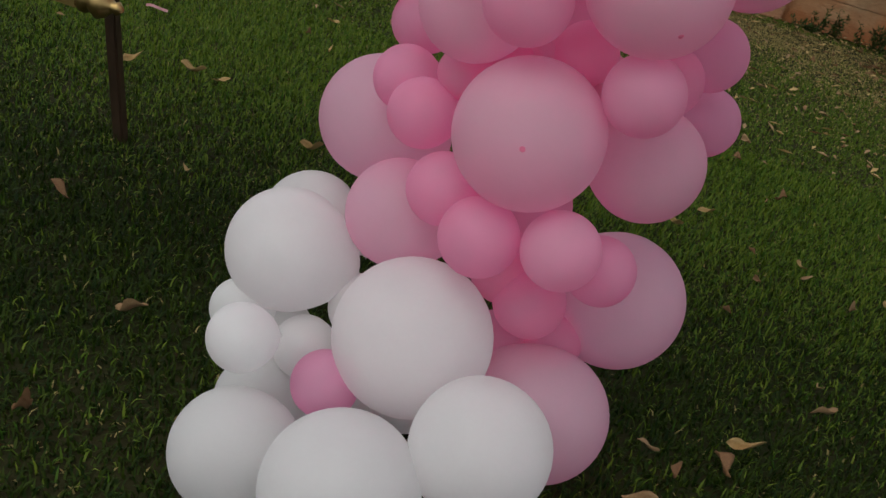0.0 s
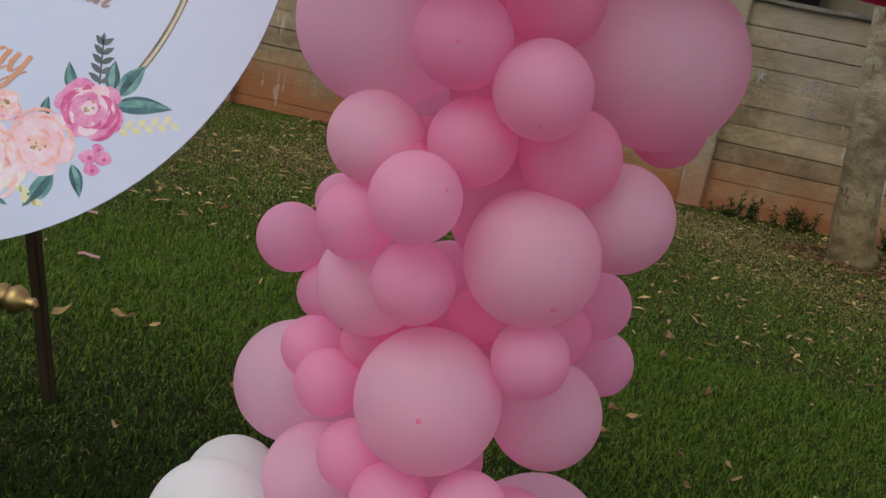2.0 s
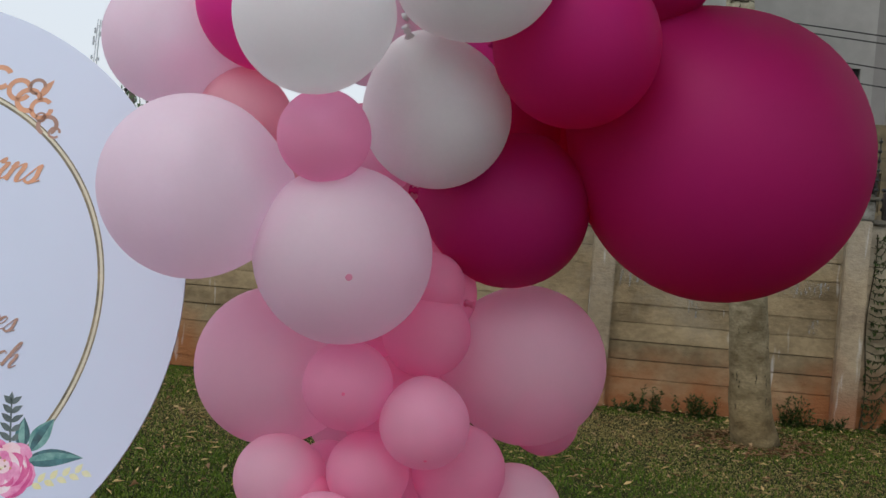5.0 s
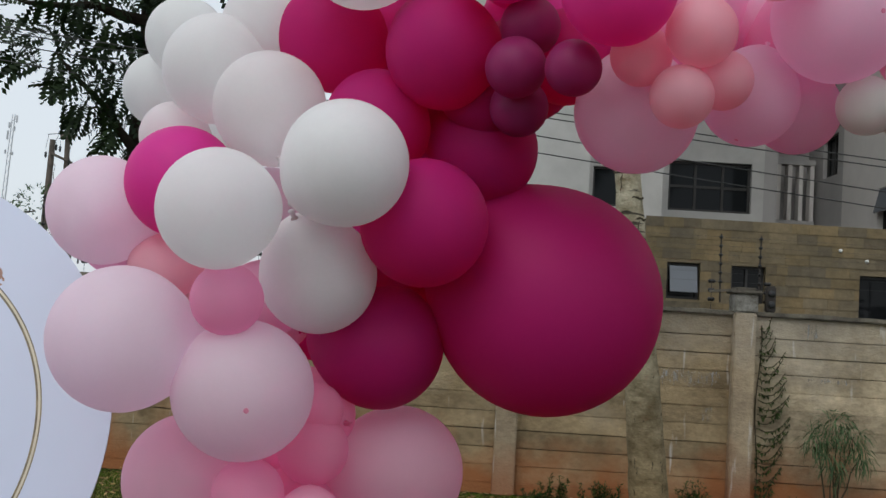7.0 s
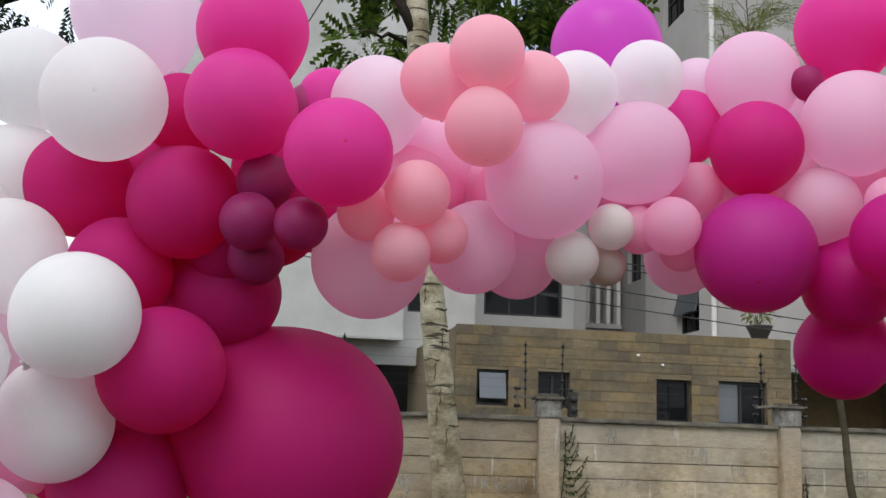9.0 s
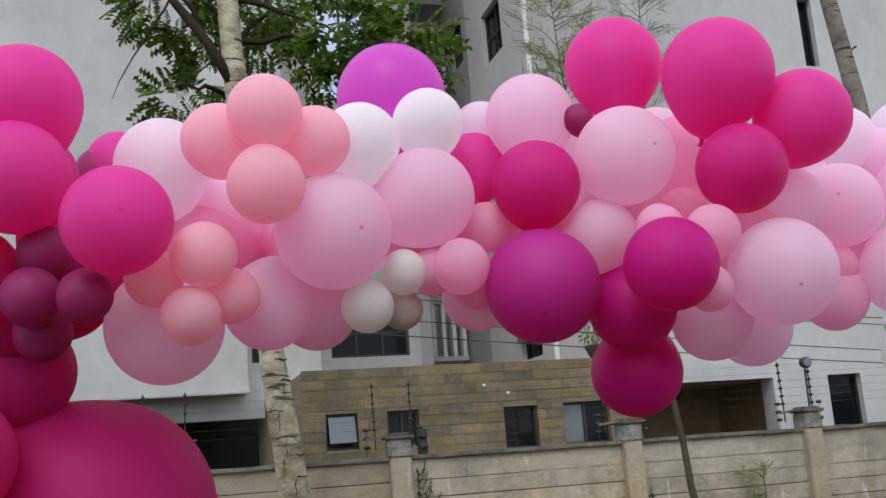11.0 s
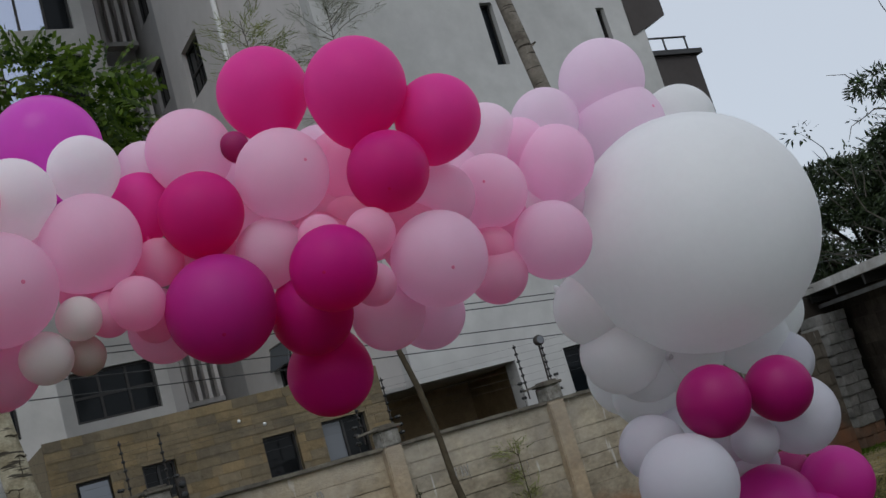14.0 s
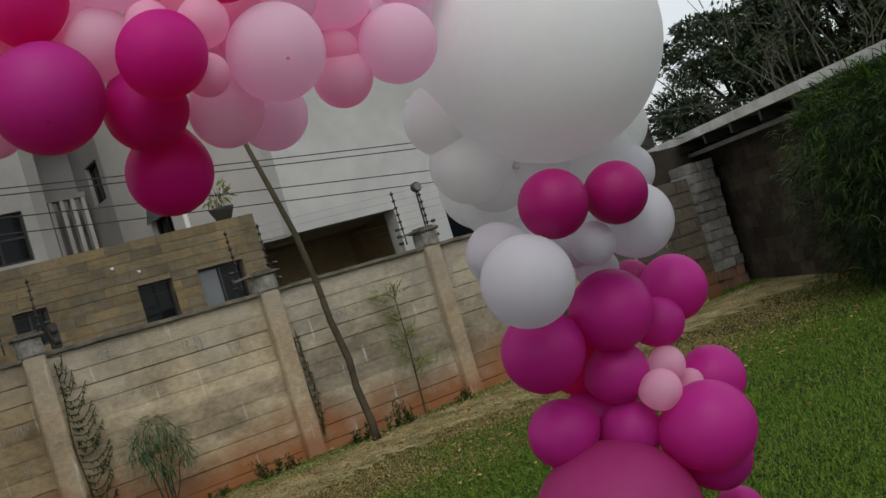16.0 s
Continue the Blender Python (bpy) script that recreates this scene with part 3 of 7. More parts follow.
box(bm, 13.04, 13.352, YC - 0.02, YC + 0.3, 7.55, 9.6)
for v in bm.verts:
    if v.co.z < 8:
        v.co.z += 0.38 * (v.co.x - 13.04) / 0.91
part("balcony", bm, BRONZE_WALL, flats, "dark brown projecting balcony box")
bm = box(bmesh.new(), 3.2, 13.3, YC + 0.4, 20.5, TOP - 0.2, TOP)
part("roof", bm, PAINT_SHADE_GREY, flats)

# Same white paint as the flats, darkened in colour for its dimmer facing.
white_block = thing("white_house", "white rendered house raised over a dark carport", "building")
bm = box(bmesh.new(), -1.6, 1.87, 14.0, 19, 2.97, 13)
part("wall", bm, PAINT_DIMMED, white_block)
bm = box(bmesh.new(), -1.6, 1.9, 13.96, 14.0, 2.94, 3.0, 0.008)
part("slab", bm, PAINT_DIMMED, white_block)
bm = cut_wall(bmesh.new(), -1.6, 3.0, 2.62, 4.3, [(1.98, 2.42, 3.42, 4.0)], lambda a, b, z, zz: (a, b, 14.5, 14.7, z, zz))
part("wall", bm, PAINT_DIMMED, white_block, "white wall set back under the slab")
window(white_block, Matrix.Translation((1.98, 14.56, 3.42)), 0.44, 0.58, 1, 1, 0.03)
# Shade under the raised house, put in as near-black walls.
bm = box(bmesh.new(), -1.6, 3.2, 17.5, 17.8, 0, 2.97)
part("carport_back", bm, DARK, white_block, "near-black back wall painted as shade in the open carport")
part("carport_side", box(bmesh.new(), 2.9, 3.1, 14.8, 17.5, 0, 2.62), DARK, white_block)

far_block = thing("brown_house", "distant dark brown house with a flat roof", "building")
bm = box(bmesh.new(), 17.4, 19.1, 16, 20, 0, 9.0)
part("wall", bm, BRONZE_WALL, far_block)
bm = box(bmesh.new(), 17.3, 19.25, 15.9, 20.1, 9.0, 9.12)
part("roof", bm, BRONZE, far_block)
bm = tube(bmesh.new(), [(17.4, 15.95, 9.45), (18.9, 15.95, 9.45)], [0.025, 0.025], 6)
for x in (17.45, 18.15, 18.85):
    tube(bm, [(x, 15.95, 9.1), (x, 15.95, 9.45)], [0.025, 0.025], 6)
part("railing", bm, BRONZE, far_block)

# ---- lean-to and rubble pillar at the lawn's end ----
shed = thing("lean_to_shed", "low lean-to with a pale roof edge and dark block walls", "shed")
P0, P1 = Vector((13.6, 11.2, 0)), Vector((10.2, 3.9, 0))
along = (P1 - P0).normalized()
side = Vector((-along.y, along.x, 0))
if side.x < 0:
    side = -side


def strip(bm, d0, d1, s0, s1, z0, z1, lift=0.0):
    q = [P0 + along * d + side * s for d, s in ((d0, s0), (d1, s0), (d1, s1), (d0, s1))]
    lo = [bm.verts.new((p.x, p.y, z0 + (lift if k > 1 else 0))) for k, p in enumerate(q)]
    hi = [bm.verts.new((p.x, p.y, z1 + (lift if k > 1 else 0))) for k, p in enumerate(q)]
    bm.faces.new(lo[::-1])
    bm.faces.new(hi)
    for k in range(4):
        bm.faces.new((lo[k], lo[(k + 1) % 4], hi[(k + 1) % 4], hi[k]))
    return bm


LONG = (P1 - P0).length
part("roof_edge", strip(bmesh.new(), 0, LONG, 0, 0.05, 2.34, 2.47), PAINT_WORN, shed, "pale peeling fascia board")
part("gutter_board", strip(bmesh.new(), 0.3, LONG, 0.2, 0.24, 2.1, 2.16), ROOF_GREY, shed, "grey board under the eaves")
part("roof", strip(bmesh.new(), 0, LONG, 0.05, 2.5, 2.36, 2.42, -0.1), ROOF_GREY, shed, "grey sheet roof")
part("wall", strip(bmesh.new(), 0.2, LONG, 0.5, 0.7, 0, 2.2), BLOCK_SHADE, shed)
for k in range(9):
    d = LONG * (k + 0.5) / 9
    part("rafter", strip(bmesh.new(), d - 0.03, d + 0.03, 0.05, 0.5, 2.2, 2.34), BRONZE, shed)
for k in range(11):
    d = 0.22 - (0.2 if k % 2 else 0)
    while d < 5.2:
        a, b = max(d, 0.22), d + 0.4
        if b - a > 0.05:
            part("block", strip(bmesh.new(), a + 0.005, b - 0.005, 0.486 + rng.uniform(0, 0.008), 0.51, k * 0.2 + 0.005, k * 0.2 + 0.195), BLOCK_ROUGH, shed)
        d += 0.4
end_wall = thing("end_wall", "stained block wall closing the lawn behind the pillar", "wall", kind="structure")
bm = box(bmesh.new(), 12.4, 15.5, 10.05, 10.25, 0, 2.34)
part("wall", bm, BLOCK_SHADE, end_wall)
part("core", box(bmesh.new(), 10.005, 12.3, WALL_Y + 0.02, WALL_Y + 0.16, 0, 1.78), BLOCK_STAINED, end_wall)
for k in range(9):
    x = 10.008 - (0.2 if k % 2 else 0)
    while x < 12.25:
        a, b = max(x, 10.008), min(x + 0.4, 12.3)
        if b - a > 0.05:
            part("block", box(bmesh.new(), a + 0.004, b - 0.004, WALL_Y + rng.uniform(0, 0.008), WALL_Y + 0.03, k * 0.2 + 0.004, k * 0.2 + 0.196, 0.008), BLOCK_STAINED, end_wall)
        x += 0.4
pillar = thing("rubble_pillar", "square pillar of rough-faced grey stone blocks", "pillar")
rng = random.Random(5)
for k in range(13):
    h = 2.0 / 13
    splits = [0, rng.uniform(0.3, 0.42), rng.uniform(0.58, 0.72), 1] if k % 3 == 0 else [0, rng.uniform(0.35, 0.65), 1]
    for a, b in zip(splits, splits[1:]):
        x0, x1 = 12.7 + 0.56 * a + 0.012 * (-1) ** k, 12.7 + 0.56 * b + 0.012 * (-1) ** k
        out = rng.uniform(0, 0.03)
        bm = box(bmesh.new(), x0 + 0.009, x1 - 0.009, 9.6 - out, 10.03, k * h + 0.004, (k + 1) * h - 0.004, 0.007)
        bmesh.ops.subdivide_edges(bm, edges=[e for e in bm.edges if e.calc_length() > 0.09], cuts=2)
        for v in bm.verts:
            v.co += 0.012 * noise.noise_vector(v.co * 11)
        part("stone", bm, STONE_GREY if k > 1 else STONE_RED, pillar)

# ---- balloon garland ----
SPINE = [Vector(p) for p in ((-0.3, 1.75, 0.0), (-0.15, 1.75, 0.6), (-0.12, 1.65, 1.2), (-0.05, 1.65, 1.8), (0.25, 1.55, 2.2), (0.9, 1.42, 2.28), (1.5, 1.3, 2.25), (2.1, 1.35, 2.25), (2.7, 1.5, 2.15), (2.75, 1.5, 1.7), (2.85, 1.55, 1.1), (2.9, 1.55, 0.0))]


def near_spine(p):
    best = None
    for a, b in zip(SPINE, SPINE[1:]):
        t = max(0, min(1, (p - a).dot(b - a) / (b - a).length_squared))
        q = a + (b - a) * t
        if best is None or (q - p).length < (best - p).length:
            best = q
    return best


def balloon_mesh(mat, rings=30, sides=44):
    """Unit balloon: round crown up, drawn gently in towards the neck below."""
    bm = bmesh.new()
    loops = []
    for i in range(1, rings):
        a = math.pi * i / rings
        z, r = math.cos(a), math.sin(a)
        if z < 0:
            z *= 1 + 0.2 * abs(z) ** 3
            r *= 1 - 0.04 * z * z
        loops.append([bm.verts.new((r * math.cos(b), r * math.sin(b), z)) for b in (2 * math.pi * k / sides for k in range(sides))])
    top, low = bm.verts.new((0, 0, 1)), bm.verts.new((0, 0, -1.22))
    for k in range(sides):
        j = (k + 1) % sides
        bm.faces.new((top, loops[0][k], loops[0][j]))
        bm.faces.new((low, loops[-1][j], loops[-1][k]))
        for p, q in zip(loops, loops[1:]):
            bm.faces.new((p[k], q[k], q[j], p[j]))
    return finish(bm, "balloon", mat, True)


def knot_mesh(mat):
    bm = bmesh.new()
    tube(bm, [(0, 0, 0), (0, 0, -0.05), (0, 0, -0.08), (0, 0, -0.12), (0, 0, -0.15)], [0.07, 0.035, 0.05, 0.03, 0.065], 10)
    return finish(bm, "knot", mat, True)


BALLOON = {k: balloon_mesh(m) for k, m in LATEX.items()}
KNOT = {k: knot_mesh(m) for k, m in LATEX.items()}
WORDS = {"white": "white", "pastel": "pastel pink", "pink": "bubblegum pink", "blush": "pale blush pink", "magenta": "deep magenta", "hot": "hot pink", "coral": "coral pink", "orchid": "shiny orchid purple", "berry": "dark berry", "sand": "sand-coloured", "cerise": "cerise pink", "cherry": "dark cherry", "fuchsia": "fuchsia purple", "dusty": "dusty magenta", "lilac": "pale lilac-white", "rose": "rose pink", "plum": "shiny plum magenta", "petal": "petal pink", "candy": "candy pink", "wine": "deep wine magenta", "shaded_white": "shade-greyed lavender-white", "cream": "greyish cream", "chalk": "matt white"}


def tip_mesh(mat):
    """The thick dark spot of latex at a balloon's crown."""
    bm = bmesh.new()
    tube(bm, [(0, 0, -0.004), (0, 0, 0.0012), (0, 0, 0.0022), (0, 0, 0.0026)], [0.042, 0.036, 0.022, 0.006], 14)
    return finish(bm, "tip", mat, True)


TIP = {k: tip_mesh(latex(f"thick_{k}_latex", [c * s for c, s in zip(m.node_tree.nodes["Translucent BSDF"].inputs["Color"].default_value[:3], (0.86, 0.85, 0.85) if k == "white" else (0.88, 0.42, 0.56))], thin=0.15)) for k, m in LATEX.items()}


def balloon(colour, x, y, z, r, crown_way=None, tied=None):
    c = Vector((x, y, z))
    way = Vector(crown_way) if crown_way else c - (Vector(tied) if tied else near_spine(c))
    if way.length < 0.02:
        way = Vector((0, -1, 0.2))
    size = "small" if r < 0.07 else "giant" if r > 0.2 else "large" if r > 0.105 else "medium"
    ob = new("balloon", BALLOON[colour])
    ob.matrix_basis = Matrix.Translation(c) @ way.to_track_quat("Z", "Y").to_matrix().to_4x4() @ Matrix.Diagonal((r, r, r, 1))
    tagged(ob, f"{size} {WORDS[colour]} latex balloon tied into the garland", "balloon", "balloons of the garland")
    k = new("knot", KNOT[colour])
    k.parent = ob
    k.location = (0, 0, -1.2)
    if crown_way:
        t = new("tip", TIP[colour])
        t.parent = ob
        t.location = (0, 0, 0.998)
        tagged(t, "darker thick spot of latex at the crown")
    return ob


TIE = (-0.152, 1.37, 1.845)
# left column foot
balloon("white", -0.531, 1.612, 0.330, 0.114)
balloon("white", -0.548, 1.767, 0.328, 0.097)
balloon("white", -0.580, 1.559, 0.211, 0.056)
balloon("white", -0.499, 1.373, 0.273, 0.058)
balloon("white", -0.449, 1.568, 0.176, 0.059)
balloon("white", -0.504, 1.558, 0.038, 0.090)
balloon("white", -0.253, 1.522, 0.298, 0.139)
balloon("white", -0.460, 1.332, 0.087, 0.108)
balloon("white", -0.251, 1.239, 0.166, 0.125)
balloon("white", -0.074, 1.332, 0.262, 0.112)
balloon("white", -0.377, 1.630, 0.258, 0.062)
balloon("pink", -0.369, 1.465, 0.185, 0.060)
balloon("pastel", -0.008, 1.618, 0.184, 0.125)
balloon("pastel", 0.056, 1.833, 0.351, 0.132)
balloon("pink", 0.009, 1.597, 0.496, 0.060)
balloon("rose", -0.059, 1.485, 0.553, 0.064)
balloon("pink", -0.090, 1.657, 0.370, 0.066)
balloon("pink", -0.117, 1.729, 0.236, 0.064)
balloon("pink", -0.189, 1.494, 0.526, 0.066)
balloon("pink", -0.274, 1.551, 0.562, 0.062)
balloon("pastel", -0.359, 1.672, 0.444, 0.100)
balloon("pastel", -0.465, 1.800, 0.561, 0.120)
# left column shaft
balloon("pink", -0.347, 1.587, 0.662, 0.059)
balloon("pink", -0.408, 1.674, 0.685, 0.058)
balloon("pastel", -0.161, 1.507, 0.708, 0.119, (0.08, -0.99, 0.10))
balloon("rose", -0.016, 1.502, 0.819, 0.062)
balloon("pastel", 0.022, 1.687, 0.668, 0.099)
balloon("pink", 0.097, 1.883, 0.720, 0.064)
balloon("pink", 0.064, 1.807, 0.850, 0.064)
balloon("pastel", -0.046, 1.492, 0.977, 0.105, (0.49, -0.75, -0.46))
balloon("pink", -0.302, 1.616, 0.739, 0.045)
balloon("pink", -0.123, 1.627, 0.827, 0.051)
balloon("pink", -0.424, 1.763, 0.765, 0.057)
balloon("pastel", -0.302, 1.568, 0.860, 0.090)
balloon("rose", -0.210, 1.449, 0.909, 0.065)
balloon("pastel", 0.067, 1.633, 1.043, 0.090)
balloon("pink", -0.511, 1.770, 0.849, 0.066)
balloon("pink", -0.322, 1.477, 0.977, 0.062)
balloon("pink", -0.425, 1.763, 0.940, 0.051)
balloon("rose", -0.216, 1.370, 1.053, 0.067, (0.72, -0.56, 0.40))
balloon("pink", -0.264, 1.474, 1.077, 0.045)
balloon("pastel", -0.316, 1.476, 1.108, 0.072)
balloon("pink", -0.166, 1.461, 1.135, 0.067)
balloon("pink", -0.025, 1.532, 1.135, 0.078)
balloon("rose", -0.075, 1.403, 1.233, 0.070, (0.15, -0.74, -0.65))
balloon("pastel", 0.071, 1.733, 1.295, 0.147)
balloon("pink", 0.114, 1.780, 1.185, 0.064)
balloon("pink", -0.201, 1.416, 1.279, 0.071, (0.09, -1.00, -0.03))
balloon("pink", -0.097, 1.541, 1.357, 0.074)
balloon("pink", -0.094, 1.545, 1.439, 0.055)
balloon("pastel", -0.357, 1.565, 1.277, 0.136)
# left shoulder
balloon("blush", -0.216, 1.370, 1.484, 0.136, (0.26, -0.94, -0.19))
balloon("blush", -0.448, 1.345, 1.569, 0.140)
balloon("coral", -0.471, 1.647, 1.719, 0.076)
balloon("pink", -0.243, 1.299, 1.656, 0.068)
balloon("chalk", -0.102, 1.479, 1.717, 0.120, tied=TIE)
balloon("wine", 0.021, 1.627, 1.578, 0.139)
balloon("wine", 0.377, 1.659, 1.696, 0.253)
balloon("white", -0.256, 1.232, 1.818, 0.111, tied=TIE)
balloon("chalk", -0.037, 1.278, 1.920, 0.119, tied=TIE)
balloon("blush", -0.611, 1.642, 1.837, 0.121)
balloon("hot", -0.424, 1.584, 1.903, 0.121)
balloon("white", -0.230, 1.505, 2.060, 0.118, tied=TIE)
balloon("white", -0.373, 1.620, 2.162, 0.122)
balloon("white", -0.497, 1.781, 2.271, 0.095)
balloon("white", -0.468, 1.652, 2.012, 0.078)
balloon("white", -0.578, 1.880, 2.162, 0.092)
balloon("white", -0.270, 1.665, 2.268, 0.115)
balloon("white", -0.043, 1.382, 2.373, 0.127, (0.04, -0.99, -0.14))
balloon("white", -0.257, 1.630, 2.484, 0.116)
balloon("lilac", -0.036, 1.617, 2.660, 0.147)
balloon("magenta", 0.110, 1.414, 1.830, 0.128)
balloon("magenta", 0.215, 1.580, 2.009, 0.122)
balloon("magenta", -0.004, 1.498, 2.042, 0.109)
balloon("magenta", -0.123, 1.606, 2.242, 0.120)
balloon("magenta", 0.129, 1.420, 2.177, 0.118)
balloon("berry", 0.269, 1.296, 2.122, 0.058)
balloon("berry", 0.371, 1.233, 2.111, 0.052)
balloon("berry", 0.294, 1.337, 2.213, 0.058)
balloon("berry", 0.283, 1.391, 2.066, 0.058)
balloon("hot", 0.432, 1.126, 2.229, 0.101, (0.08, -1.00, -0.04))
balloon("hot", 0.238, 1.269, 2.352, 0.109)
balloon("hot", 0.250, 1.322, 2.525, 0.115)
balloon("magenta", 0.088, 1.576, 2.414, 0.090)
balloon("hot", 0.419, 1.862, 2.566, 0.080)
balloon("berry", 0.369, 1.860, 2.546, 0.055)
# arch
balloon("coral", 0.496, 1.257, 2.147, 0.057)
balloon("coral", 0.587, 1.175, 2.174, 0.063)
balloon("coral", 0.562, 1.200, 2.062, 0.057)
balloon("coral", 0.642, 1.238, 2.105, 0.055)
balloon("coral", 0.704, 1.134, 2.300, 0.075, (0.02, -0.34, -0.94))
balloon("coral", 0.707, 1.137, 2.450, 0.073)
balloon("coral", 0.625, 1.242, 2.424, 0.075)
balloon("coral", 0.815, 1.203, 2.414, 0.071)
balloon("petal", 0.518, 1.425, 2.077, 0.123)
balloon("petal", 0.727, 1.369, 2.105, 0.094, (-0.30, -0.22, -0.93))
balloon("petal", 0.844, 1.460, 2.106, 0.089)
balloon("petal", 0.850, 1.248, 2.235, 0.120, (0.30, -0.94, -0.16))
balloon("blush", 0.519, 1.414, 2.422, 0.102)
balloon("petal", 0.664, 1.513, 2.333, 0.097)
balloon("petal", 1.064, 1.302, 2.321, 0.109, (0.75, 0.15, 0.64))
balloon("white", 0.925, 1.287, 2.439, 0.086)
balloon("white", 1.086, 1.311, 2.493, 0.079)
balloon("orchid", 1.055, 1.502, 2.624, 0.131)
balloon("lilac", 1.266, 1.476, 2.537, 0.071)
balloon("petal", 1.347, 1.352, 2.525, 0.104)
balloon("hot", 1.229, 1.447, 2.432, 0.085)
balloon("cerise", 1.306, 1.254, 2.338, 0.097)
balloon("berry", 1.428, 1.264, 2.496, 0.035)
balloon("petal", 1.500, 1.200, 2.389, 0.110, (0.16, -0.99, -0.06))
balloon("hot", 1.557, 1.318, 2.649, 0.115)
balloon("hot", 1.700, 1.108, 2.552, 0.123)
balloon("hot", 1.892, 1.096, 2.452, 0.107)
balloon("cerise", 1.699, 1.064, 2.321, 0.096, (-0.45, -0.64, -0.63))
balloon("candy", 1.761, 1.404, 2.448, 0.109)
balloon("petal", 1.926, 1.247, 2.289, 0.091)
balloon("petal", 2.110, 1.296, 2.300, 0.104, (-0.60, -0.80, 0.07))
balloon("blush", 2.243, 1.423, 2.507, 0.093)
balloon("petal", 2.394, 1.344, 2.370, 0.112)
balloon("lilac", 2.527, 1.500, 2.553, 0.107)
balloon("lilac", 2.749, 1.442, 2.646, 0.137)
balloon("lilac", 2.763, 1.442, 2.485, 0.143, (0.20, -0.98, 0.07))
balloon("white", 3.036, 1.465, 2.490, 0.123)
balloon("petal", 2.239, 1.263, 2.131, 0.108)
balloon("candy", 1.214, 1.354, 2.266, 0.057)
balloon("candy", 1.119, 1.249, 2.157, 0.060)
balloon("candy", 1.167, 1.319, 2.124, 0.048)
balloon("candy", 1.068, 1.304, 2.155, 0.050)
balloon("cream", 0.922, 1.291, 2.084, 0.055)
balloon("cream", 1.000, 1.277, 2.153, 0.048)
balloon("sand", 1.010, 1.348, 2.084, 0.044)
balloon("plum", 1.288, 1.226, 2.107, 0.122, (-0.30, -0.74, -0.60))
balloon("petal", 1.214, 1.443, 2.128, 0.083)
balloon("petal", 1.448, 1.258, 2.220, 0.084)
balloon("fuchsia", 1.481, 1.019, 2.108, 0.094, (-0.60, -0.77, -0.22))
balloon("fuchsia", 1.508, 1.261, 2.060, 0.097)
balloon("fuchsia", 1.584, 1.425, 1.934, 0.107)
balloon("candy", 1.493, 1.070, 2.195, 0.049)
balloon("candy", 1.617, 1.075, 2.186, 0.058)
balloon("candy", 1.670, 1.278, 2.280, 0.057)
balloon("candy", 1.588, 1.065, 2.065, 0.049)
balloon("petal", 1.774, 1.079, 2.099, 0.114, (-0.27, -0.88, -0.40))
balloon("petal", 1.692, 1.245, 2.023, 0.090)
balloon("petal", 1.862, 1.354, 2.017, 0.092)
balloon("candy", 2.084, 1.311, 2.151, 0.054)
balloon("candy", 2.087, 1.335, 2.079, 0.080)
# right column
balloon("chalk", 2.800, 1.325, 2.085, 0.365)
balloon("white", 2.530, 1.562, 1.961, 0.118)
balloon("white", 2.582, 1.559, 1.805, 0.126)
balloon("white", 2.751, 1.760, 1.743, 0.142)
balloon("shaded_white", 2.547, 1.512, 1.512, 0.097)
balloon("shaded_white", 2.407, 1.235, 1.414, 0.131)
balloon("shaded_white", 2.907, 1.268, 1.487, 0.116)
balloon("shaded_white", 2.707, 1.264, 1.459, 0.067)
balloon("white", 3.120, 1.457, 1.812, 0.118)
balloon("shaded_white", 3.056, 1.392, 1.645, 0.091)
balloon("cherry", 2.535, 1.186, 1.599, 0.099)
balloon("cherry", 2.742, 1.149, 1.581, 0.092)
balloon("plum", 3.207, 1.492, 1.230, 0.115)
balloon("plum", 2.843, 1.420, 1.239, 0.130)
balloon("plum", 2.612, 1.519, 1.182, 0.130)
balloon("plum", 3.082, 1.478, 1.142, 0.085)
balloon("plum", 2.863, 1.504, 1.036, 0.104)
balloon("candy", 2.900, 1.372, 0.958, 0.066)
balloon("candy", 3.044, 1.463, 1.005, 0.062)
balloon("candy", 3.131, 1.470, 0.917, 0.048)
balloon("plum", 3.251, 1.487, 0.895, 0.115)
balloon("plum", 3.001, 1.316, 0.803, 0.145)
balloon("plum", 2.661, 1.608, 0.905, 0.110)
balloon("plum", 2.829, 1.655, 0.919, 0.085)
balloon("plum", 2.857, 1.516, 0.846, 0.100)
balloon("dusty", 2.708, 1.525, 0.585, 0.270)
balloon("plum", 3.073, 1.390, 0.681, 0.110)
balloon("plum", 3.210, 1.502, 0.441, 0.085)
balloon("berry", 3.159, 1.622, 1.292, 0.070)
balloon("shaded_white", 2.897, 1.479, 1.373, 0.065)
# inner balloons that close the garland, and the hidden foot of the right column
balloon("magenta", 0.220, 1.500, 2.120, 0.100)
balloon("magenta", 0.380, 1.500, 2.200, 0.100)
balloon("hot", 0.250, 1.450, 2.400, 0.100)
balloon("pink", -0.180, 1.750, 0.500, 0.110)
balloon("pink", -0.200, 1.780, 0.800, 0.110)
balloon("pink", -0.120, 1.700, 1.000, 0.100)
balloon("pink", -0.150, 1.660, 1.200, 0.100)
balloon("pink", -0.130, 1.680, 1.420, 0.100)
balloon("magenta", -0.020, 1.680, 1.720, 0.120)
balloon("magenta", 0.050, 1.660, 2.000, 0.120)
balloon("magenta", 0.100, 1.600, 2.250, 0.100)
balloon("magenta", 0.300, 1.620, 2.200, 0.120)
balloon("pink", 0.620, 1.500, 2.250, 0.110)
balloon("pink", 0.850, 1.480, 2.250, 0.110)
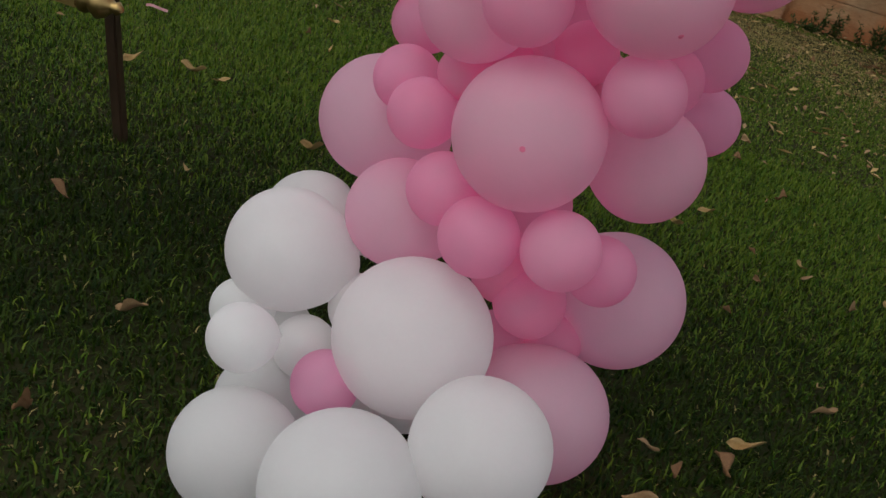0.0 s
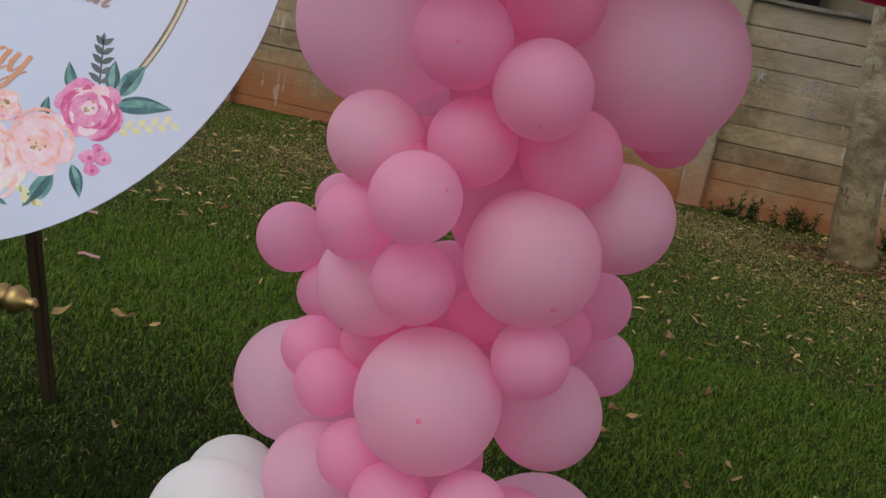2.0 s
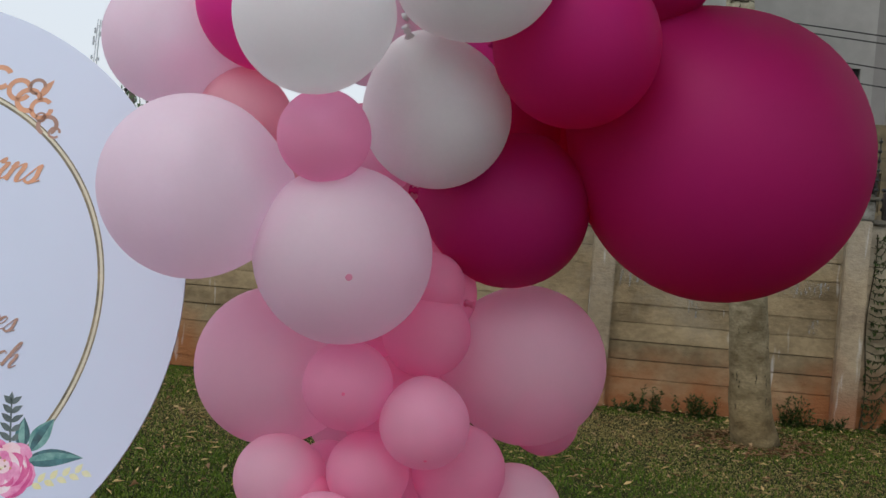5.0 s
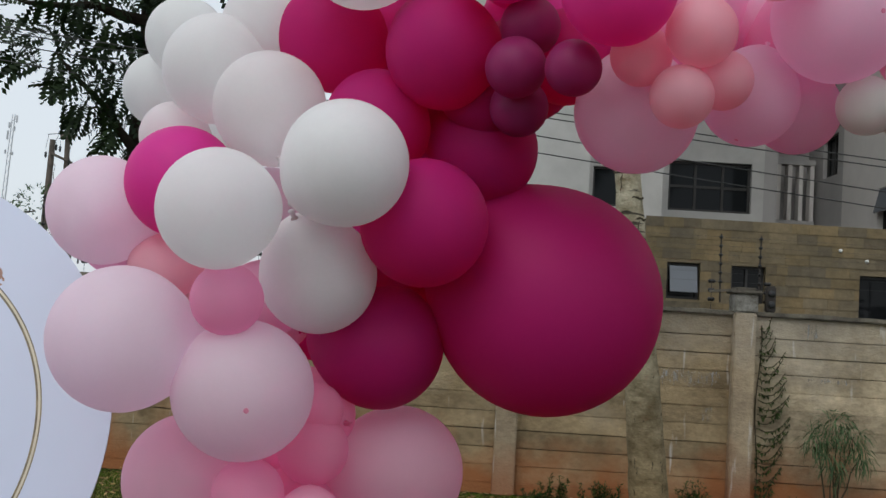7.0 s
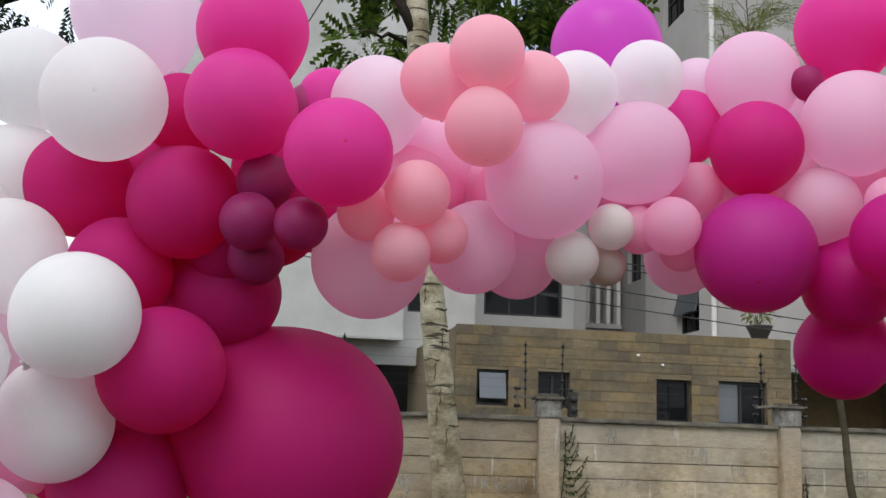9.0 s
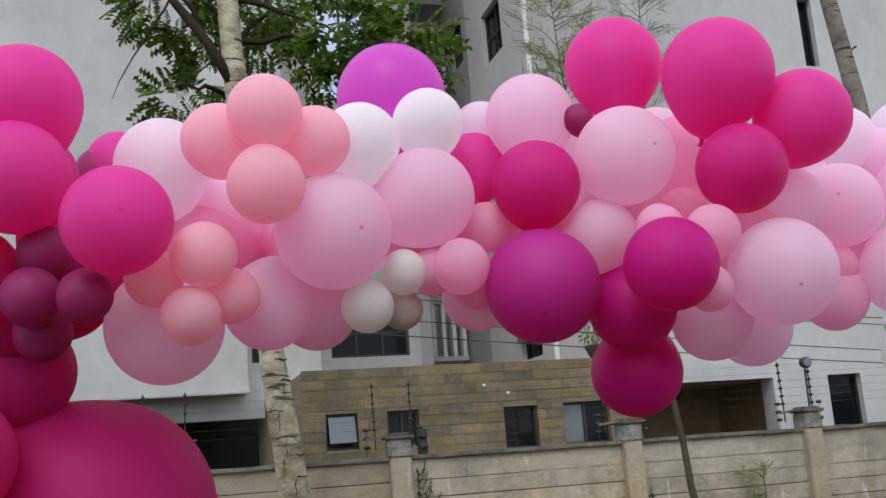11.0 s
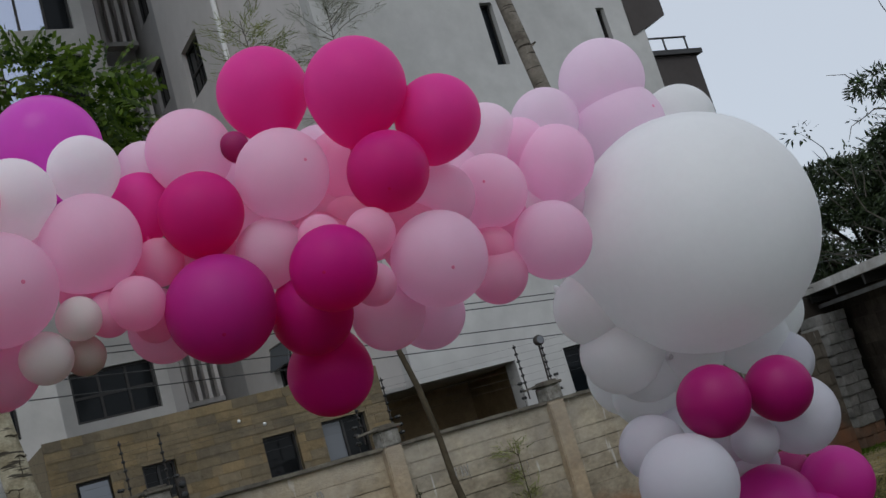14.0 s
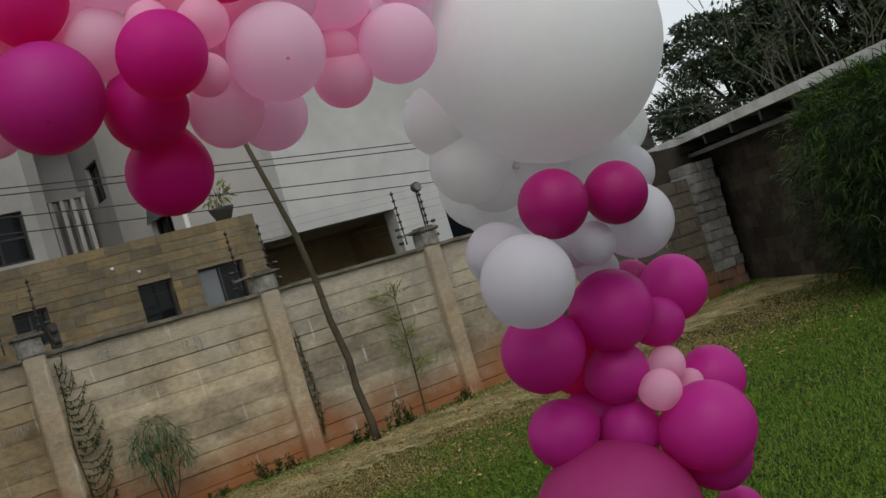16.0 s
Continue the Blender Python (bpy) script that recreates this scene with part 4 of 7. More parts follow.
balloon("pink", 1.100, 1.450, 2.250, 0.100)
balloon("pink", 1.350, 1.400, 2.220, 0.100)
balloon("pink", 1.600, 1.300, 2.200, 0.100)
balloon("pink", 1.850, 1.280, 2.200, 0.100)
balloon("pink", 2.150, 1.380, 2.220, 0.100)
balloon("blush", 2.400, 1.450, 2.300, 0.120)
balloon("hot", 0.020, 1.720, 1.850, 0.110)
balloon("hot", 0.160, 1.660, 1.980, 0.110)
balloon("hot", 0.300, 1.660, 2.320, 0.100)
balloon("hot", 0.120, 1.700, 2.150, 0.100)
balloon("pink", -0.260, 1.870, 1.150, 0.100)
balloon("pink", -0.180, 1.840, 1.260, 0.100)
balloon("white", -0.254, 1.862, 1.892, 0.090)
balloon("candy", -0.254, 1.704, 1.662, 0.090)
balloon("white", -0.139, 1.932, 1.851, 0.090)
balloon("candy", -0.639, 1.830, 1.789, 0.090)
balloon("coral", -0.439, 1.838, 1.651, 0.090)
balloon("candy", -0.219, 1.887, 1.626, 0.080)
balloon("magenta", -0.166, 1.916, 1.602, 0.080)
balloon("blush", -0.261, 1.730, 1.876, 0.090)
balloon("hot", -0.011, 1.795, 2.366, 0.100)
balloon("magenta", 0.068, 1.825, 2.278, 0.100)
balloon("hot", 0.025, 1.822, 2.354, 0.100)
balloon("magenta", 0.074, 1.831, 2.061, 0.100)
balloon("candy", 0.660, 1.588, 2.286, 0.090)
balloon("magenta", 0.111, 1.793, 1.681, 0.090)
balloon("white", -0.480, 2.055, 2.034, 0.100)
balloon("white", 2.811, 1.542, 1.767, 0.130)
balloon("shaded_white", 2.822, 1.480, 1.495, 0.100)
balloon("white", 2.735, 1.678, 1.671, 0.120)
balloon("white", 3.005, 1.435, 1.731, 0.110)
balloon("candy", 1.024, 1.589, 2.431, 0.100)
balloon("petal", 1.553, 1.552, 2.526, 0.090)
balloon("petal", 1.777, 1.556, 2.534, 0.100)
balloon("candy", 1.708, 1.466, 2.369, 0.100)
balloon("petal", 2.329, 1.397, 2.455, 0.080)
balloon("candy", 1.144, 1.531, 2.341, 0.100)
balloon("candy", 1.480, 1.523, 2.345, 0.100)
balloon("candy", 1.782, 1.387, 2.287, 0.100)
balloon("petal", 0.770, 1.553, 2.330, 0.100)
balloon("petal", 2.107, 1.452, 2.404, 0.090)
balloon("white", -0.526, 1.624, 0.159, 0.065)
balloon("white", -0.357, 1.604, 0.112, 0.060)
balloon("pink", -0.153, 1.679, 0.401, 0.060)
balloon("pink", -0.035, 1.736, 0.276, 0.060)
balloon("pink", -0.098, 1.751, 0.757, 0.060)
balloon("pink", -0.216, 1.725, 1.341, 0.060)
balloon("pink", -0.269, 1.661, 1.076, 0.060)
balloon("pink", -0.252, 1.684, 0.752, 0.060)
balloon("pink", 0.010, 1.728, 0.802, 0.060)
balloon("white", 2.700, 1.600, 1.750, 0.120)
balloon("shaded_white", 2.750, 1.600, 1.500, 0.110)
balloon("magenta", 2.850, 1.650, 1.100, 0.120)
balloon("magenta", 2.900, 1.620, 0.800, 0.120)
balloon("white", -0.280, 1.700, 0.120, 0.120)
balloon("magenta", 2.900, 1.350, 0.120, 0.120)
balloon("magenta", 2.650, 1.400, 0.120, 0.120)
balloon("magenta", 2.800, 1.580, 0.130, 0.130)
balloon("magenta", 3.080, 1.550, 0.300, 0.100)

# ---- round welcome sign on an easel ----
GOLD = material("brushed_gold", (0.42, 0.3, 0.12), rough=0.4, metal=1.0, second=(0.3, 0.21, 0.085), scale=8, fine=0.15)
IVORY_INK = material("ivory_print", (0.72, 0.66, 0.5), rough=0.5)
WOOD_DARK = material("dark_stained_wood", (0.06, 0.035, 0.02), rough=0.5, second=(0.035, 0.02, 0.012), scale=10, fine=0.2, stretch=(4, 4, 0.6))
WOOD_RED = material("red_brown_wood", (0.2, 0.075, 0.03), rough=0.45, second=(0.13, 0.05, 0.02), scale=10, fine=0.2)
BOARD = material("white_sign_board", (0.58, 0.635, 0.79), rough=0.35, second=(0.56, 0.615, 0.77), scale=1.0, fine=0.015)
COPPER_INK = material("copper_lettering", (0.72, 0.33, 0.17), rough=0.45, second=(0.55, 0.26, 0.14), scale=10, fine=0.1)
BROWN_INK = material("brown_lettering", (0.42, 0.24, 0.18), rough=0.5, second=(0.33, 0.18, 0.13), scale=10, fine=0.1)


def ink(name, a, b, scale=14):
    return material(name, a, rough=0.45, second=b, scale=scale, fine=0.12)


ROSE_INK = ink("rose_petal_print", (0.68, 0.13, 0.36), (0.84, 0.42, 0.62), 26)
ROSE_DEEP = ink("deep_rose_print", (0.56, 0.03, 0.22), (0.74, 0.16, 0.36), 26)
BLUSH_INK = ink("blush_petal_print", (0.85, 0.50, 0.56), (0.84, 0.72, 0.78), 26)
PEACH_INK = ink("peach_petal_print", (0.84, 0.34, 0.30), (0.86, 0.64, 0.58), 26)
CREAM_INK = ink("cream_petal_print", (0.85, 0.74, 0.62), (0.82, 0.76, 0.72))
TEAL_INK = ink("teal_leaf_print", (0.008, 0.04, 0.055), (0.05, 0.18, 0.2), 24)
SAGE_INK = ink("sage_leaf_print", (0.035, 0.17, 0.17), (0.22, 0.42, 0.38), 30)
YELLOW_INK = ink("yellow_sprig_print", (0.74, 0.68, 0.32), (0.72, 0.74, 0.56))
SLATE_INK = ink("slate_sprig_print", (0.035, 0.055, 0.06), (0.12, 0.16, 0.16))
LEMON_INK = ink("lemon_print", (0.85, 0.78, 0.12), (0.85, 0.82, 0.4), 5)

SIGN_C, SIGN_R, SIGN_TURN, SIGN_LEAN = (-1.2789, 1.7809, 1.3271), 0.6570, 5.00, 18.91
sign = thing("round_sign", "round white printed party sign with a gold ring and painted roses", "sign", at=SIGN_C)
sign.matrix_basis = pose(*SIGN_C, 90 - SIGN_LEAN, 0, SIGN_TURN)
# in the sign's own frame: x across, y up the board, z out of its face


def disc(bm, r, z0, z1, n=128):
    lo = [bm.verts.new((r * math.cos(a), r * math.sin(a), z0)) for a in (2 * math.pi * k / n for k in range(n))]
    hi = [bm.verts.new((v.co.x, v.co.y, z1)) for v in lo]
    bm.faces.new(lo[::-1])
    bm.faces.new(hi)
    for k in range(n):
        bm.faces.new((lo[k], lo[(k + 1) % n], hi[(k + 1) % n], hi[k]))
    return bm


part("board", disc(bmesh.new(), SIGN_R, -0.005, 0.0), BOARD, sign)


def flat(name, outline, mat, lift, label=""):
    """A thin printed shape on the board's face."""
    bm = bmesh.new()
    lift *= 0.3
    vs = [bm.verts.new((x, y, lift)) for x, y in outline]
    f = bm.faces.new(vs)
    g = bmesh.ops.extrude_face_region(bm, geom=[f])
    for v in g["geom"]:
        if isinstance(v, bmesh.types.BMVert):
            v.co.z -= 0.0002
    bmesh.ops.triangulate(bm, faces=bm.faces)
    return part(name, bm, mat, sign, label)


def ring(name, cx, cy, r0, r1, a0, a1, mat, lift, n=120, label=""):
    bm = bmesh.new()
    lift *= 0.3
    rows = []
    for k in range(n + 1):
        a = radians(a0 + (a1 - a0) * k / n)
        rows.append([bm.verts.new((cx + r * math.cos(a), cy + r * math.sin(a), z)) for r in (r0, r1) for z in (lift, lift - 0.0002)])
    for p, q in zip(rows, rows[1:]):
        bm.faces.new((p[0], p[2], q[2], q[0]))
        bm.faces.new((p[2], p[3], q[3], q[2]))
        bm.faces.new((p[0], q[0], q[1], p[1]))
    return part(name, bm, mat, sign, label)


ANTIQUE_INK = material("antique_bronze_ink", (0.07, 0.055, 0.035), rough=0.4, second=(0.3, 0.24, 0.13), scale=14, fine=0.3)
ring("ring", 0, -0.02, 0.483, 0.488, -42, 222, ANTIQUE_INK, 0.0009, label="dark antique bronze printed ring")
ring("ring", 0, -0.02, 0.488, 0.4935, -42, 222, IVORY_INK, 0.0009, label="ivory highlight of the ring")
ring("ring", 0, -0.02, 0.4935, 0.4965, -42, 222, ANTIQUE_INK, 0.0009, label="thin dark outer line of the ring")


def leaf_shape(cx, cy, length, width, turn, bend=0.15, n=9):
    a = radians(turn)
    up = [(t, width * math.sin(math.pi * t ** 0.8) / 2 + bend * length * t * (1 - t)) for t in (k / n for k in range(n + 1))]
    low = [(t, -width * math.sin(math.pi * t ** 0.8) / 2 + bend * length * t * (1 - t)) for t in (k / n for k in range(n - 1, 0, -1))]
    return [(cx + t * length * math.cos(a) - y * math.sin(a), cy + t * length * math.sin(a) + y * math.cos(a)) for t, y in up + low]


def petal_shape(cx, cy, r, turn, seed):
    rg = random.Random(seed)
    p = [rg.uniform(0, 6.28) for _ in range(3)]
    return [(cx + r * (1 + 0.09 * math.sin(3 * a + p[0]) + 0.05 * math.sin(7 * a + p[1])) * math.cos(a + turn), cy + 0.8 * r * (1 + 0.09 * math.sin(2 * a + p[2])) * math.sin(a + turn)) for a in (2 * math.pi * k / 26 for k in range(26))]


def crescent(cx, cy, r, a0, a1, thick, n=10):
    """A brush stroke: a tapering arc round a flower's heart."""
    out = [(cx + (r + thick * math.sin(math.pi * k / n)) * math.cos(a), cy + (r + thick * math.sin(math.pi * k / n)) * math.sin(a)) for k, a in ((k, a0 + (a1 - a0) * k / n) for k in range(n + 1))]
    return out + [(cx + r * 0.985 * math.cos(a), cy + r * 0.985 * math.sin(a)) for a in (a1 + (a0 - a1) * k / n for k in range(1, n))]


def rose(cx, cy, r, outer, inner, heart, seed):
    """A watercolour rose: pale petals, darker brush strokes curling round them, a dotted heart."""
    lift = 0.0016
    rg = random.Random(seed)
    for ringr, pr, n, mat in ((0.58, 0.42, 6, outer), (0.5, 0.3, 5, BLUSH_INK), (0.28, 0.3, 4, outer)):
        for k in range(n):
            a = 2 * math.pi * (k + rg.uniform(-0.25, 0.25)) / n
            flat("petal", petal_shape(cx + ringr * r * math.cos(a), cy + ringr * r * math.sin(a), pr * r * rg.uniform(0.8, 1.2), a, rg.random()), mat, lift)
            lift += 0.00003
    for k in range(17):
        d = r * (0.26 + 0.68 * rg.random())
        a = rg.uniform(0, 6.28)
        flat("brush_stroke", crescent(cx + rg.uniform(-0.05, 0.05) * r, cy + rg.uniform(-0.05, 0.05) * r, d, a, a + rg.uniform(0.5, 1.3), r * rg.uniform(0.05, 0.16)), inner if k % 2 else ROSE_DEEP if inner is ROSE_DEEP else PEACH_INK, lift)
        lift += 0.00003
    flat("flower_heart", petal_shape(cx, cy + 0.08 * r, 0.24 * r, 0, seed + 9), heart, lift + 0.0001)
    for k in range(12):
        a, d = rg.uniform(0, 6.28), rg.uniform(0.05, 0.26) * r
        x, y = cx + d * math.cos(a) * 1.2, cy + 0.08 * r + d * math.sin(a)
        flat("stamen", [(x + 0.0028 * math.cos(b), y + 0.0028 * math.sin(b)) for b in (0, 1.2, 2.4, 3.6, 4.8)], (COPPER_INK, YELLOW_INK, BROWN_INK)[k % 3], lift + 0.0002)


for cx, cy, ln, w, turn, mat in ((0.40, -0.32, 0.115, 0.042, 8, TEAL_INK), (0.41, -0.30, 0.075, 0.045, 62, SAGE_INK), (0.395, -0.295, 0.06, 0.036, 98, TEAL_INK), (0.325, -0.31, 0.06, 0.03, 112, TEAL_INK), (0.283, -0.375, 0.05, 0.026, 92, TEAL_INK), (0.355, -0.44, 0.065, 0.03, -62, TEAL_INK), (0.325, -0.46, 0.085, 0.045, -118, SAGE_INK), (0.16, -0.52, 0.1, 0.04, -10, SAGE_INK), (0.25, -0.43, 0.06, 0.03, 200, SAGE_INK)):
    flat("printed_leaf", leaf_shape(cx, cy, ln, w * 0.8, turn), mat, 0.0012)
    flat("printed_leaf", leaf_shape(cx, cy, ln, w * 0.34, turn, 0.26), SAGE_INK if mat is TEAL_INK else TEAL_INK, 0.0014)
for k in range(5):
    t = k / 4
    x, y = 0.356 + 0.012 * t, -0.212 - 0.07 * t
    for sg in (1, -1):
        flat("sprig_leaf", leaf_shape(x, y, 0.024 + 0.006 * t, 0.0115, 90 - sg * (48 + 12 * t), 0.12 * sg, 8), SLATE_INK, 0.0013)
flat("sprig_leaf", leaf_shape(0.355, -0.208, 0.02, 0.009, 96, 0.1, 8), SLATE_INK, 0.0013)
flat("sprig_stem", [(0.353, -0.2), (0.356, -0.2), (0.371, -0.29), (0.367, -0.29)], SLATE_INK, 0.0013)
for k in range(9):
    t = k / 8
    flat("yellow_bud", leaf_shape(0.425 + 0.09 * t, -0.36 + 0.03 * t, 0.022, 0.012, 20 + (40 if k % 2 else -40), 0.1, 6), YELLOW_INK, 0.0013)
for k in range(6):
    flat("yellow_bud", leaf_shape(0.25 + 0.01 * k, -0.49 - 0.006 * k, 0.024, 0.013, -60 + 25 * (k % 3), 0.1, 6), YELLOW_INK, 0.0013)
rose(0.207, -0.36, 0.032, PEACH_INK, ROSE_INK, BLUSH_INK, 3)
rose(0.20, -0.47, 0.075, CREAM_INK, BLUSH_INK, CREAM_INK, 8)
rose(0.285, -0.42, 0.07, BLUSH_INK, PEACH_INK, PEACH_INK, 5)
rose(0.362, -0.337, 0.066, ROSE_INK, ROSE_DEEP, BLUSH_INK, 1)
for x, y, r in ((0.382, -0.42, 0.017), (0.41, -0.418, 0.016), (0.393, -0.442, 0.015), (0.396, -0.402, 0.011)):
    flat("berry", petal_shape(x, y, r, 0, x), ROSE_INK, 0.002)
    flat("berry_eye", petal_shape(x + 0.003, y - 0.002, r * 0.3, 0, y), ROSE_DEEP, 0.0024)
# scrolled crown over the ring
for x, y, r, a0, a1 in ((0.262, 0.432, 0.03, 0, 300), (0.292, 0.415, 0.026, 40, 360), (0.312, 0.378, 0.024, -60, 250), (0.238, 0.455, 0.028, 20, 330), (0.275, 0.465, 0.02, 0, 280), (0.33, 0.362, 0.014, 0, 320), (0.295, 0.395, 0.012, 0, 360), (0.19, 0.48, 0.03, 30, 320), (0.12, 0.51, 0.03, 0, 300)):
    ring("crown_scroll", x, y, r * 0.62, r, a0, a1, BROWN_INK if r < 0.025 else COPPER_INK, 0.0018, 28)
flat("crown_point", leaf_shape(0.285, 0.44, 0.05, 0.016, 62), COPPER_INK, 0.0018)
# the lemon balloon figure whose edge shows
flat("number_figure", [(0.02 + 0.1 * math.cos(a), 0.16 + 0.14 * math.sin(a)) for a in (2 * math.pi * k / 40 for k in range(40))], LEMON_INK, 0.0013, "lemon yellow printed figure")


# brush-script letters as pen paths: x along the line, y 0 at the baseline and 1 at the small letters' height
SCRIPT = {}
SCRIPT["o"] = 0.8, [[(0.45, 0.95), (0.12, 0.7), (0.08, 0.25), (0.35, 0), (0.62, 0.3), (0.6, 0.75), (0.4, 0.97), (0.62, 0.85), (0.85, 0.8)]]
SCRIPT["u"] = 0.85, [[(0, 0.35), (0.15, 0.95), (0.12, 0.3), (0.28, 0), (0.5, 0.3), (0.6, 0.95), (0.57, 0.3), (0.7, 0), (0.9, 0.25)]]
SCRIPT["r"] = 0.7, [[(0, 0.3), (0.18, 0.95), (0.28, 1.08), (0.3, 0.85), (0.5, 0.85), (0.42, 0.3), (0.55, 0), (0.75, 0.25)]]
SCRIPT["n"] = 0.75, [[(0, 0.7), (0.12, 0.95), (0.1, 0), (0.15, 0.5), (0.4, 0.95), (0.5, 0.75), (0.47, 0.25), (0.58, 0), (0.8, 0.25)]]
SCRIPT["m"] = 1.0, [[(0, 0.7), (0.12, 0.95), (0.1, 0), (0.15, 0.5), (0.36, 0.95), (0.44, 0.7), (0.42, 0), (0.47, 0.5), (0.68, 0.95), (0.77, 0.7), (0.74, 0.2), (0.85, 0), (1.05, 0.25)]]
SCRIPT["s"] = 0.6, [[(0, 0.2), (0.3, 1.0), (0.38, 0.7), (0.42, 0.3), (0.25, 0), (0.05, 0.12), (0.3, 0.02), (0.65, 0.25)]]
SCRIPT["l"] = 0.45, [[(0, 0.3), (0.3, 1.2), (0.32, 1.75), (0.2, 1.7), (0.12, 1.0), (0.14, 0.25), (0.28, 0), (0.5, 0.25)]]
SCRIPT["i"] = 0.42, [[(0, 0.3), (0.15, 0.95), (0.12, 0.3), (0.25, 0), (0.47, 0.25)], [(0.17, 1.4), (0.2, 1.3), (0.18, 1.22)]]
SCRIPT["v"] = 0.65, [[(0, 0.7), (0.12, 0.95), (0.16, 0.4), (0.28, 0), (0.5, 0.5), (0.5, 0.95), (0.7, 0.8)]]
SCRIPT["e"] = 0.6, [[(0, 0.3), (0.35, 0.5), (0.45, 0.85), (0.28, 0.97), (0.1, 0.6), (0.14, 0.15), (0.35, 0), (0.65, 0.25)]]
SCRIPT["c"] = 0.6, [[(0.5, 0.8), (0.35, 0.97), (0.12, 0.7), (0.1, 0.25), (0.32, 0), (0.65, 0.25)]]
SCRIPT["h"] = 0.75, [[(0, 0.3), (0.3, 1.2), (0.3, 1.75), (0.18, 1.6), (0.12, 0.8), (0.1, 0), (0.15, 0.5), (0.42, 0.95), (0.52, 0.7), (0.48, 0.2), (0.6, 0), (0.8, 0.25)]]
SCRIPT["a"] = 0.83, [[(0.55, 0.85), (0.35, 0.97), (0.1, 0.65), (0.1, 0.2), (0.3, 0), (0.5, 0.35), (0.6, 0.95), (0.57, 0.3), (0.68, 0), (0.88, 0.25)]]
SCRIPT["y"] = 0.85, [[(0, 0.4), (0.15, 0.95), (0.13, 0.4), (0.28, 0.05), (0.5, 0.4), (0.6, 0.95), (0.55, 0), (0.4, -0.7), (0.2, -0.75), (0.3, -0.3), (0.85, 0.25)]]
SCRIPT["T"] = 0.95, [[(0, 1.3), (0.1, 1.65), (0.5, 1.7), (1.0, 1.6), (1.3, 1.8)], [(0.68, 1.65), (0.58, 1.0), (0.48, 0.2), (0.25, -0.08), (0.05, 0.15)]]
SCRIPT[" "] = 0.55, []


def smooth_path(p, steps=9):
    q = [p[0], *p, p[-1]]
    out = []
    for a, b, c, d in zip(q, q[1:], q[2:], q[3:]):
        for k in range(steps):
            t = k / steps
            out.append(tuple(0.5 * (2 * b[i] + (c[i] - a[i]) * t + (2 * a[i] - 5 * b[i] + 4 * c[i] - d[i]) * t * t + (3 * b[i] - a[i] - 3 * c[i] + d[i]) * t ** 3) for i in (0, 1)))
    return out + [p[-1]]


def lettering(body, x_end, y, wide, high, pen, mat, tilt, slant=0.32):
    """A word in brush script, thick on the way down and thin on the way up, that ends at x_end."""
    long = sum(SCRIPT[c][0] for c in body) * wide
    bm = bmesh.new()
    z, at = 0.0, -long
    for c in body:
        step, strokes = SCRIPT[c]
        for path in strokes:
            pts = [Vector((at + px * wide + py * high * slant, py * high)) for px, py in smooth_path(path)]
            last = None
            for k, p in enumerate(pts):
                d = (pts[min(k + 1, len(pts) - 1)] - pts[max(k - 1, 0)]).normalized()
                w = pen * (0.3 + 0.7 * max(0.0, -d.y)) * (0.5 if k in (0, len(pts) - 1) else 1.0) / 2
                side_way = Vector((-d.y, d.x)) * w
                z += 2e-6
                pair = [bm.verts.new((*(p + side_way), z)), bm.verts.new((*(p - side_way), z))]
                if last:
                    bm.faces.new((last[0], last[1], pair[1], pair[0]))
                last = pair
        at += step * wide
    ob = part("lettering", bm, mat, sign, "slanted brush-script lettering")
    ob.matrix_basis = pose(x_end, y, 0.0006, 0, 0, tilt)
    return ob


lettering("Turns", 0.314, 0.243, 0.052, 0.043, 0.0105, COPPER_INK, -5)
lettering("our lives", 0.328, -0.073, 0.0355, 0.03, 0.0064, BROWN_INK, -9)
lettering("u so much", 0.344, -0.143, 0.0355, 0.03, 0.0064, BROWN_INK, -10)
lettering("ay", 0.225, -0.30, 0.05, 0.042, 0.010, COPPER_INK, -6)

easel = thing("easel", "wooden tripod easel with gilded front and dark rear leg", "easel")
APEX = Vector((-1.45, 2.02, 1.85))


def leg(name, foot, top, w, mat, label=""):
    bm = bmesh.new()
    d = (Vector(top) - Vector(foot))
    box(bm, -w / 2, w / 2, -w * 0.4, w * 0.4, 0, d.length, 0.004)
    bmesh.ops.transform(bm, matrix=Matrix.Translation(foot) @ d.to_track_quat("Z", "Y").to_matrix().to_4x4(), verts=bm.verts)
    return part(name, bm, mat, easel, label)


leg("rear_leg", (-1.39, 2.53, 0), APEX, 0.036, WOOD_DARK, "dark stained rear leg")
leg("front_leg", (-1.17, 1.50, 0), APEX + Vector((0.05, -0.03, 0)), 0.045, GOLD)
leg("front_leg", (-1.78, 1.50, 0), APEX + Vector((-0.05, -0.03, 0)), 0.045, GOLD)
leg("leg_edge", (-1.145, 1.515, 0), APEX + Vector((0.075, -0.015, 0)), 0.02, WOOD_RED, "red-brown wooden edge")
bm = box(bmesh.new(), -1.72, -0.955, 1.535, 1.565, 0.66, 0.695, 0.004)
part("ledge", bm, GOLD, easel, "gilded ledge that carries the sign")
prof = [(0, 0.02), (0.004, 0.024), (0.012, 0.024), (0.016, 0.016), (0.022, 0.02), (0.034, 0.027), (0.046, 0.022), (0.056, 0.012), (0.062, 0.009), (0.068, 0.012), (0.078, 0.003)]
bm = tube(bmesh.new(), [(-0.955 + a, 1.55, 0.678) for a, _ in prof], [r for _, r in prof], 18)
part("finial", bm, GOLD, easel, "turned gilt finial", smooth=True)
bm = tube(bmesh.new(), [(-1.72 - a, 1.55, 0.678) for a, _ in prof], [r for _, r in prof], 18)
part("finial", bm, GOLD, easel, "turned gilt finial", smooth=True)
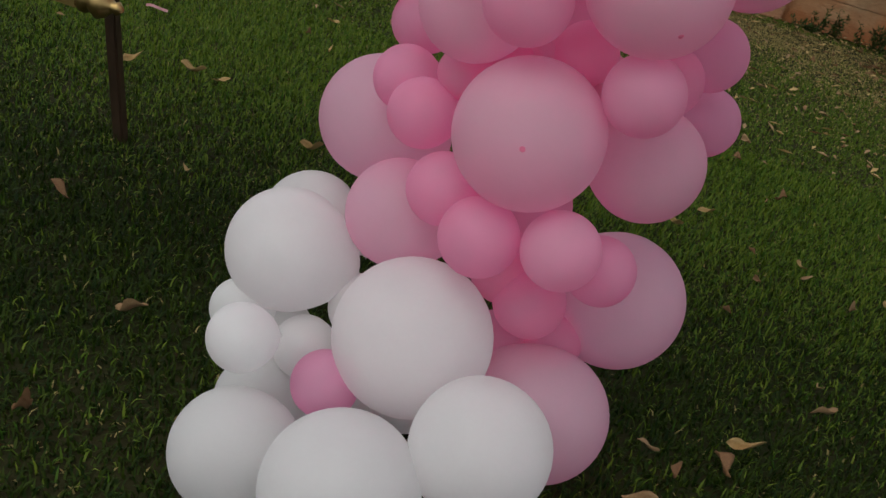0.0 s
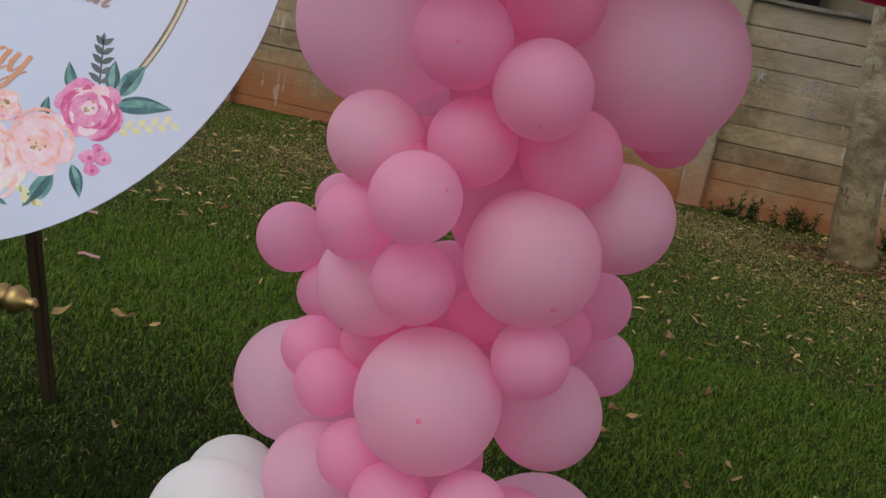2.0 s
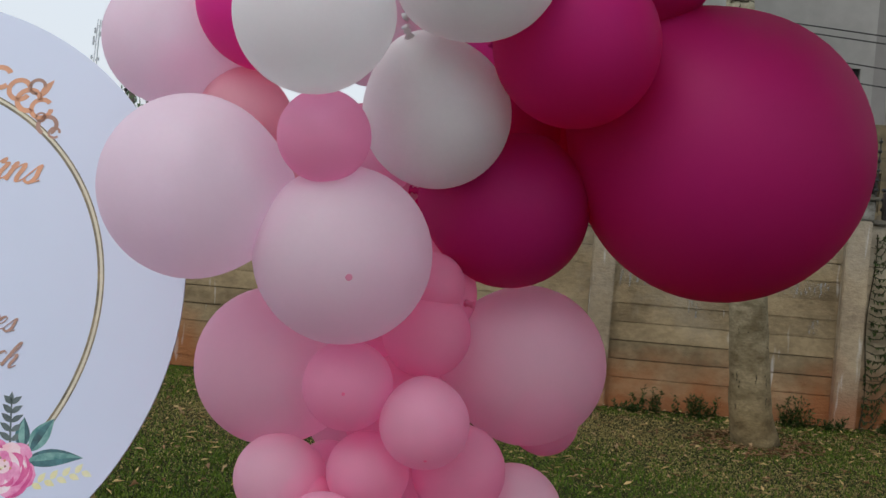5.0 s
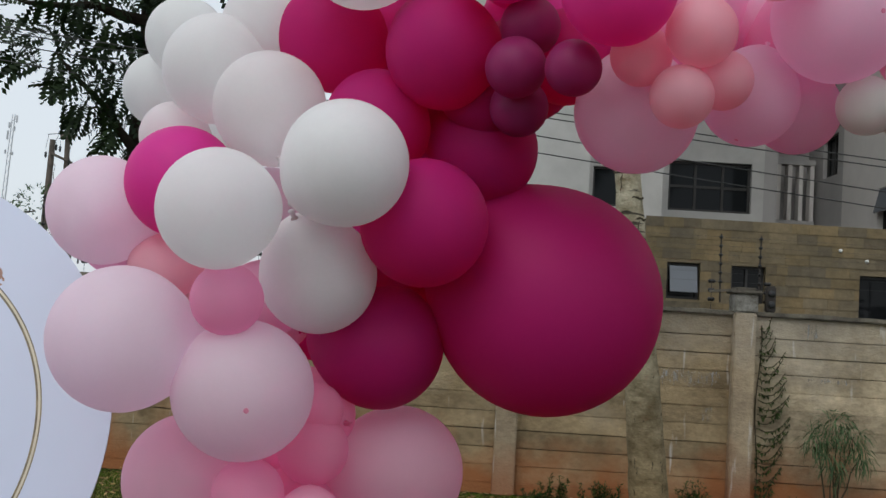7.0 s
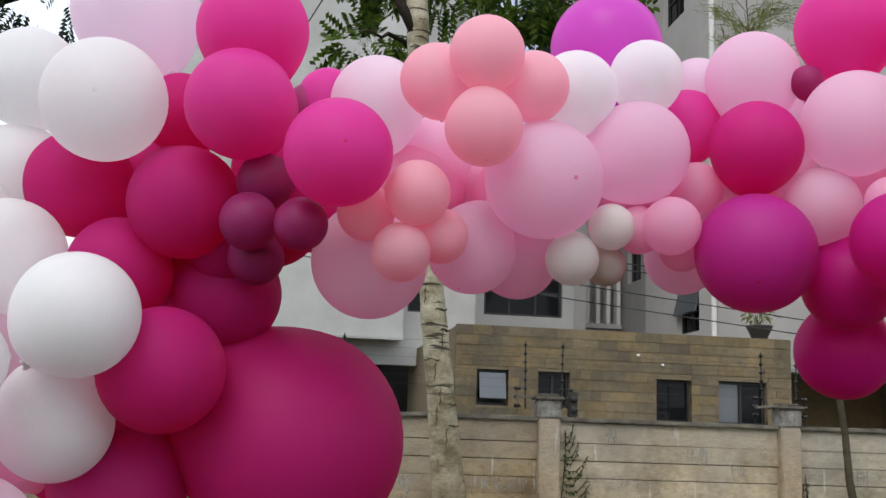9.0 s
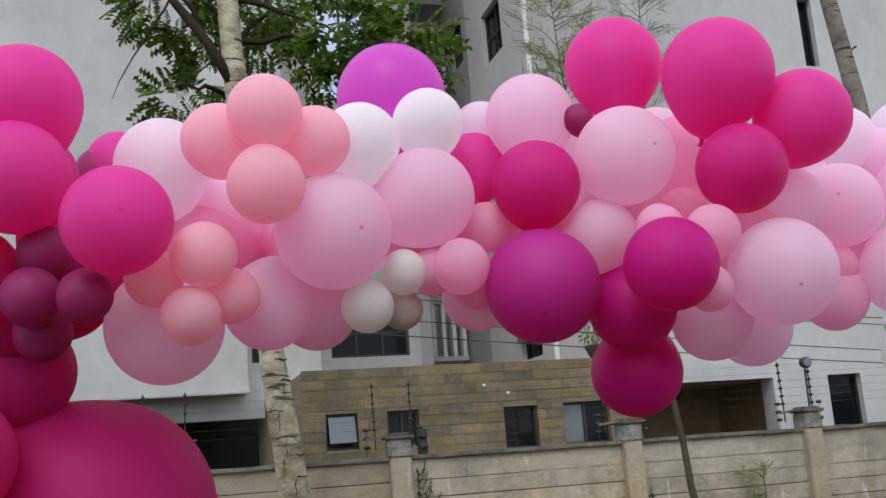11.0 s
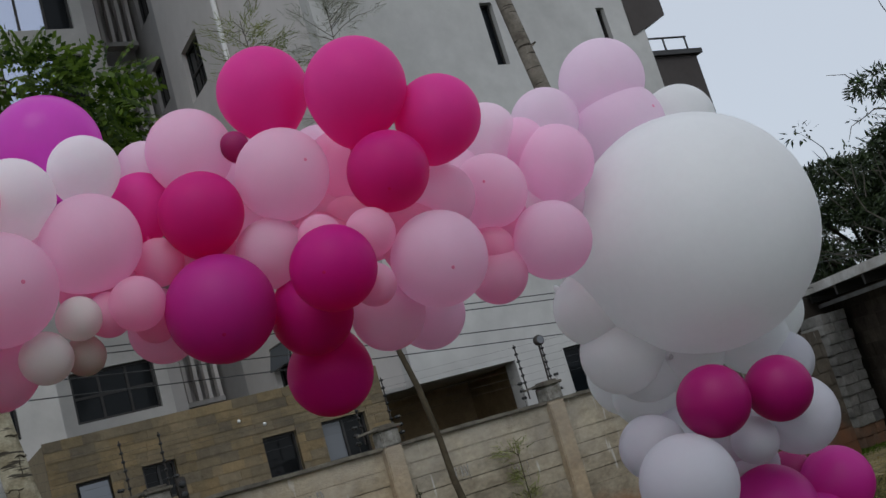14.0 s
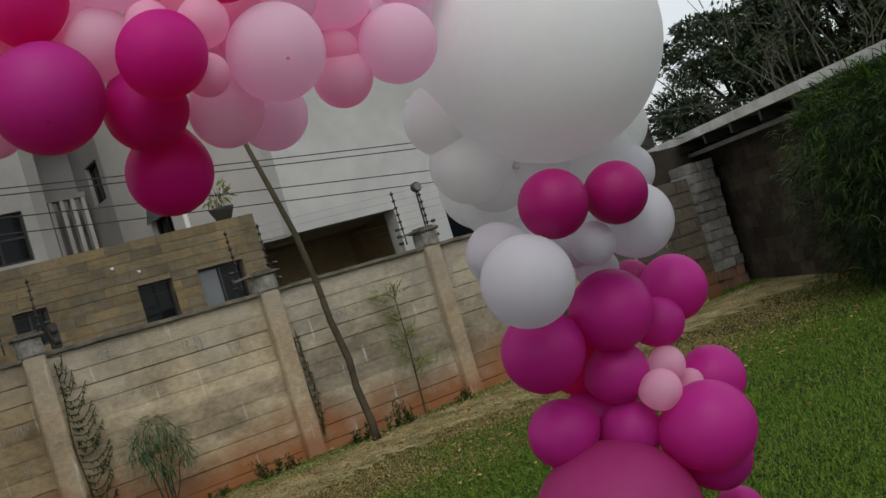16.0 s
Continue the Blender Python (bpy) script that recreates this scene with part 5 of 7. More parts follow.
SCROLL = [(-1.099, 1.5, 0.777), (-1.085, 1.5, 0.811), (-1.055, 1.5, 0.833), (-1.023, 1.5, 0.841), (-0.995, 1.5, 0.827), (-0.98, 1.5, 0.805), (-0.985, 1.5, 0.778), (-1.005, 1.5, 0.763), (-1.03, 1.5, 0.765), (-1.039, 1.5, 0.778), (-1.032, 1.5, 0.793), (-1.019, 1.5, 0.8)]
bm = tube(bmesh.new(), [(x, y, z) for x, z in smooth_path([(p[0], p[2]) for p in SCROLL], 6) for y in (SCROLL[0][1],)], [0.0055] * (6 * (len(SCROLL) - 1) + 1), 10)
tube(bm, [(SCROLL[0][0], 1.5, SCROLL[0][2]), (SCROLL[0][0], 1.52, 0.72), (SCROLL[0][0], 1.55, 0.68)], [0.0055] * 3, 10)
part("scroll", bm, GOLD, easel, "gilded wrought scroll that holds the sign", smooth=True)
bm = box(bmesh.new(), -1.56, -1.3, 1.6, 1.635, 0.9, 0.94, 0.004)
part("crossbar", bm, WOOD_DARK, easel)

# ---- electric fence on the wall ----
IRON = material("rusty_iron", (0.05, 0.04, 0.035), rough=0.7, second=(0.03, 0.025, 0.02), scale=20, fine=0.2)
PLASTIC = material("black_insulator", (0.015, 0.015, 0.015), rough=0.4)
WIRE = material("dull_wire", (0.045, 0.045, 0.045), rough=0.6)


def fence_bracket(x, dx, z0=1.95, z1=2.62):
    b = thing("fence_bracket", "thin iron electric-fence bracket with black insulators on the wall", "fence post", "fence brackets")
    foot, tip = Vector((x + dx, WALL_Y + 0.13, z0)), Vector((x + dx * 1.05, WALL_Y + 0.13, z1))
    part("rod", tube(bmesh.new(), [foot, tip], [0.009, 0.007], 6), IRON, b)
    for k in range(6):
        p = foot.lerp(tip, 0.3 + 0.13 * k)
        bm = tube(bmesh.new(), [p + Vector((0, -0.03, 0)), p + Vector((0, -0.015, 0)), p + Vector((0, 0.015, 0)), p + Vector((0, 0.03, 0))], [0.01, 0.017, 0.017, 0.01], 8)
        part("insulator", bm, PLASTIC, b)
    for k in range(3):
        p = Vector((x + dx * 1.45, WALL_Y + 0.105, 1.977 + 0.087 * k))
        part("strain_insulator", tube(bmesh.new(), [p + Vector((d, 0, 0)) for d in (-0.035, -0.02, 0, 0.02, 0.035)], [0.008, 0.022, 0.014, 0.022, 0.008], 8), PLASTIC, b)
    bm = tube(bmesh.new(), [(x + dx * 1.45, WALL_Y + 0.105, 1.85), (x + dx * 1.45, WALL_Y + 0.105, 2.17)], [0.003, 0.003], 4)
    part("link", bm, IRON, b)


for x in POSTS[3:]:
    fence_bracket(x, -0.2)
    fence_bracket(x, 0.17)
for k in range(6):
    z = 2.151 + 0.087 * k
    w = thing("fence_wire", "taut thin electric-fence wire between brackets", "wire", "fence wires")
    pts = []
    for x in POSTS[3:]:
        pts += [(x - 0.2, WALL_Y + 0.105, z), (x + 0.17, WALL_Y + 0.105, z)]
    part("strand", tube(bmesh.new(), pts, [0.0011] * len(pts), 5), WIRE, w)
meter = thing("junction_box", "small dark junction box beside a wall post", "box")
part("case", box(bmesh.new(), 3.08, 3.17, WALL_Y - 0.02, WALL_Y + 0.06, 1.875, 2.13, 0.012), IRON, meter)
for z in (1.95, 2.055):
    part("cover", tube(bmesh.new(), [(3.125, WALL_Y - y, z) for y in (0.02, 0.04, 0.046)], [0.035, 0.033, 0.014], 16), PLASTIC, meter, "round black cover")
lamp = thing("garden_lamp", "round dark lamp head on a short rod over a post", "lamp")
part("rod", tube(bmesh.new(), [(7.70, WALL_Y + 0.12, 2.1), (7.71, WALL_Y + 0.12, 2.56)], [0.012, 0.012], 8), IRON, lamp)
part("head", tube(bmesh.new(), [(7.71, WALL_Y + 0.06, 2.6), (7.71, WALL_Y + 0.07, 2.6), (7.71, WALL_Y + 0.13, 2.6), (7.71, WALL_Y + 0.16, 2.6)], [0.045, 0.065, 0.06, 0.03], 20), IRON, lamp, smooth=True)
part("lens", tube(bmesh.new(), [(7.71, WALL_Y + 0.05, 2.6), (7.71, WALL_Y + 0.06, 2.6)], [0.046, 0.05], 20), GLASS_PALE, lamp)

# ---- overhead wires ----
for za, zm, zb, yy in ((3.84, 3.56, 3.14, 9.62), (3.78, 3.5, 3.06, 9.66), (3.66, 3.28, 2.84, 9.7), (3.48, 3.12, 2.67, 9.74)):
    w = thing("overhead_cable", "dark sagging overhead cable behind the wall", "cable", "overhead cables")
    pts = []
    for k in range(41):
        x = -14 + 34 * k / 40
        pts.append((x, yy, zm + (zm - za) / 3.1 * (x - 3.1) * 0.45 + (zb - zm) / 5 * (x - 3.1) * 0.55 + 0.0015 * (x - 3) ** 2))
    part("strand", tube(bmesh.new(), pts, [0.0065] * 41, 6), WIRE, w)

# ---- pole pair and mast far off ----
POLE_WOOD = material("weathered_pole", (0.16, 0.13, 0.11), rough=0.9, second=(0.1, 0.085, 0.07), scale=5)
power = thing("utility_pole", "twin-post wooden utility pole with crossarms", "utility pole")
part("post", tube(bmesh.new(), [(-12.62, 30, 0), (-12.5, 30, 6.26)], [0.12, 0.085], 10), POLE_WOOD, power)
part("post", tube(bmesh.new(), [(-11.85, 30, 0), (-12.06, 30, 6.5)], [0.11, 0.075], 10), POLE_WOOD, power)
part("crossarm", box(bmesh.new(), -12.22, -11.76, 29.82, 29.92, 6.32, 6.44, 0.01), POLE_WOOD, power)
part("crossarm", tube(bmesh.new(), [(-12.47, 29.9, 5.83), (-11.82, 29.9, 5.57)], [0.045, 0.045], 6), POLE_WOOD, power)
part("line_wire", tube(bmesh.new(), [(-12.63, 29.9, 6.4), (-12.4, 29.9, 6.43), (-12.2, 29.9, 6.46)], [0.012] * 3, 5), POLE_WOOD, power)
for x, z in ((-12.32, 6.02), (-12.2, 5.98), (-12.62, 5.78), (-11.9, 5.6)):
    part("insulator", tube(bmesh.new(), [(x, 29.85, z - 0.1), (x, 29.85, z - 0.03), (x, 29.85, z), (x, 29.85, z + 0.05), (x, 29.85, z + 0.08)], [0.02, 0.045, 0.03, 0.045, 0.02], 8), PLASTIC, power)
    part("line_wire", tube(bmesh.new(), [(x, 29.87, z + 0.08), (x - 0.02, 29.88, z + 0.25), (x + 0.03, 29.9, 6.4)], [0.008] * 3, 5), POLE_WOOD, power)
part("line_wire", tube(bmesh.new(), [(-12.42, 29.85, 5.6), (-12.3, 29.85, 5.45), (-12.34, 29.85, 5.2), (-12.2, 29.85, 4.4), (-12.15, 29.85, 3.2)], [0.01] * 5, 5), POLE_WOOD, power)
mast = thing("radio_mast", "slender lattice radio mast far away", "mast")
# Steel kept pale, with the haze of distance put into its colour.
MAST_STEEL = material("hazy_steel", (0.6, 0.62, 0.65), rough=0.7)
for dx, dy in ((-0.16, 0), (0.16, 0), (0, 0.28)):
    part("upright", tube(bmesh.new(), [(-27.85 + dx, 60 + dy, 0), (-27.42 + dx * 0.5, 60 + dy * 0.5, 12.2)], [0.035, 0.025], 5), MAST_STEEL, mast)
for k in range(24):
    x = -27.85 + 0.43 * k / 24
    part("brace", tube(bmesh.new(), [(x - 0.12, 60, k * 0.5), (x + 0.12, 60, k * 0.5 + 0.5)], [0.012, 0.012], 4), MAST_STEEL, mast)
for x, z, h in ((-27.68, 10.9, 0.55), (-27.2, 11.9, 0.45), (-27.62, 11.5, 0.35), (-27.3, 11.3, 0.3), (-27.74, 9.9, 0.25), (-27.3, 9.8, 0.2)):
    part("antenna", box(bmesh.new(), x - 0.05, x + 0.05, 59.9, 60.0, z - h / 2, z + h / 2, 0.02), MAST_STEEL, mast)
    part("antenna_arm", tube(bmesh.new(), [(x, 60, z), (-27.5, 60, z - 0.1)], [0.012, 0.012], 4), MAST_STEEL, mast)

# ---- potted plant on the annexe roof ----
POT = material("dark_clay_pot", (0.05, 0.045, 0.04), rough=0.6)
pot = thing("potted_plant", "dark bowl planter with a straggly plant on the annexe roof", "planter")
prof = [(2.871, 0.06), (2.9, 0.085), (3.0, 0.13), (3.05, 0.155), (3.07, 0.16), (3.055, 0.13), (3.04, 0.02)]
part("bowl", tube(bmesh.new(), [(5.85, 10.95, z) for z, _ in prof], [r for _, r in prof], 24), POT, pot, smooth=True)

# ---- plants ----
def leaf_material(name, base, second, thin=0.35, shine=0.3):
    m = bpy.data.materials.new(name)
    m.use_nodes = True
    n, l = m.node_tree.nodes, m.node_tree.links
    b = n["Principled BSDF"]
    b.inputs["Roughness"].default_value = 0.5
    b.inputs["Specular IOR Level"].default_value = shine
    geo = n.new("ShaderNodeNewGeometry")
    mix = n.new("ShaderNodeMix")
    mix.data_type = "RGBA"
    mix.inputs[6].default_value, mix.inputs[7].default_value = (*base, 1), (*second, 1)
    l.new(geo.outputs["Random Per Island"], mix.inputs[0])
    tr = n.new("ShaderNodeBsdfTranslucent")
    mx = n.new("ShaderNodeMixShader")
    mx.inputs[0].default_value = thin
    l.new(mix.outputs[2], b.inputs["Base Color"])
    l.new(mix.outputs[2], tr.inputs["Color"])
    l.new(b.outputs[0], mx.inputs[1])
    l.new(tr.outputs[0], mx.inputs[2])
    l.new(mx.outputs[0], n["Material Output"].inputs["Surface"])
    return m


LEAF = leaf_material("pinnate_leaf", (0.014, 0.038, 0.005), (0.15, 0.23, 0.028), 0.5)
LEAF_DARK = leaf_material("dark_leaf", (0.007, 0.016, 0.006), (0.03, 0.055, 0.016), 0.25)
LEAF_DEEP = leaf_material("deep_green_leaf", (0.008, 0.016, 0.007), (0.05, 0.075, 0.024), 0.3, 0.4)
LEAF_FRESH = leaf_material("fresh_green_leaf", (0.03, 0.07, 0.012), (0.11, 0.2, 0.035), 0.4, 0.3)
LEAF_HEDGE = leaf_material("bamboo_leaf", (0.004, 0.012, 0.003), (0.045, 0.08, 0.016), 0.3, 0.35)
LEAF_HEDGE_FRESH = leaf_material("fresh_bamboo_leaf", (0.022, 0.055, 0.007), (0.085, 0.155, 0.022), 0.4, 0.25)
LEAF_FEATHER = leaf_material("feathery_leaf", (0.16, 0.19, 0.06), (0.32, 0.34, 0.12), 0.45)
LEAF_GREY = leaf_material("grey_twig_leaf", (0.30, 0.31, 0.25), (0.46, 0.46, 0.38), 0.4)
LEAF_SHRUB = leaf_material("shrub_leaf", (0.035, 0.075, 0.028), (0.13, 0.2, 0.09), 0.35)
LEAF_VINE = leaf_material("vine_leaf", (0.015, 0.032, 0.008), (0.07, 0.11, 0.022), 0.3)

RNG = np.random.RandomState(11)


def frames(ways, roll):
    """Unit frames whose x axes are the ways, turned about them by roll."""
    x = ways / np.linalg.norm(ways, axis=1, keepdims=True)
    up = np.tile((0.0, 0.0, 1.0), (len(x), 1))
    up[np.abs(x[:, 2]) > 0.95] = (0, 1, 0)
    y = np.cross(up, x)
    y /= np.linalg.norm(y, axis=1, keepdims=True)
    z = np.cross(x, y)
    c, s = np.cos(roll)[:, None], np.sin(roll)[:, None]
    return x, c * y + s * z, c * z - s * y


def scatter(name, shape, faces, places, ways, sizes, rolls, mat, parent, label="", kind=""):
    """One mesh of many copies of a small leaf shape (points n x 3, x along the leaf)."""
    shape = np.array(shape, float)
    x, y, z = frames(np.array(ways, float), np.array(rolls, float))
    s = np.array(sizes, float)[:, None, None]
    v = np.array(places, float)[:, None] + s * (shape[None, :, :1] * x[:, None] + shape[None, :, 1:2] * y[:, None] + shape[None, :, 2:] * z[:, None])
    n, k = len(places), len(shape)
    polys = np.array(faces)
    idx = (polys[None] + (np.arange(n) * k)[:, None, None]).reshape(-1, polys.shape[1])
    me = bpy.data.meshes.new(name)
    me.vertices.add(n * k)
    me.vertices.foreach_set("co", v.reshape(-1).astype(np.float32))
    me.loops.add(idx.size)
    me.loops.foreach_set("vertex_index", idx.reshape(-1).astype(np.int32))
    me.polygons.add(len(idx))
    me.polygons.foreach_set("loop_start", (np.arange(len(idx)) * polys.shape[1]).astype(np.int32))
    me.update(calc_edges=True)
    me.materials.append(mat)
    ob = new(name, me)
    ob.parent = parent
    return tagged(ob, label, kind=kind)


LEAFLET = [(0, 0, 0), (0.35, 0.16, 0.02), (0.35, -0.16, 0.02), (1, 0, -0.06)]
LEAFLET_F = [(0, 2, 3), (0, 3, 1)]


def pinnate(pairs=6, ratio=0.36):
    """A compound leaf: leaflets in pairs along a drooping stalk."""
    pts, tris = [], []
    for k in range(pairs):
        t = 0.2 + 0.8 * k / (pairs - 1)
        x0, z0 = t, -0.18 * t * t
        ln = ratio * (1 - 0.45 * abs(t - 0.5))
        for s in (1, -1):
            b = len(pts)
            dx, dy = 0.45 * ln, 0.9 * ln * s
            w = 0.27 * ln
            pts += [(x0, 0.012 * s, z0), (x0 + dx * 0.5 + w, dy * 0.5, z0 - 0.02), (x0 + dx * 0.5 - w, dy * 0.5 + 0.3 * w * s, z0 - 0.02), (x0 + dx, dy, z0 - 0.07)]
            tris += [(b, b + 2, b + 3), (b, b + 3, b + 1)]
    b = len(pts)
    pts += [(0, -0.006, 0), (0, 0.006, 0), (1.05, 0, -0.2)]
    tris += [(b, b + 1, b + 2)]
    return pts, tris


PINN, PINN_F = pinnate()


def limb_points(a, b, sag=0.0, wob=0.06, n=6, seed=0):
    rg = random.Random(seed)
    a, b = Vector(a), Vector(b)
    out = []
    for k in range(n + 1):
        t = k / n
        p = a.lerp(b, t) + Vector((0, 0, sag * math.sin(math.pi * t)))
        if 0 < k < n:
            p += Vector([rg.uniform(-wob, wob) for _ in range(3)])
        out.append(p)
    return out


def clump(centre, radii, n, flat=0.0):
    """n places in an uneven ball, denser near its shell, and ways that point outwards."""
    d = RNG.normal(size=(n, 3))
    d /= np.linalg.norm(d, axis=1, keepdims=True)
    r = RNG.uniform(0.45, 1.0, n) ** 0.6
    return np.array(centre) + d * r[:, None] * np.array(radii), d + RNG.normal(scale=0.5, size=(n, 3)) - np.array((0, 0, flat))


def crown(name, parent, mat, balls, size, shape=LEAFLET, faces=LEAFLET_F, flat=0.2, label=""):
    pl, wy = [], []
    for c, r, n in balls:
        p, w = clump(c, r, n, flat)
        pl.append(p)
        wy.append(w)
    pl, wy = np.concatenate(pl), np.concatenate(wy)
    n = len(pl)
    return scatter(name, shape, faces, pl, wy, RNG.uniform(0.7, 1.2, n) * size, RNG.uniform(-1.2, 1.2, n), mat, parent, label)


# pale-barked tree with pinnate leaves, inside the wall
tree = thing("pale_barked_tree", "slim tree with pale flaking bark and pinnate leaves by the wall", "tree")
TR = [(1.90, 8.16, -0.05), (1.87, 8.14, 0.07), (1.82, 8.1, 0.25), (1.755, 8.05, 0.8), (1.69, 7.95, 1.25), (1.578, 7.8, 2.0), (1.468, 7.7, 2.76), (1.33, 7.65, 4.0), (1.24, 7.65, 5.2), (1.16, 7.7, 6.5), (1.03, 7.8, 8.0), (0.95, 7.9, 9.5)]
RAD = [0.195, 0.178, 0.165, 0.15, 0.14, 0.118, 0.107, 0.1, 0.096, 0.085, 0.07, 0.04]
bm = tube(bmesh.new(), TR, RAD, 18)
bmesh.ops.subdivide_edges(bm, edges=[e for e in bm.edges if abs(e.verts[0].co.z - e.verts[1].co.z) > 0.2], cuts=5)
for v in bm.verts:
    q = noise.noise(Vector((v.co.x * 4, v.co.y * 4, v.co.z * 9)))
    v.co.x += 0.012 * q
    v.co.y += 0.012 * q
for v in bm.verts:
    if v.co.z < 0.3:
        a = math.atan2(v.co.y - 8.13, v.co.x - 1.86)
        k = 1 + 0.09 * (0.3 - v.co.z) / 0.35 * math.sin(5 * a + 0.7)
        v.co.x, v.co.y = 1.86 + (v.co.x - 1.86) * k, 8.13 + (v.co.y - 8.13) * k
part("trunk", bm, BARK, tree, smooth=True)
SCAR = material("dark_bark_scar", (0.05, 0.042, 0.03), rough=0.95, spec=0.1, second=(0.09, 0.075, 0.05), scale=20, fine=0.3)
rg = random.Random(31)
for k in range(26):
    # small dark knots and short cracks low on the stem
    z = rg.uniform(0.3, 2.1)
    i = max(k for k in range(len(TR) - 1) if TR[k][2] <= z)
    f = (z - TR[i][2]) / (TR[i + 1][2] - TR[i][2])
    c = Vector(TR[i]).lerp(Vector(TR[i + 1]), f)
    r, a = RAD[i] + (RAD[i + 1] - RAD[i]) * f - 0.001, rg.uniform(3.5, 6.0)
    ln = rg.choice((0.012, 0.018, 0.03, 0.09))
    pts = [c + Vector((r * math.cos(a + 0.03 * math.sin(q * 2 + k)), r * math.sin(a + 0.03 * math.sin(q * 2 + k)), ln * (q / 4 - 0.5))) for q in range(5)]
    part("bark_scar", tube(bmesh.new(), pts, [0.001, 0.003, 0.0045, 0.003, 0.001], 6), SCAR, tree)
z = 1.75
while z < 7.5:
    i = max(k for k in range(len(TR) - 1) if TR[k][2] <= z)
    f = (z - TR[i][2]) / (TR[i + 1][2] - TR[i][2])
    c = Vector(TR[i]).lerp(Vector(TR[i + 1]), f)
    r = RAD[i] + (RAD[i + 1] - RAD[i]) * f + 0.003
    a0, wide = rg.uniform(3.6, 5.6), rg.uniform(0.9, 2.6) * (1.0 if z < 4 else 0.35)
    arc = [c + Vector((r * math.cos(a0 + wide * (k / 10 - 0.5)), r * math.sin(a0 + wide * (k / 10 - 0.5)), 0.006 * math.sin(k * 0.9 + z * 7) + rg.uniform(-0.003, 0.003))) for k in range(11)]
    th = rg.uniform(0.0035, 0.008) * (1.0 if z < 4 else 0.5)
    part("bark_scar", tube(bmesh.new(), arc, [0.002] + [th * rg.uniform(0.6, 1.2) for _ in range(9)] + [0.002], 6), SCAR, tree)
    if rg.random() < 0.4 and z < 4:
        a1 = rg.uniform(4.0, 5.4)
        crack = [c + Vector(((r - 0.001) * math.cos(a1 + 0.05 * math.sin(k * 2.1)), (r - 0.001) * math.sin(a1 + 0.05 * math.sin(k * 2.1)), -0.03 * k)) for k in range(7)]
        part("bark_scar", tube(bmesh.new(), crack, [0.001, 0.003, 0.005, 0.004, 0.005, 0.003, 0.001], 5), SCAR, tree)
    z += rg.uniform(0.1, 0.26)
BOUGHS = [((1.30, 8.12, 5.2), (0.5, 7.8, 6.35)), ((1.22, 8.2, 6.1), (2.2, 7.6, 5.5)), ((1.26, 8.2, 5.7), (2.75, 7.45, 5.3)), ((1.22, 8.2, 6.5), (0.2, 7.4, 7.2)), ((1.2, 8.2, 7.0), (1.3, 7.6, 8.0)), ((1.34, 8.2, 5.0), (0.75, 7.7, 5.05)), ((1.25, 8.2, 5.9), (0.5, 8.6, 6.4)), ((1.28, 8.25, 5.6), (1.9, 8.6, 6.3))]
for k, (a, b) in enumerate(BOUGHS):
    part("limb", tube(bmesh.new(), limb_points(a, b, 0.1, 0.035, 6, k), [0.035, 0.03, 0.025, 0.02, 0.015, 0.01, 0.005], 7), BARK_DARK, tree)
part("limb", tube(bmesh.new(), [(1.25, 7.62, 5.0), (1.1, 7.6, 5.27), (0.993, 7.6, 5.45), (0.765, 7.6, 5.75), (0.56, 7.6, 6.06), (0.3, 7.6, 6.5)], [0.05, 0.045, 0.042, 0.038, 0.034, 0.02], 9), BARK_DARK, tree, smooth=True)
BALLS = [((0.7, 8.6, 6.24), (0.4, 0.4, 0.26), 87), ((0.98, 8.6, 5.9), (0.22, 0.3, 0.2), 37), ((1.72, 8.6, 6.27), (0.3, 0.4, 0.22), 57), ((1.63, 8.6, 5.9), (0.24, 0.3, 0.18), 37), ((2.16, 7.4, 5.45), (0.3, 0.4, 0.2), 87), ((2.62, 7.4, 5.3), (0.32, 0.4, 0.22), 87), ((1.97, 7.6, 5.12), (0.12, 0.2, 0.12), 18), ((2.8, 7.5, 5.05), (0.2, 0.3, 0.16), 37), ((0.84, 8.55, 5.28), (0.26, 0.3, 0.15), 37), ((0.4, 8.6, 7.0), (0.5, 0.5, 0.35), 78), ((1.0, 8.4, 7.8), (0.7, 0.7, 0.5), 69)]
part("twig", tube(bmesh.new(), limb_points((0.75, 7.88, 5.98), (0.24, 7.8, 4.95), 0.05, 0.03, 6, 77), [0.012, 0.011, 0.01, 0.009, 0.007, 0.005, 0.003], 6), BARK_DARK, tree)
crown("crown", tree, LEAF, BALLS, 0.29, PINN, PINN_F, 0.35)

# dark tree at the left, against the sky
dark_tree = thing("shade_tree", "tall tree seen dark against the bright sky", "tree")
bm = tube(bmesh.new(), limb_points((-2.35, 7.1, -0.05), (-2.12, 6.6, 5.5), 0, 0.03, 8, 3), [0.2, 0.15, 0.13, 0.12, 0.115, 0.11, 0.1, 0.09, 0.07], 12)
part("trunk", bm, BARK_DARK, dark_tree, smooth=True)
for k, (a, b) in enumerate((((-2.2, 6.7, 2.5), (-2.75, 6.4, 3.3)), ((-2.15, 6.6, 3.6), (-3.3, 6.3, 3.6)), ((-2.15, 6.6, 3.9), (-3.6, 6.3, 4.5)), ((-2.12, 6.6, 4.4), (-1.4, 6.3, 4.6)), ((-2.12, 6.6, 5.0), (-2.8, 6.2, 5.8)))):
    part("limb", tube(bmesh.new(), limb_points(a, b, 0.05, 0.06, 6, 20 + k), [0.05, 0.04, 0.03, 0.025, 0.018, 0.012, 0.006], 7), BARK_DARK, dark_tree)
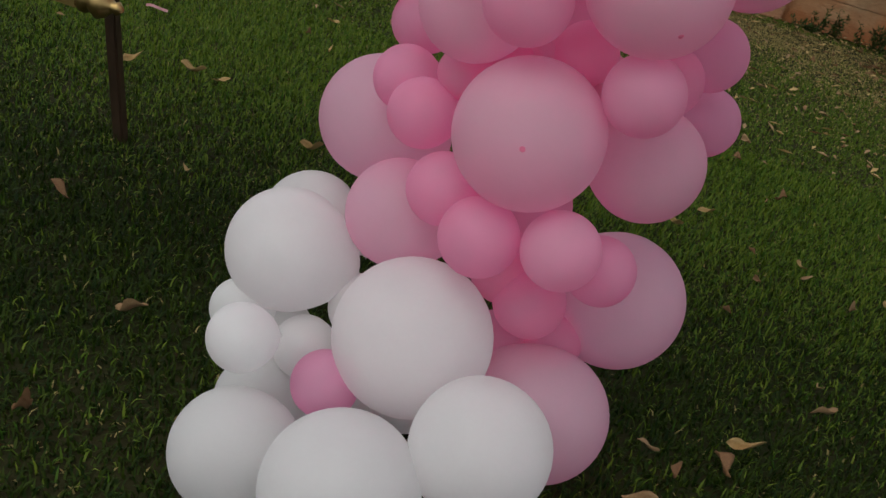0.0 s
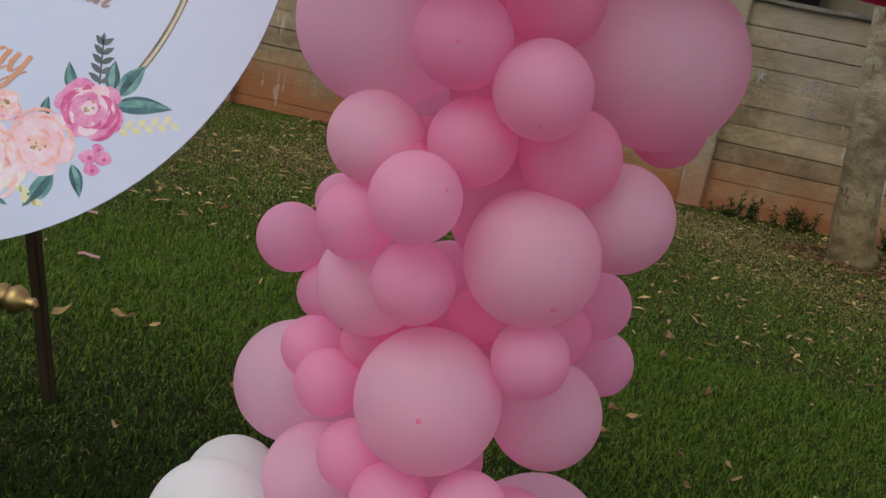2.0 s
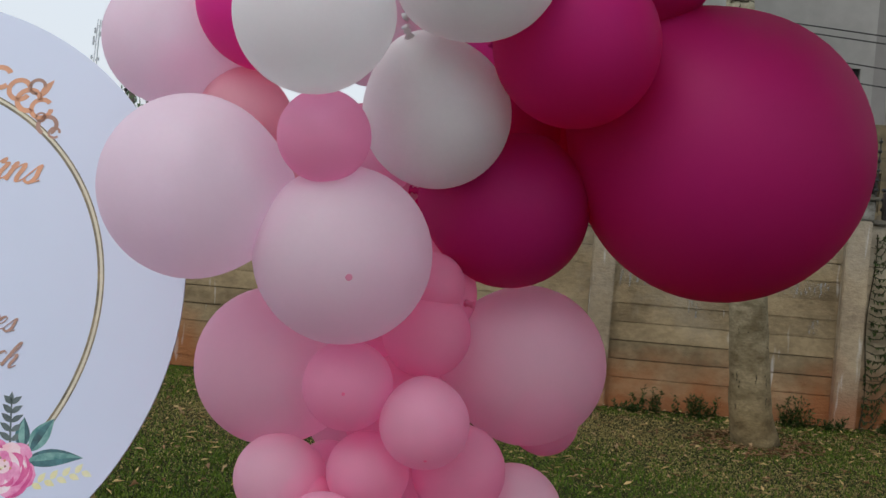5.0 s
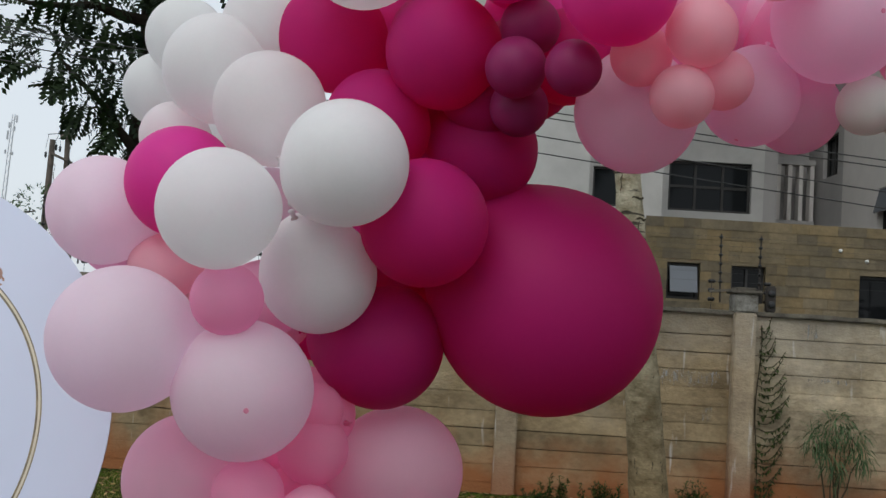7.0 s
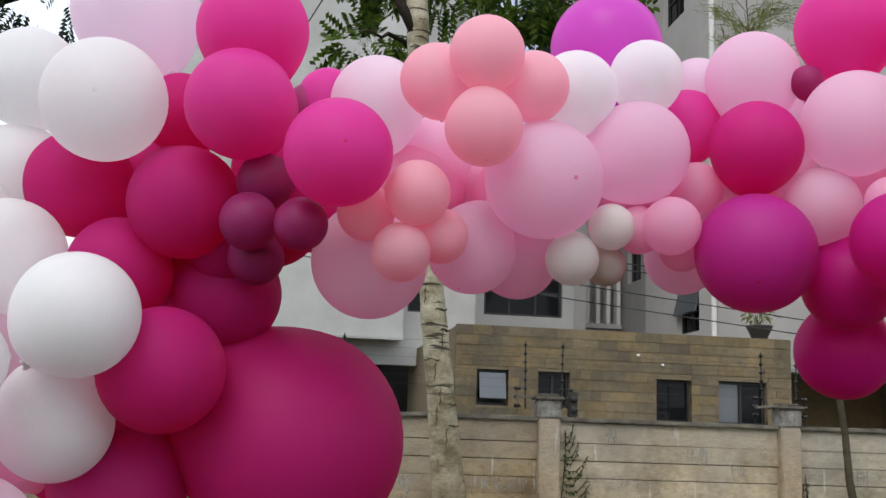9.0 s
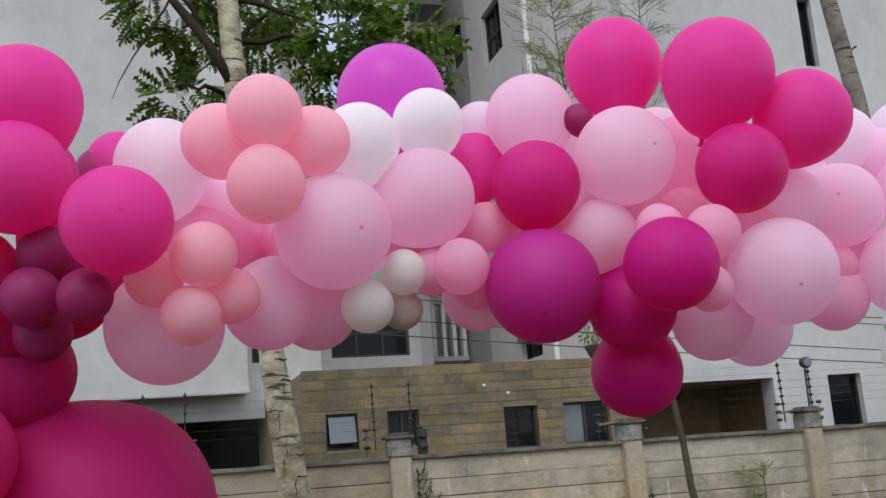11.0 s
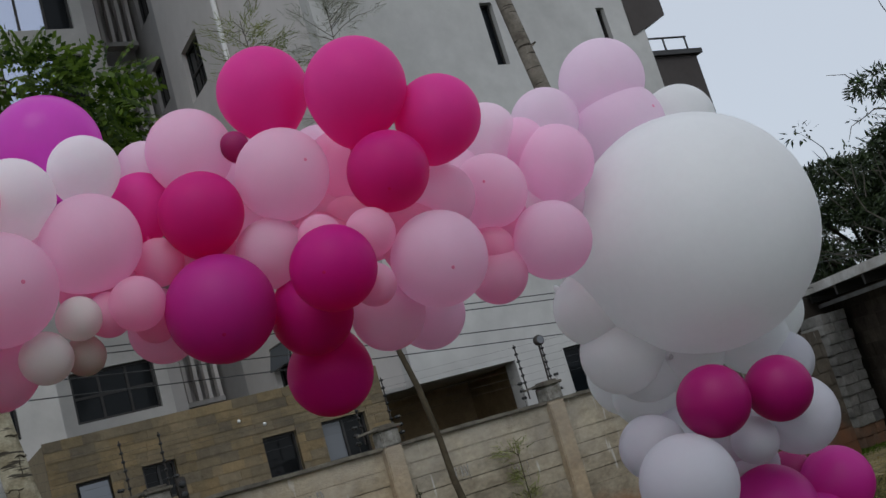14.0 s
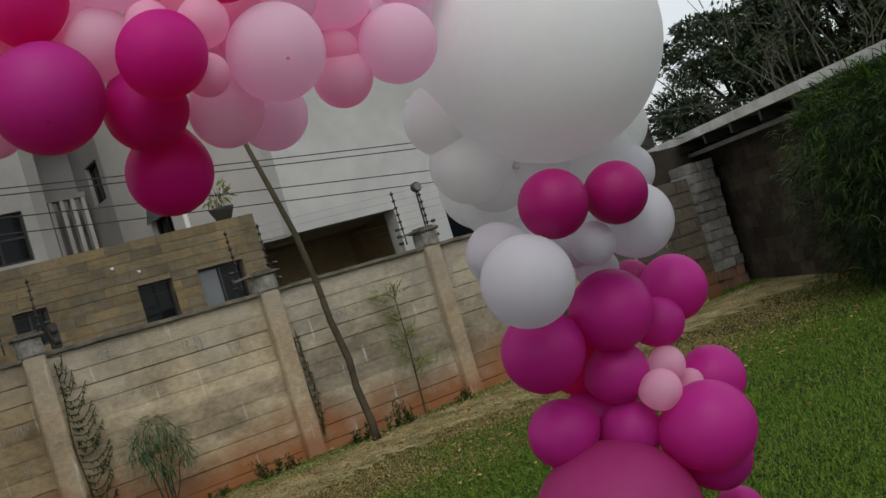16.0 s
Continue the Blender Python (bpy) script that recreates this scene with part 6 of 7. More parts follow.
crown("crown", dark_tree, LEAF_DARK, [((-2.75, 6.4, 3.3), (0.3, 0.3, 0.2), 46), ((-2.45, 6.4, 3.05), (0.24, 0.3, 0.17), 40), ((-2.25, 6.5, 2.8), (0.15, 0.2, 0.14), 22), ((-3.0, 6.4, 3.6), (0.3, 0.3, 0.14), 26), ((-2.4, 6.4, 3.75), (0.4, 0.4, 0.3), 80), ((-2.0, 6.4, 4.05), (0.4, 0.4, 0.35), 80), ((-2.7, 6.4, 4.4), (0.7, 0.6, 0.5), 110), ((-1.6, 6.4, 4.6), (0.6, 0.5, 0.4), 70), ((-2.2, 6.4, 5.4), (1.0, 0.8, 0.6), 120), ((-2.3, 6.5, 3.3), (0.2, 0.3, 0.25), 30)], 0.21, PINN, PINN_F, 0.5)
_e = Vector((0.15, -0.57, 1.62))
dark_tree.matrix_basis = Matrix.Translation(_e) @ Matrix.Scale(1.55, 4) @ Matrix.Translation(-_e)
far_scrub = thing("distant_tree", "hazy small tree beyond the wall", "tree")
part("trunk", tube(bmesh.new(), [(-13.2, 24, 0), (-13.2, 24, 3.6)], [0.1, 0.05], 7), BARK_DARK, far_scrub)
crown("crown", far_scrub, LEAF_SHRUB, [((-11.3, 24, 3.4), (0.7, 0.5, 0.5), 260), ((-10.3, 24, 3.6), (0.6, 0.5, 0.7), 300)], 0.16)
part("limb", tube(bmesh.new(), [(-13.2, 24, 3.0), (-11.3, 24, 3.4), (-10.3, 24, 3.6)], [0.05, 0.04, 0.02], 6), BARK_DARK, far_scrub)

# second pale trunk, in front of the white front
palm = thing("tall_trunk_tree", "tall bare grey trunk rising in front of the white house", "tree")
part("trunk", tube(bmesh.new(), [(8.75, 8.75, -0.05), (8.7, 8.7, 1.0), (8.5, 8.65, 3.5), (8.3, 8.6, 5.5), (8.12, 8.6, 6.8), (8.0, 8.6, 8.5), (7.9, 8.6, 10)], [0.16, 0.13, 0.115, 0.1, 0.09, 0.08, 0.05], 14), BARK_GREY, palm, smooth=True)
for k in range(7):
    z = 3.0 + 0.75 * k
    x = 8.54 - 0.115 * (z - 3.0)
    part("branch_stub", tube(bmesh.new(), [(x, 8.55, z), (x + 0.12 * (-1) ** k, 8.48, z + 0.08)], [0.025, 0.012], 6), BARK_GREY, palm)
crown("crown", palm, LEAF, [((7.9, 8.5, 10.2), (1.4, 1.2, 0.6), 90)], 0.34, PINN, PINN_F, 0.4)
for k in range(5):
    a = k * 1.25
    part("limb", tube(bmesh.new(), limb_points((7.92, 8.6, 9.7), (7.9 + 1.1 * math.cos(a), 8.5 + math.sin(a), 10.3), 0.1, 0.05, 5, 50 + k), [0.035, 0.03, 0.02, 0.015, 0.01, 0.006], 6), BARK_DARK, palm)

# slender leaning tree by the wall: one thin trunk that forks behind the garland into two feathery tops
def feather_crown(t, stem, low, spread, mat, twigs, seed):
    """Fine upswept twigs with thread-like leaves along the upper part of a stem."""
    rg = random.Random(seed)
    stem = [Vector(p) for p in stem]
    pl, wy, sz = [], [], []
    for k in range(twigs):
        u = rg.uniform(low, 1.0) * (len(stem) - 1)
        i = min(int(u), len(stem) - 2)
        base = stem[i].lerp(stem[i + 1], u - i)
        a = rg.uniform(0, 6.28)
        ln = spread * rg.uniform(0.5, 1.0)
        tip = base + Vector((ln * math.cos(a), ln * math.sin(a) * 0.7, ln * rg.uniform(0.2, 0.75)))
        part("twig", tube(bmesh.new(), limb_points(base, tip, 0.05, 0.03, 4, seed * 100 + k), [0.005, 0.004, 0.003, 0.0025, 0.0015], 4), BARK_BROWN, t)
        for _ in range(int(60 * ln / spread) + 20):
            u = rg.uniform(0.15, 1.0)
            pl.append(base.lerp(tip, u) + Vector([rg.gauss(0, 0.04) for _ in range(3)]))
            d = (tip - base).normalized()
            wy.append(d + Vector([rg.uniform(-0.8, 0.8), rg.uniform(-0.8, 0.8), rg.uniform(-0.5, 0.5)]))
            sz.append(rg.uniform(0.06, 0.14))
    scatter("crown", [(0, 0.04, 0), (0, -0.04, 0), (1, 0.02, -0.1), (1, -0.02, -0.1)], [(0, 1, 3, 2)], [tuple(p) for p in pl], [tuple(p) for p in wy], sz, [rg.uniform(-1, 1) for _ in pl], mat, t)


thin = thing("slender_tree", "thin leaning young tree with light feathery foliage beside the wall", "tree")
part("trunk", tube(bmesh.new(), [(5.86, 8.78, -0.05), (5.875, 8.82, 0.2), (5.835, 8.85, 0.6), (5.845, 8.85, 0.9), (5.765, 8.85, 1.36), (5.735, 8.85, 1.8), (5.66, 8.85, 2.34), (5.56, 8.87, 2.8), (5.43, 8.9, 3.4)], [0.052, 0.044, 0.04, 0.042, 0.037, 0.034, 0.033, 0.03, 0.026], 10), BARK_BROWN, thin, smooth=True)
FORK_A = [(5.43, 8.9, 3.39), (5.2, 8.95, 4.2), (5.0, 9.0, 5.0), (4.88, 9.0, 5.8), (4.83, 9.0, 6.8)]
FORK_B = [(5.43, 8.9, 3.39), (5.62, 8.95, 4.2), (5.8, 9.0, 5.0), (5.88, 9.0, 5.8), (5.93, 9.0, 7.1)]
for fork in (FORK_A, FORK_B):
    part("limb", tube(bmesh.new(), fork, [0.018, 0.014, 0.010, 0.007, 0.004], 8), BARK_BROWN, thin, smooth=True)
feather_crown(thin, FORK_A, 0.62, 0.7, LEAF_FEATHER, 34, 4)
feather_crown(thin, FORK_B, 0.6, 0.75, LEAF_GREY, 40, 6)
wisp = thing("sapling", "thin wispy green sapling against the wall", "sapling")
WISP = [(6.72, 9.1, -0.05), (6.74, 9.1, 0.4), (6.76, 9.1, 0.8), (6.77, 9.1, 1.45)]
part("trunk", tube(bmesh.new(), WISP, [0.012, 0.01, 0.008, 0.004], 6), BARK_BROWN, wisp)
feather_crown(wisp, WISP, 0.35, 0.3, LEAF_FEATHER, 10, 9)

# narrow-leaved shrub against the wall
shrub = thing("narrow_leaved_shrub", "small shrub with drooping narrow grey-green leaves", "shrub")
heads = [((3.67, 9.02, 0.86), (0.15, 0.13, 0.15), 150), ((3.5, 9.03, 0.72), (0.12, 0.1, 0.11), 100), ((3.83, 9.0, 0.78), (0.1, 0.1, 0.12), 90), ((3.9, 9.0, 0.6), (0.09, 0.09, 0.09), 80), ((3.62, 8.97, 0.58), (0.12, 0.1, 0.12), 90), ((3.72, 9.02, 0.45), (0.06, 0.06, 0.09), 26)]
pl, wy = [], []
for k, (c, r, n) in enumerate(heads):
    part("stem", tube(bmesh.new(), limb_points((3.67 + 0.012 * math.cos(k * 2), 9.06, -0.03), c, 0.03, 0.02, 4, k), [0.011, 0.009, 0.007, 0.005, 0.003], 6), BARK_BROWN, shrub)
    p, w = clump(c, r, n, 0.0)
    pl.append(p)
    wy.append(w)
pl, wy = np.concatenate(pl), np.concatenate(wy)
BLADE = [(0, 0.026, 0), (0, -0.026, 0), (0.5, 0.032, 0.04), (0.5, -0.032, 0.04), (1, 0.004, -0.3), (1, -0.004, -0.3)]
BLADE_F = [(0, 1, 3, 2), (2, 3, 5, 4)]
scatter("crown", BLADE, BLADE_F, pl, wy * (0.8, 0.8, 0.5) - (0, 0, 0.42), RNG.uniform(0.1, 0.19, len(pl)), RNG.uniform(-0.5, 0.5, len(pl)), LEAF_SHRUB, shrub)

# weeds along the wall's foot
for k, (x, y, h, n) in enumerate(((4.72, 9.15, 0.34, 16), (4.95, 9.15, 0.3, 12), (5.78, 9.12, 0.26, 22), (6.3, 9.12, 0.42, 18), (6.5, 9.1, 0.36, 14), (1.15, 9.15, 0.34, 22), (1.5, 9.15, 0.28, 18), (2.35, 9.12, 0.42, 24), (2.5, 9.15, 0.36, 16), (2.72, 9.12, 0.2, 14), (3.2, 9.12, 0.26, 22), (1.7, 9.12, 0.3, 18), (0.95, 9.15, 0.2, 14), (4.1, 9.15, 0.16, 12), (7.3, 9.12, 0.2, 14))):
    weed = thing("weed", "small leafy weed growing at the wall's foot", "weed", "weeds along the wall")
    rg = random.Random(60 + k)
    h *= 0.72
    pl, wy = [], []
    for s in range(9):
        foot = Vector((x + rg.uniform(-0.11, 0.11), y - rg.uniform(0, 0.07), -0.02))
        top = foot + Vector((rg.uniform(-0.1, 0.1), -rg.uniform(0, 0.06), h * rg.uniform(0.35, 1.05)))
        part("stem", tube(bmesh.new(), limb_points(tuple(foot), top, 0, 0.01, 3, s + 10 * k), [0.004, 0.0035, 0.003, 0.0015], 5), LEAF_VINE, weed)
        for _ in range(n * 2):
            pl.append(foot.lerp(top, rg.uniform(0.1, 1.05)) + Vector((rg.uniform(-0.02, 0.02), rg.uniform(-0.02, 0.02), 0)))
            wy.append((rg.uniform(-1, 1), rg.uniform(-1, 0.4), rg.uniform(0.0, 1.3)))
    scatter("foliage", LEAFLET, LEAFLET_F, [tuple(p) for p in pl], wy, [rg.uniform(0.022, 0.05) for _ in pl], [rg.uniform(-1, 1) for _ in pl], LEAF_VINE, weed)


def vine(x, side, z0, z1, seed, curls, dense):
    v = thing("climbing_vine", "thin climbing vine clinging beside a wall post", "vine", "vines on the posts")
    rg = random.Random(seed)
    pl, wy = [], []
    main = [Vector((x + 0.02 * math.sin(z * 5), WALL_Y - 0.02, z)) for z in np.linspace(z0, z1, 14)]
    part("stem", tube(bmesh.new(), main, [0.006] * 14, 5), BARK_BROWN, v)
    for k in range(curls):
        z = z0 + (z1 - z0) * (k + 0.5) / curls
        ln = dense * rg.uniform(0.55, 1.0) * math.sin(math.pi * (0.2 + 0.7 * (k + 0.5) / curls))
        pts = [Vector((x + side * ln * t, WALL_Y - 0.025 - 0.02 * math.sin(3 * t), z - 0.05 * math.sin(math.pi * t) + 0.13 * t * t)) for t in (0, 0.25, 0.5, 0.75, 1.0)]
        part("tendril", tube(bmesh.new(), pts, [0.004] * 5, 4), BARK_BROWN, v)
        for _ in range(int(34 * ln / 0.3) + 8):
            t = rg.random()
            i = min(int(t * 4), 3)
            pl.append(pts[i].lerp(pts[i + 1], t * 4 - i))
            wy.append((rg.uniform(-0.6, 0.6), rg.uniform(-1, -0.2), rg.uniform(-1, 0.5)))
    scatter("foliage", LEAFLET, LEAFLET_F, [tuple(p) for p in pl], wy, [rg.uniform(0.03, 0.058) for _ in pl], [rg.uniform(-1, 1) for _ in pl], LEAF_VINE, v)


vine(3.03, 1, 0.0, 1.75, 7, 26, 0.36)
vine(5.52, 1, 0.2, 1.3, 8, 14, 0.085)

# straggly plant in the bowl
pl, wy = clump((5.83, 10.95, 3.26), (0.2, 0.14, 0.17), 90)
scatter("foliage", LEAFLET, LEAFLET_F, pl, wy, RNG.uniform(0.07, 0.14, len(pl)), RNG.uniform(-1, 1, len(pl)), LEAF_FEATHER, pot)
for k in range(6):
    part("stem", tube(bmesh.new(), limb_points((5.85, 10.95, 3.03), (5.68 + 0.06 * k, 10.93, 3.32 + 0.04 * (k % 3)), 0.02, 0.01, 3, 80 + k), [0.005, 0.004, 0.003, 0.002], 5), BARK_BROWN, pot)

# big dark trees beyond the lawn's end
for k, (x, y, h, r, low, lumps) in enumerate(((18.3, 12.6, 5.3, 1.9, 0.3, 46), (17.6, 10.0, 5.0, 1.7, 0.25, 46), (18.6, 9.7, 7.7, 1.9, 0.5, 15), (24.6, 13.6, 6.6, 2.6, 0.25, 46), (28.0, 9.0, 9.6, 3.6, 0.3, 46), (31.0, 20.5, 7.6, 4.2, 0.15, 46))):
    t = thing("dark_tree", "large dark-crowned tree beyond the lawn's end", "tree", "trees beyond the lawn")
    rg = random.Random(90 + k)
    part("trunk", tube(bmesh.new(), limb_points((x, y, -0.05), (x + 0.2, y, h * 0.75), 0, 0.12, 6, k), [0.3, 0.24, 0.22, 0.2, 0.16, 0.12, 0.08], 12), BARK_DARK, t, smooth=True)
    balls = []
    for j in range(lumps):
        a, u = rg.uniform(0, 6.28), rg.uniform(0.0, 1.0)
        rr = r * math.sqrt(rg.uniform(0.1, 1)) * (1.05 - 0.6 * abs(u - 0.45))
        c = (x + rr * math.cos(a), y + rr * math.sin(a), h * (low + (0.95 - low) * u))
        s = r * rg.uniform(0.16, 0.3)
        balls.append((c, (s * 1.5, s * 1.5, s * 0.55), 520))
        if j % 3 == 0:
            part("limb", tube(bmesh.new(), limb_points((x + 0.1, y, h * 0.35), c, 0.15, 0.12, 5, 200 + 30 * k + j), [0.09, 0.07, 0.05, 0.04, 0.025, 0.012], 6), BARK_DARK, t)
    crown("crown", t, LEAF_DEEP, balls, 0.15)
    crown("crown", t, LEAF_FRESH, [(c, (q[0] * 0.8, q[1] * 0.8, q[2]), 70) for c, q, _ in balls[::5]], 0.12, label="fresh lighter green leaf tufts")
    if k < 3:
        for j in range(22):
            a = 2.4 + 0.16 * j
            p0 = (x + 0.7 * r * math.cos(a), y + 0.7 * r * math.sin(a), h * (low + 0.05 + 0.05 * (j % 4)))
            p1 = (x + 1.25 * r * math.cos(a + rg.uniform(-0.6, 0.6)), y + 1.25 * r * math.sin(a + rg.uniform(-0.6, 0.6)), h * (0.45 + 0.09 * (j % 6)))
            part("branch", tube(bmesh.new(), limb_points(p0, p1, 0.25, 0.1, 6, 500 + 20 * k + j), [0.026, 0.022, 0.018, 0.015, 0.012, 0.009, 0.005], 6), BARK_PALE, t, "pale bare branch")
# bare arching stems that lean over the lean-to's roof
bare = thing("bare_shrub", "leggy shrub of pale bare arching stems beside the lean-to", "shrub")
rg = random.Random(77)
for j in range(13):
    x0, y0 = 13.9 + rg.uniform(-0.5, 0.5), 9.2 - 0.28 * j + rg.uniform(-0.2, 0.2)
    x0 -= 0.12 * j
    top = Vector((x0 - rg.uniform(0.2, 1.2), y0 + rg.uniform(-0.9, 0.9), rg.uniform(2.9, 4.4)))
    part("stem", tube(bmesh.new(), limb_points((x0 + 0.6, y0, -0.05), top, 0.35, 0.09, 7, 900 + j), [0.02, 0.018, 0.016, 0.014, 0.011, 0.009, 0.007, 0.004], 6), BARK_PALE, bare)
    for q in range(3):
        m = Vector((x0 + 0.6, y0, 0)).lerp(top, rg.uniform(0.65, 0.9)) + Vector((0, 0, 0.25))
        tip = m + Vector((rg.uniform(-0.5, 0.5), rg.uniform(-0.6, 0.6), rg.uniform(0.1, 0.6)))
        part("twig", tube(bmesh.new(), limb_points(m, tip, 0.06, 0.04, 4, 950 + 3 * j + q), [0.008, 0.007, 0.006, 0.004, 0.002], 5), BARK_PALE, bare)
        pl, wy = clump(tuple(tip), (0.22, 0.22, 0.12), 26)
        scatter("foliage", LEAFLET, LEAFLET_F, pl, wy, RNG.uniform(0.07, 0.14, len(pl)), RNG.uniform(-1, 1, len(pl)), LEAF_DEEP, bare)
# clipped bamboo hedge: a rounded body with a dark inside and a shell of short narrow leaves
hedge = thing("bamboo_hedge", "dense rounded clipped bamboo hedge with narrow leaves", "hedge")
H0, H1, H_HIGH, H_WIDE = np.array((10.93, 5.5)), np.array((10.1, 1.6)), 2.32, 0.95


def hedge_place(u, a, z, grow=1.0):
    """A place on the hedge's skin: u along it, a around it, z up."""
    t = z / H_HIGH
    f = (0.62 + 0.38 * np.sin(np.pi * np.clip(t / 0.95, 0, 1)) ** 0.7) * np.clip((1.02 - t) / 0.16, 0.02, 1) ** 0.45
    lump = 1 + 0.11 * np.sin(5 * a + 4 * z + 9 * u) + 0.1 * np.sin(11 * z - 9 * a) * np.cos(13 * a + 5 * z) + 0.05 * np.sin(23 * u + 6 * z)
    w = H_WIDE * f * lump * grow
    c = H0[None] + (H1 - H0)[None] * u[:, None]
    return np.stack([c[:, 0] + w * np.cos(a), c[:, 1] + w * np.sin(a), z * (0.9 + 0.1 * grow)], -1)


# the leaves sit in fans at the ends of hidden twigs
FANS, EACH = 4200, 11
u, a, z = RNG.uniform(0, 1, FANS) ** 1.6, RNG.uniform(0, 2 * np.pi, FANS), RNG.uniform(0.02, 1, FANS) ** 0.8 * H_HIGH
pl = hedge_place(u, a, z, 1.06 - 0.34 * RNG.uniform(0, 1, FANS) ** 1.5)
out = np.stack([np.cos(a), np.sin(a), np.where(z > 1.9, 1.1, 0.0)], -1) + RNG.normal(scale=0.35, size=(FANS, 3))
out /= np.linalg.norm(out, axis=1, keepdims=True)
pl = np.repeat(pl, EACH, 0) + RNG.normal(scale=0.025, size=(FANS * EACH, 3))
wy = np.repeat(out, EACH, 0) + RNG.normal(scale=0.5, size=(FANS * EACH, 3)) - (0, 0, 0.2)
n = FANS * EACH
fresh = np.repeat((RNG.uniform(0, 1, FANS) < np.clip((z - 1.2) / 1.6, 0.06, 0.5)), EACH)
for mask, mat, label in ((~fresh, LEAF_HEDGE, "dark narrow bamboo leaves"), (fresh, LEAF_HEDGE_FRESH, "fresh yellow-green leaf tips")):
    m = int(mask.sum())
    scatter("foliage", BLADE, BLADE_F, pl[mask], wy[mask], RNG.uniform(0.1, 0.2, m), RNG.uniform(-0.8, 0.8, m), mat, hedge, label)
# Smooth dark core that stands for the hedge's shaded inside.
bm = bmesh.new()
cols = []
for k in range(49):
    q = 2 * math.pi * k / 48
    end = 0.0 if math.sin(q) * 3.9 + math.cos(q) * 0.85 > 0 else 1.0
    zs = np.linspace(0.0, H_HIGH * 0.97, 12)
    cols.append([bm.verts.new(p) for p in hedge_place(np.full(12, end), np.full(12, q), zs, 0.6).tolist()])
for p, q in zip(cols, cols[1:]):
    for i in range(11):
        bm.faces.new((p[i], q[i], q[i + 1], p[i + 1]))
part("inner_shade_core", bm, LEAF_DARK, hedge, "dark solid core standing for shade inside the hedge")
n = 26
for k in range(n):
    c = H0 + (H1 - H0) * (k + 0.5) / n + RNG.uniform(-0.35, 0.35, 2)
    part("cane", tube(bmesh.new(), [(c[0], c[1], -0.03), (c[0] + RNG.uniform(-0.1, 0.1), c[1] + RNG.uniform(-0.1, 0.1), RNG.uniform(1.8, 2.4))], [0.015, 0.006], 5), LEAF_VINE, hedge)

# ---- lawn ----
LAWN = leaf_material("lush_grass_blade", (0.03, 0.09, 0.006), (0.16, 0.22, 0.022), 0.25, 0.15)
# Light put into colour: near blades darkened for shade, right-hand ones paler.
LAWN_SHADE = leaf_material("shade_dark_grass_blade", (0.006, 0.022, 0.002), (0.042, 0.068, 0.007), 0.25, 0.12)
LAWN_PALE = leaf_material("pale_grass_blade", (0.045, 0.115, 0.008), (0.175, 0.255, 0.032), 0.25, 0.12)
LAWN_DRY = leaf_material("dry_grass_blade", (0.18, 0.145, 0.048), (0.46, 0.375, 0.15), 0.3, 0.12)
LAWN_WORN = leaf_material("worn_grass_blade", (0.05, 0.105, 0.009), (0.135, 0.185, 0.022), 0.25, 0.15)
lawn = thing("lawn", "short uneven lawn grass with dry patches", "grass", kind="stuff")
NR = np.random.RandomState(4)



def dryness(x, y):
    """How bare and dry the lawn is: most in a strip before the wall."""
    near_wall = np.clip((y - 5.0) / 2.2, 0, 1) * np.clip((9.3 - y) / 0.7, 0, 1)
    blot = 0.5 + 0.5 * np.sin(x * 1.7 + 1.3 * np.sin(y * 1.1)) * np.cos(y * 1.4 + x * 0.6)
    return np.clip(0.95 * near_wall * (0.45 + 0.8 * blot) * (0.8 + 0.45 * np.clip((x - 2.5) / 2, 0, 1)) + 0.015 + 0.03 * blot + 0.2 * np.clip((y - 4.0) / 2.5, 0, 1) * (0.5 + 0.7 * blot), 0, 1)


